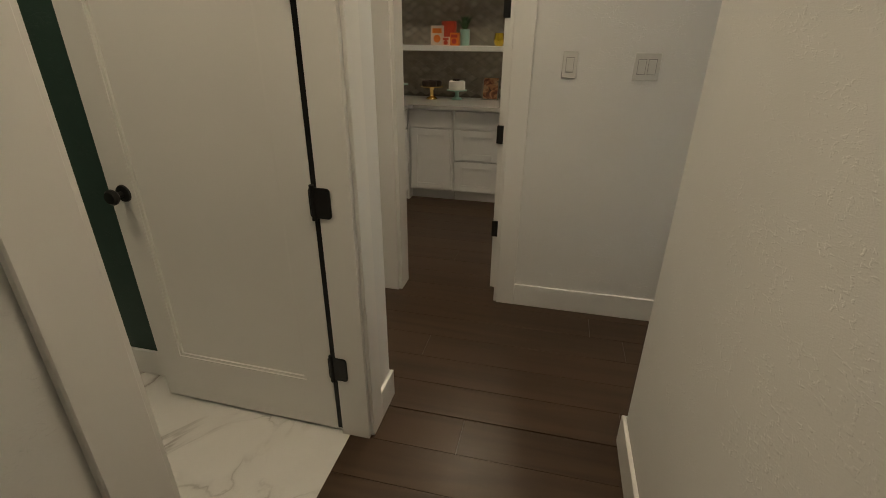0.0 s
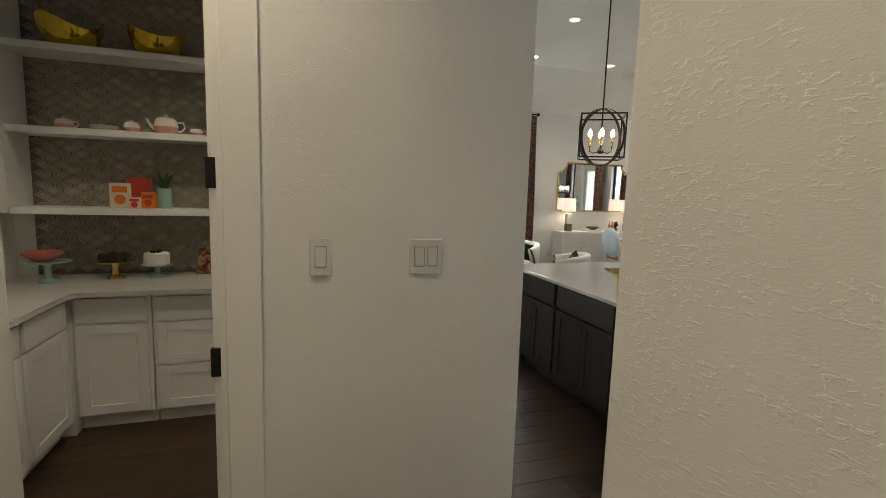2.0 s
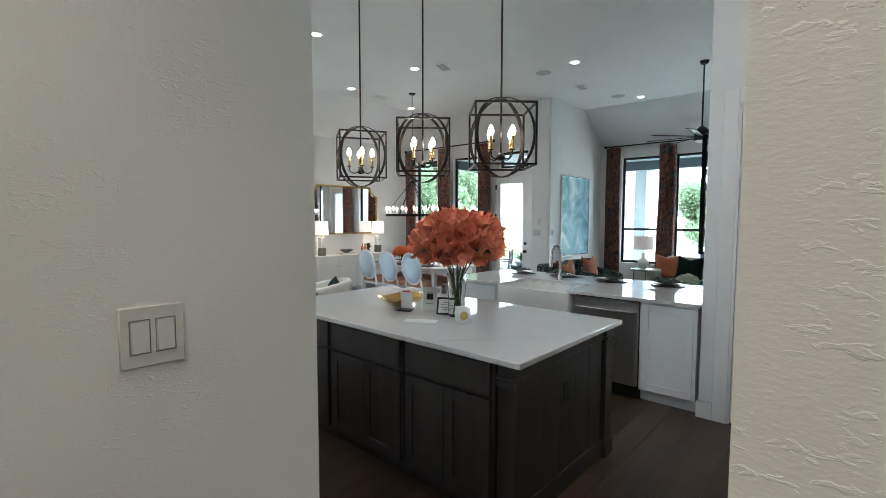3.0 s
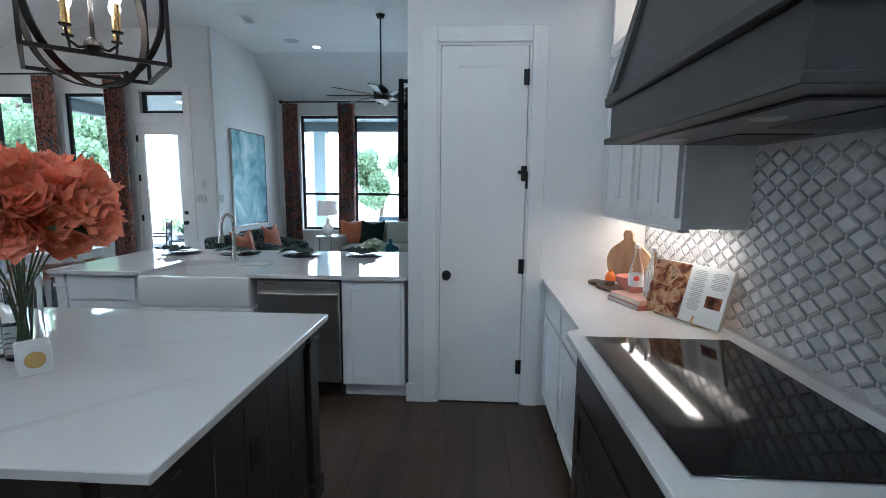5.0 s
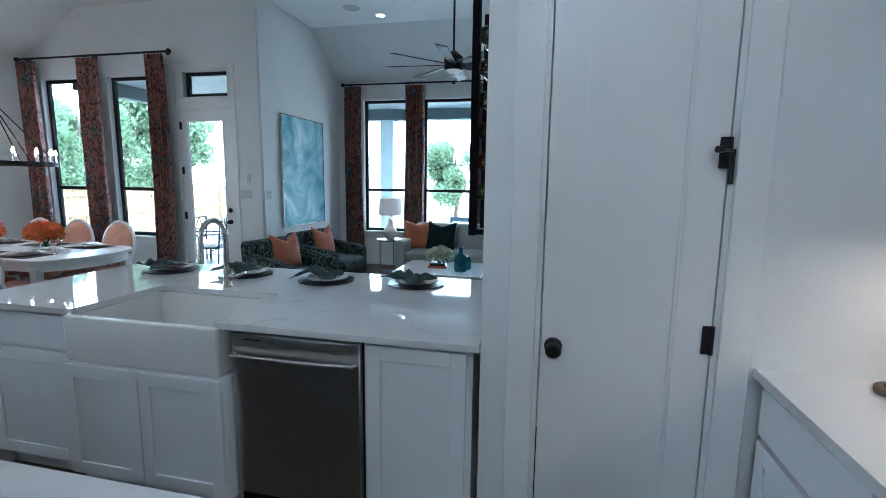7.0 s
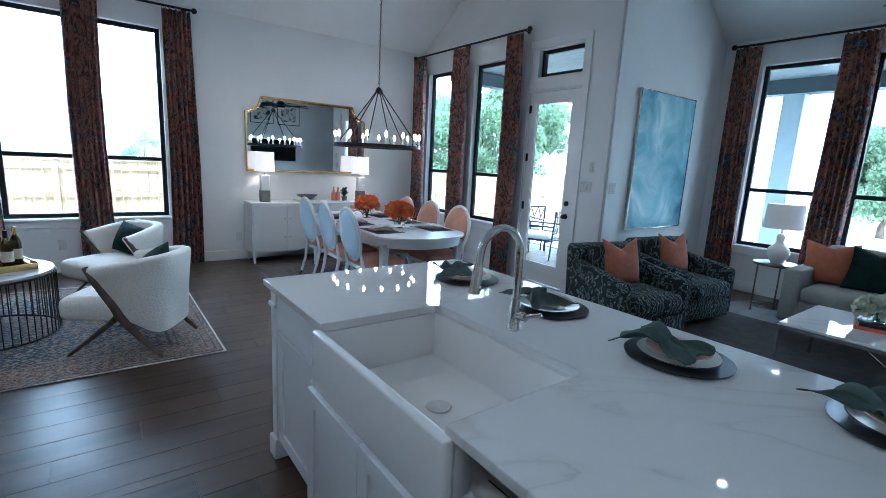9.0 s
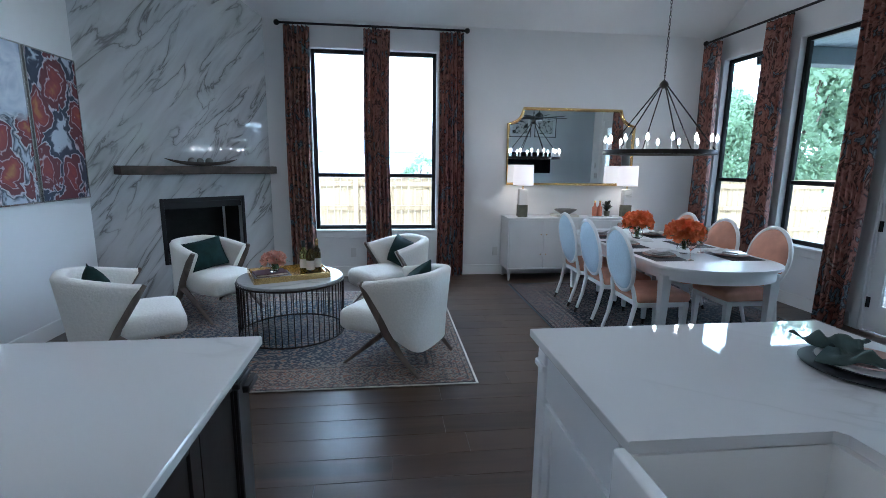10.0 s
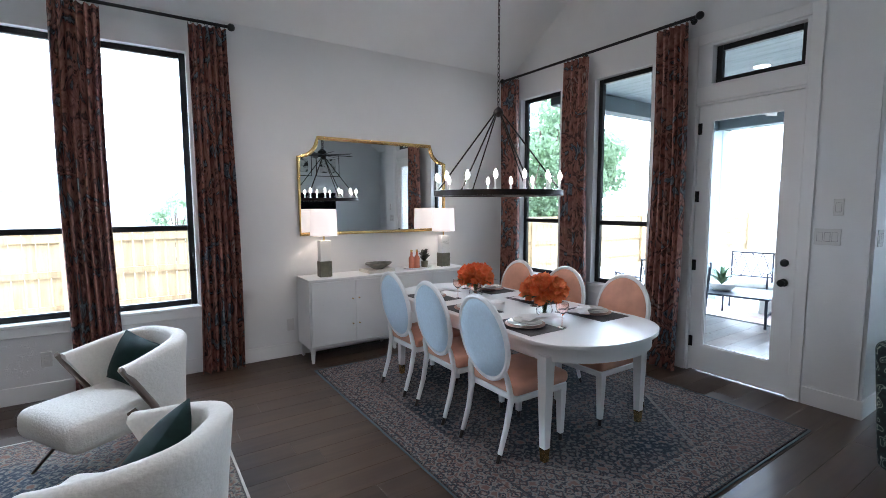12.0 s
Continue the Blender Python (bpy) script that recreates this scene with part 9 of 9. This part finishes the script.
for xx in (-0.57, 0.57):
    one("back_post", BENCH, bench, (xx - 0.025, xx + 0.025, -0.215, -0.175, 0.0, 0.94), bevel=0.004)
    one("front_leg", BENCH, bench, (xx - 0.025, xx + 0.025, 0.19, 0.235, 0.0, 0.379), bevel=0.004)
    one("arm", BENCH, bench, (xx - 0.03, xx + 0.03, -0.174, 0.24, 0.60, 0.63), bevel=0.004)
ob = thing("patio_rug", "pale pink and grey patterned outdoor rug", "rug", (10.6, 7.6, PATIO_Z))
PRUG = floral_paint("patio_rug_weave", (0.5, 0.4, 0.36), [(0.35, (0.55, 0.53, 0.52)), (0.5, (0.55, 0.36, 0.32)), (0.62, (0.62, 0.60, 0.58))], 2.5, 0.5, 0.9)
one("weave", PRUG, ob, (-1.2, 1.2, -1.0, 1.3, 0.001, 0.009))
bx3 = thing("potted_bush", "round green bush in a white planter by the window", "plant", (11.6, 9.0, PATIO_Z))
bm = bm_new()
lathe(bm, [(0, 0), (0.16, 0), (0.2, 0.42), (0.17, 0.42), (0, 0.38)], 24)
part("planter", bm, WCUSH, bx3)

# fences: separate pickets near, joined far
FENCE = wood("new_cedar_fence", (0.17, 0.105, 0.05), (0.36, 0.255, 0.14), 0.75, axis=2, per_object=True)
fn = thing("fence", "new pale cedar board fence", "fence", (0, 0, 0), kind="structure")
FZ, FY = 1.22, 13.5
bm = bm_new()
box(bm, -0.068, 0.068, -0.009, 0.009, -0.2, FZ)
picket = mesh_of(bm, "picket", FENCE, 0)
rr = random.Random(8)
for k in range(110):
    o = new("picket", picket)
    o.parent = fn
    o.matrix_basis = pose(-1.5 + 0.142 * k, FY, rr.uniform(-0.012, 0.012), 0, 0, rr.uniform(-1, 1))
for z in (0.05, 0.55, 1.05):
    one("rail", FENCE, fn, (-1.6, 26, FY - 0.055, FY - 0.012, z, z + 0.09))
for k in range(12):
    one("post", FENCE, fn, (-1.5 + 2.3 * k, -1.41 + 2.3 * k, FY - 0.10, FY - 0.056, -0.2, FZ - 0.03))
one("cap_rail", FENCE, fn, (-1.6, 26, FY - 0.05, FY + 0.05, FZ + 0.005, FZ + 0.035))
bm = bm_new()
for k in range(76):
    x = 14.2 + 0.142 * k
    box(bm, x - 0.068, x + 0.068, FY - 0.009, FY + 0.009, -0.2, FZ + rr.uniform(-0.01, 0.01))
part("far_pickets", bm, FENCE, fn, smooth=0)["kind"] = "stuff"
# far houses
HOUSE = material("far_house_siding", (0.55, 0.58, 0.62), 0.8, vary=0.05)
ROOF = material("far_roof_shingle", (0.16, 0.17, 0.19), 0.9, vary=0.15, scale=2)
DARKW = material("far_window_glass", (0.28, 0.31, 0.34), 0.1)


def far_house(x, y, w, d, h, turn):
    ob = thing("house", "grey single-storey house far behind the fence", "house", (x, y, -0.2), turn)
    one("wall", HOUSE, ob, (-w / 2, w / 2, -d / 2, d / 2, 0, h))
    bm = bm_new()
    a = [(-w / 2 - 0.4, -d / 2 - 0.4, h), (w / 2 + 0.4, -d / 2 - 0.4, h), (w / 2 + 0.4, d / 2 + 0.4, h), (-w / 2 - 0.4, d / 2 + 0.4, h)]
    r = [(-w / 4, 0, h + d * 0.28), (w / 4, 0, h + d * 0.28)]
    v = [bm.verts.new(p) for p in a + r]
    for q in ((0, 1, 5, 4), (1, 2, 5), (2, 3, 4, 5), (3, 0, 4), (3, 2, 1, 0)):
        bm.faces.new([v[i] for i in q])
    part("roof", bm, ROOF, ob, smooth=0)
    for k in range(4):
        xx = -w / 2 + (k + 0.5) * w / 4
        o = one("window", TRIM, ob, (xx - 0.6, xx + 0.6, -d / 2 - 0.05, -d / 2, 0.9, 2.2))
        one("pane", DARKW, o, (xx - 0.5, xx + 0.5, -d / 2 - 0.06, -d / 2 - 0.051, 1.0, 2.1))
    return ob


far_house(3.2, 44, 14, 8, 2.6, 180 - 180)
far_house(74, 36, 16, 9, 2.3, -75)
far_house(48, -4, 14, 9, 2.8, -90)

# trees
BARK = material("brown_bark", (0.09, 0.065, 0.045), 0.9, vary=0.3, scale=6, bump=0.6, bump_scale=20)
FOLI = material("tree_leaves", (0.075, 0.115, 0.06), 0.6, vary=0.4, scale=0.9, second=(0.15, 0.21, 0.13))
leaf_b = nodes_of(FOLI)[2]
leaf_n, leaf_l = FOLI.node_tree.nodes, FOLI.node_tree.links
through_leaf = leaf_n.new("ShaderNodeBsdfTranslucent")
through_leaf.inputs["Color"].default_value = (0.30, 0.40, 0.24, 1)
leaf_mix = leaf_n.new("ShaderNodeMixShader")
leaf_mix.inputs[0].default_value = 0.45
leaf_l.new(leaf_b.outputs[0], leaf_mix.inputs[1])
leaf_l.new(through_leaf.outputs[0], leaf_mix.inputs[2])
leaf_l.new(leaf_mix.outputs[0], leaf_n["Material Output"].inputs["Surface"])


def tree(x, y, h, crown_r, seed, leaves=9000, trunk_h=None):
    ob = thing("tree", "leafy green tree beyond the fence", "tree", (x, y, -0.2), 0, "trees beyond the fence")
    r = random.Random(seed)
    th = trunk_h or h * 0.12
    bm = bm_new()
    tube(bm, [(0, 0, 0), (0.05, 0.03, th * 0.5), (0.1, -0.05, th), (0.05, 0.1, h * 0.75)], [h * 0.03, h * 0.024, h * 0.02, h * 0.006], 8)
    part("trunk", bm, BARK, ob)
    clumps = []
    for k in range(16):
        a, e = r.uniform(0, 6.28), r.uniform(0.1, 1.0)
        d = crown_r * r.uniform(0.35, 0.95)
        c = Vector((d * math.cos(a), d * math.sin(a), th + (h - th) * e * (1 - 0.3 * d / crown_r)))
        clumps.append((c, crown_r * r.uniform(0.28, 0.5)))
        bm = bm_new()
        tube(bm, [(0.05, 0, th * r.uniform(0.7, 1.2)), tuple(c * 0.5 + Vector((0, 0, th * 0.4))), tuple(c)], [h * 0.012, h * 0.008, h * 0.003], 6)
        part("limb", bm, BARK, ob)
    verts, faces = [], []
    for k in range(leaves):
        c, cr = clumps[r.randrange(len(clumps))]
        d = Vector((r.gauss(0, 1), r.gauss(0, 1), r.gauss(0, 0.8)))
        d = d.normalized() * cr * r.random() ** 0.4
        p = c + d
        s = h * r.uniform(0.014, 0.028)
        nrm = Vector((r.gauss(0, 1), r.gauss(0, 1), r.gauss(0, 1) + 0.8)).normalized()
        t1 = nrm.orthogonal().normalized()
        t2 = nrm.cross(t1)
        i = len(verts)
        verts += [tuple(p - t1 * s), tuple(p - t2 * s * 0.5), tuple(p + t1 * s), tuple(p + t2 * s * 0.5)]
        faces.append((i, i + 1, i + 2, i + 3))
    me = bpy.data.meshes.new("crown")
    me.from_pydata(verts, [], faces)
    me.materials.append(FOLI)
    cr_ob = new("crown", me)
    cr_ob.parent = ob
    cr_ob["kind"] = "stuff"
    return ob


tree(17.0, 17.8, 6.2, 2.2, 1)
tree(20.5, 19.0, 5.4, 2.1, 2)
tree(24.0, 6.4, 4.0, 1.35, 4, 12000, 0.7)
tree(26.5, 3.0, 2.5, 1.3, 5, 6000, 0.4)
tree(29.0, 1.2, 2.9, 1.5, 6, 6000, 0.4)
tree(14.0, 15.8, 4.6, 1.6, 11)
tree(5.1, 22.0, 2.15, 0.65, 8, 2500, 0.5)
tree(30.0, -6.0, 8.0, 3.8, 9, 12000)
tree(26.0, -10.5, 7.0, 3.4, 12, 9000)
rb = random.Random(77)
verts, faces = [], []
for k in range(500):
    d = Vector((rb.gauss(0, 1), rb.gauss(0, 1), rb.gauss(0, 1))).normalized() * 0.24 * rb.random() ** 0.3
    p = d + Vector((0, 0, 0.62))
    t1 = Vector((rb.gauss(0, 1), rb.gauss(0, 1), rb.gauss(0, 1))).normalized()
    t2 = t1.orthogonal().normalized()
    i = len(verts)
    verts += [tuple(p - t1 * 0.03), tuple(p - t2 * 0.015), tuple(p + t1 * 0.03), tuple(p + t2 * 0.015)]
    faces.append((i, i + 1, i + 2, i + 3))
me = bpy.data.meshes.new("foliage")
me.from_pydata(verts, [], faces)
me.materials.append(FOLI)
o = new("foliage", me)
o.parent, o["kind"] = bx3, "stuff"

# bright overcast sky low down all round, far away
SKYGLOW = glow("overcast_sky", (0.76, 0.90, 1.0), SKY_GLOW)
bm = bm_new()
rows = []
for z in (-2, 20, 60, 110, 160):
    r = 150 - 0.0025 * z * z
    rows.append([(5 + r * math.cos(2 * math.pi * k / 48), 5 + r * math.sin(2 * math.pi * k / 48), z) for k in range(48)])
sheet(bm, rows, True)
tagged(part("backdrop", bm, SKYGLOW), "bright white overcast sky in the distance", "sky", kind="structure")

# ---- floor planks ----
bm = bm_new()
W, LN, CH = 0.188, 1.0, 0.0009
a = [(-LN / 2, -W / 2 + 0.001), (LN / 2, -W / 2 + 0.001), (LN / 2, W / 2 - 0.001), (-LN / 2, W / 2 - 0.001)]
lo = [bm.verts.new((x, y, -0.012)) for x, y in a]
mid = [bm.verts.new((x, y, -CH)) for x, y in a]
top = [bm.verts.new((x * (1 - CH), y - math.copysign(CH, y), 0)) for x, y in a]
for i in range(4):
    j = (i + 1) % 4
    bm.faces.new((lo[i], lo[j], mid[j], mid[i]))
    bm.faces.new((mid[i], mid[j], top[j], top[i]))
bm.faces.new(top)
plank_mesh = mesh_of(bm, "plank", FLOOR_WOOD, 0)
rng = random.Random(4)


def lay_planks(x0, x1, y0, y1):
    y = y0
    while y < y1 - 0.02:
        w = min(W, y1 - y)
        x = x0 - rng.uniform(0, 1.7)
        while x < x1:
            ln = rng.uniform(1.5, 2.4)
            u0, u1 = max(x, x0), min(x + ln, x1)
            x += ln
            if u1 - u0 < 0.05:
                continue
            ob = new("plank", plank_mesh)
            ob.parent = floor
            ob.location = ((u0 + u1) / 2, y + w / 2, 0)
            ob.scale = (u1 - u0 - 0.0012, w / W, 1)
        y += W


lay_planks(XW, XL, 5.15, YN)
lay_planks(XW, XL, BY1, 5.15)
lay_planks(XW, BX0, YS, BY1)
lay_planks(HX1, XW, YS, 1.60)
lay_planks(5.62, XL, YS, BY1)
lay_planks(-0.53, HX1, -1.6, 1.60)
lay_planks(-1.95, XW, 1.60, 5.0)
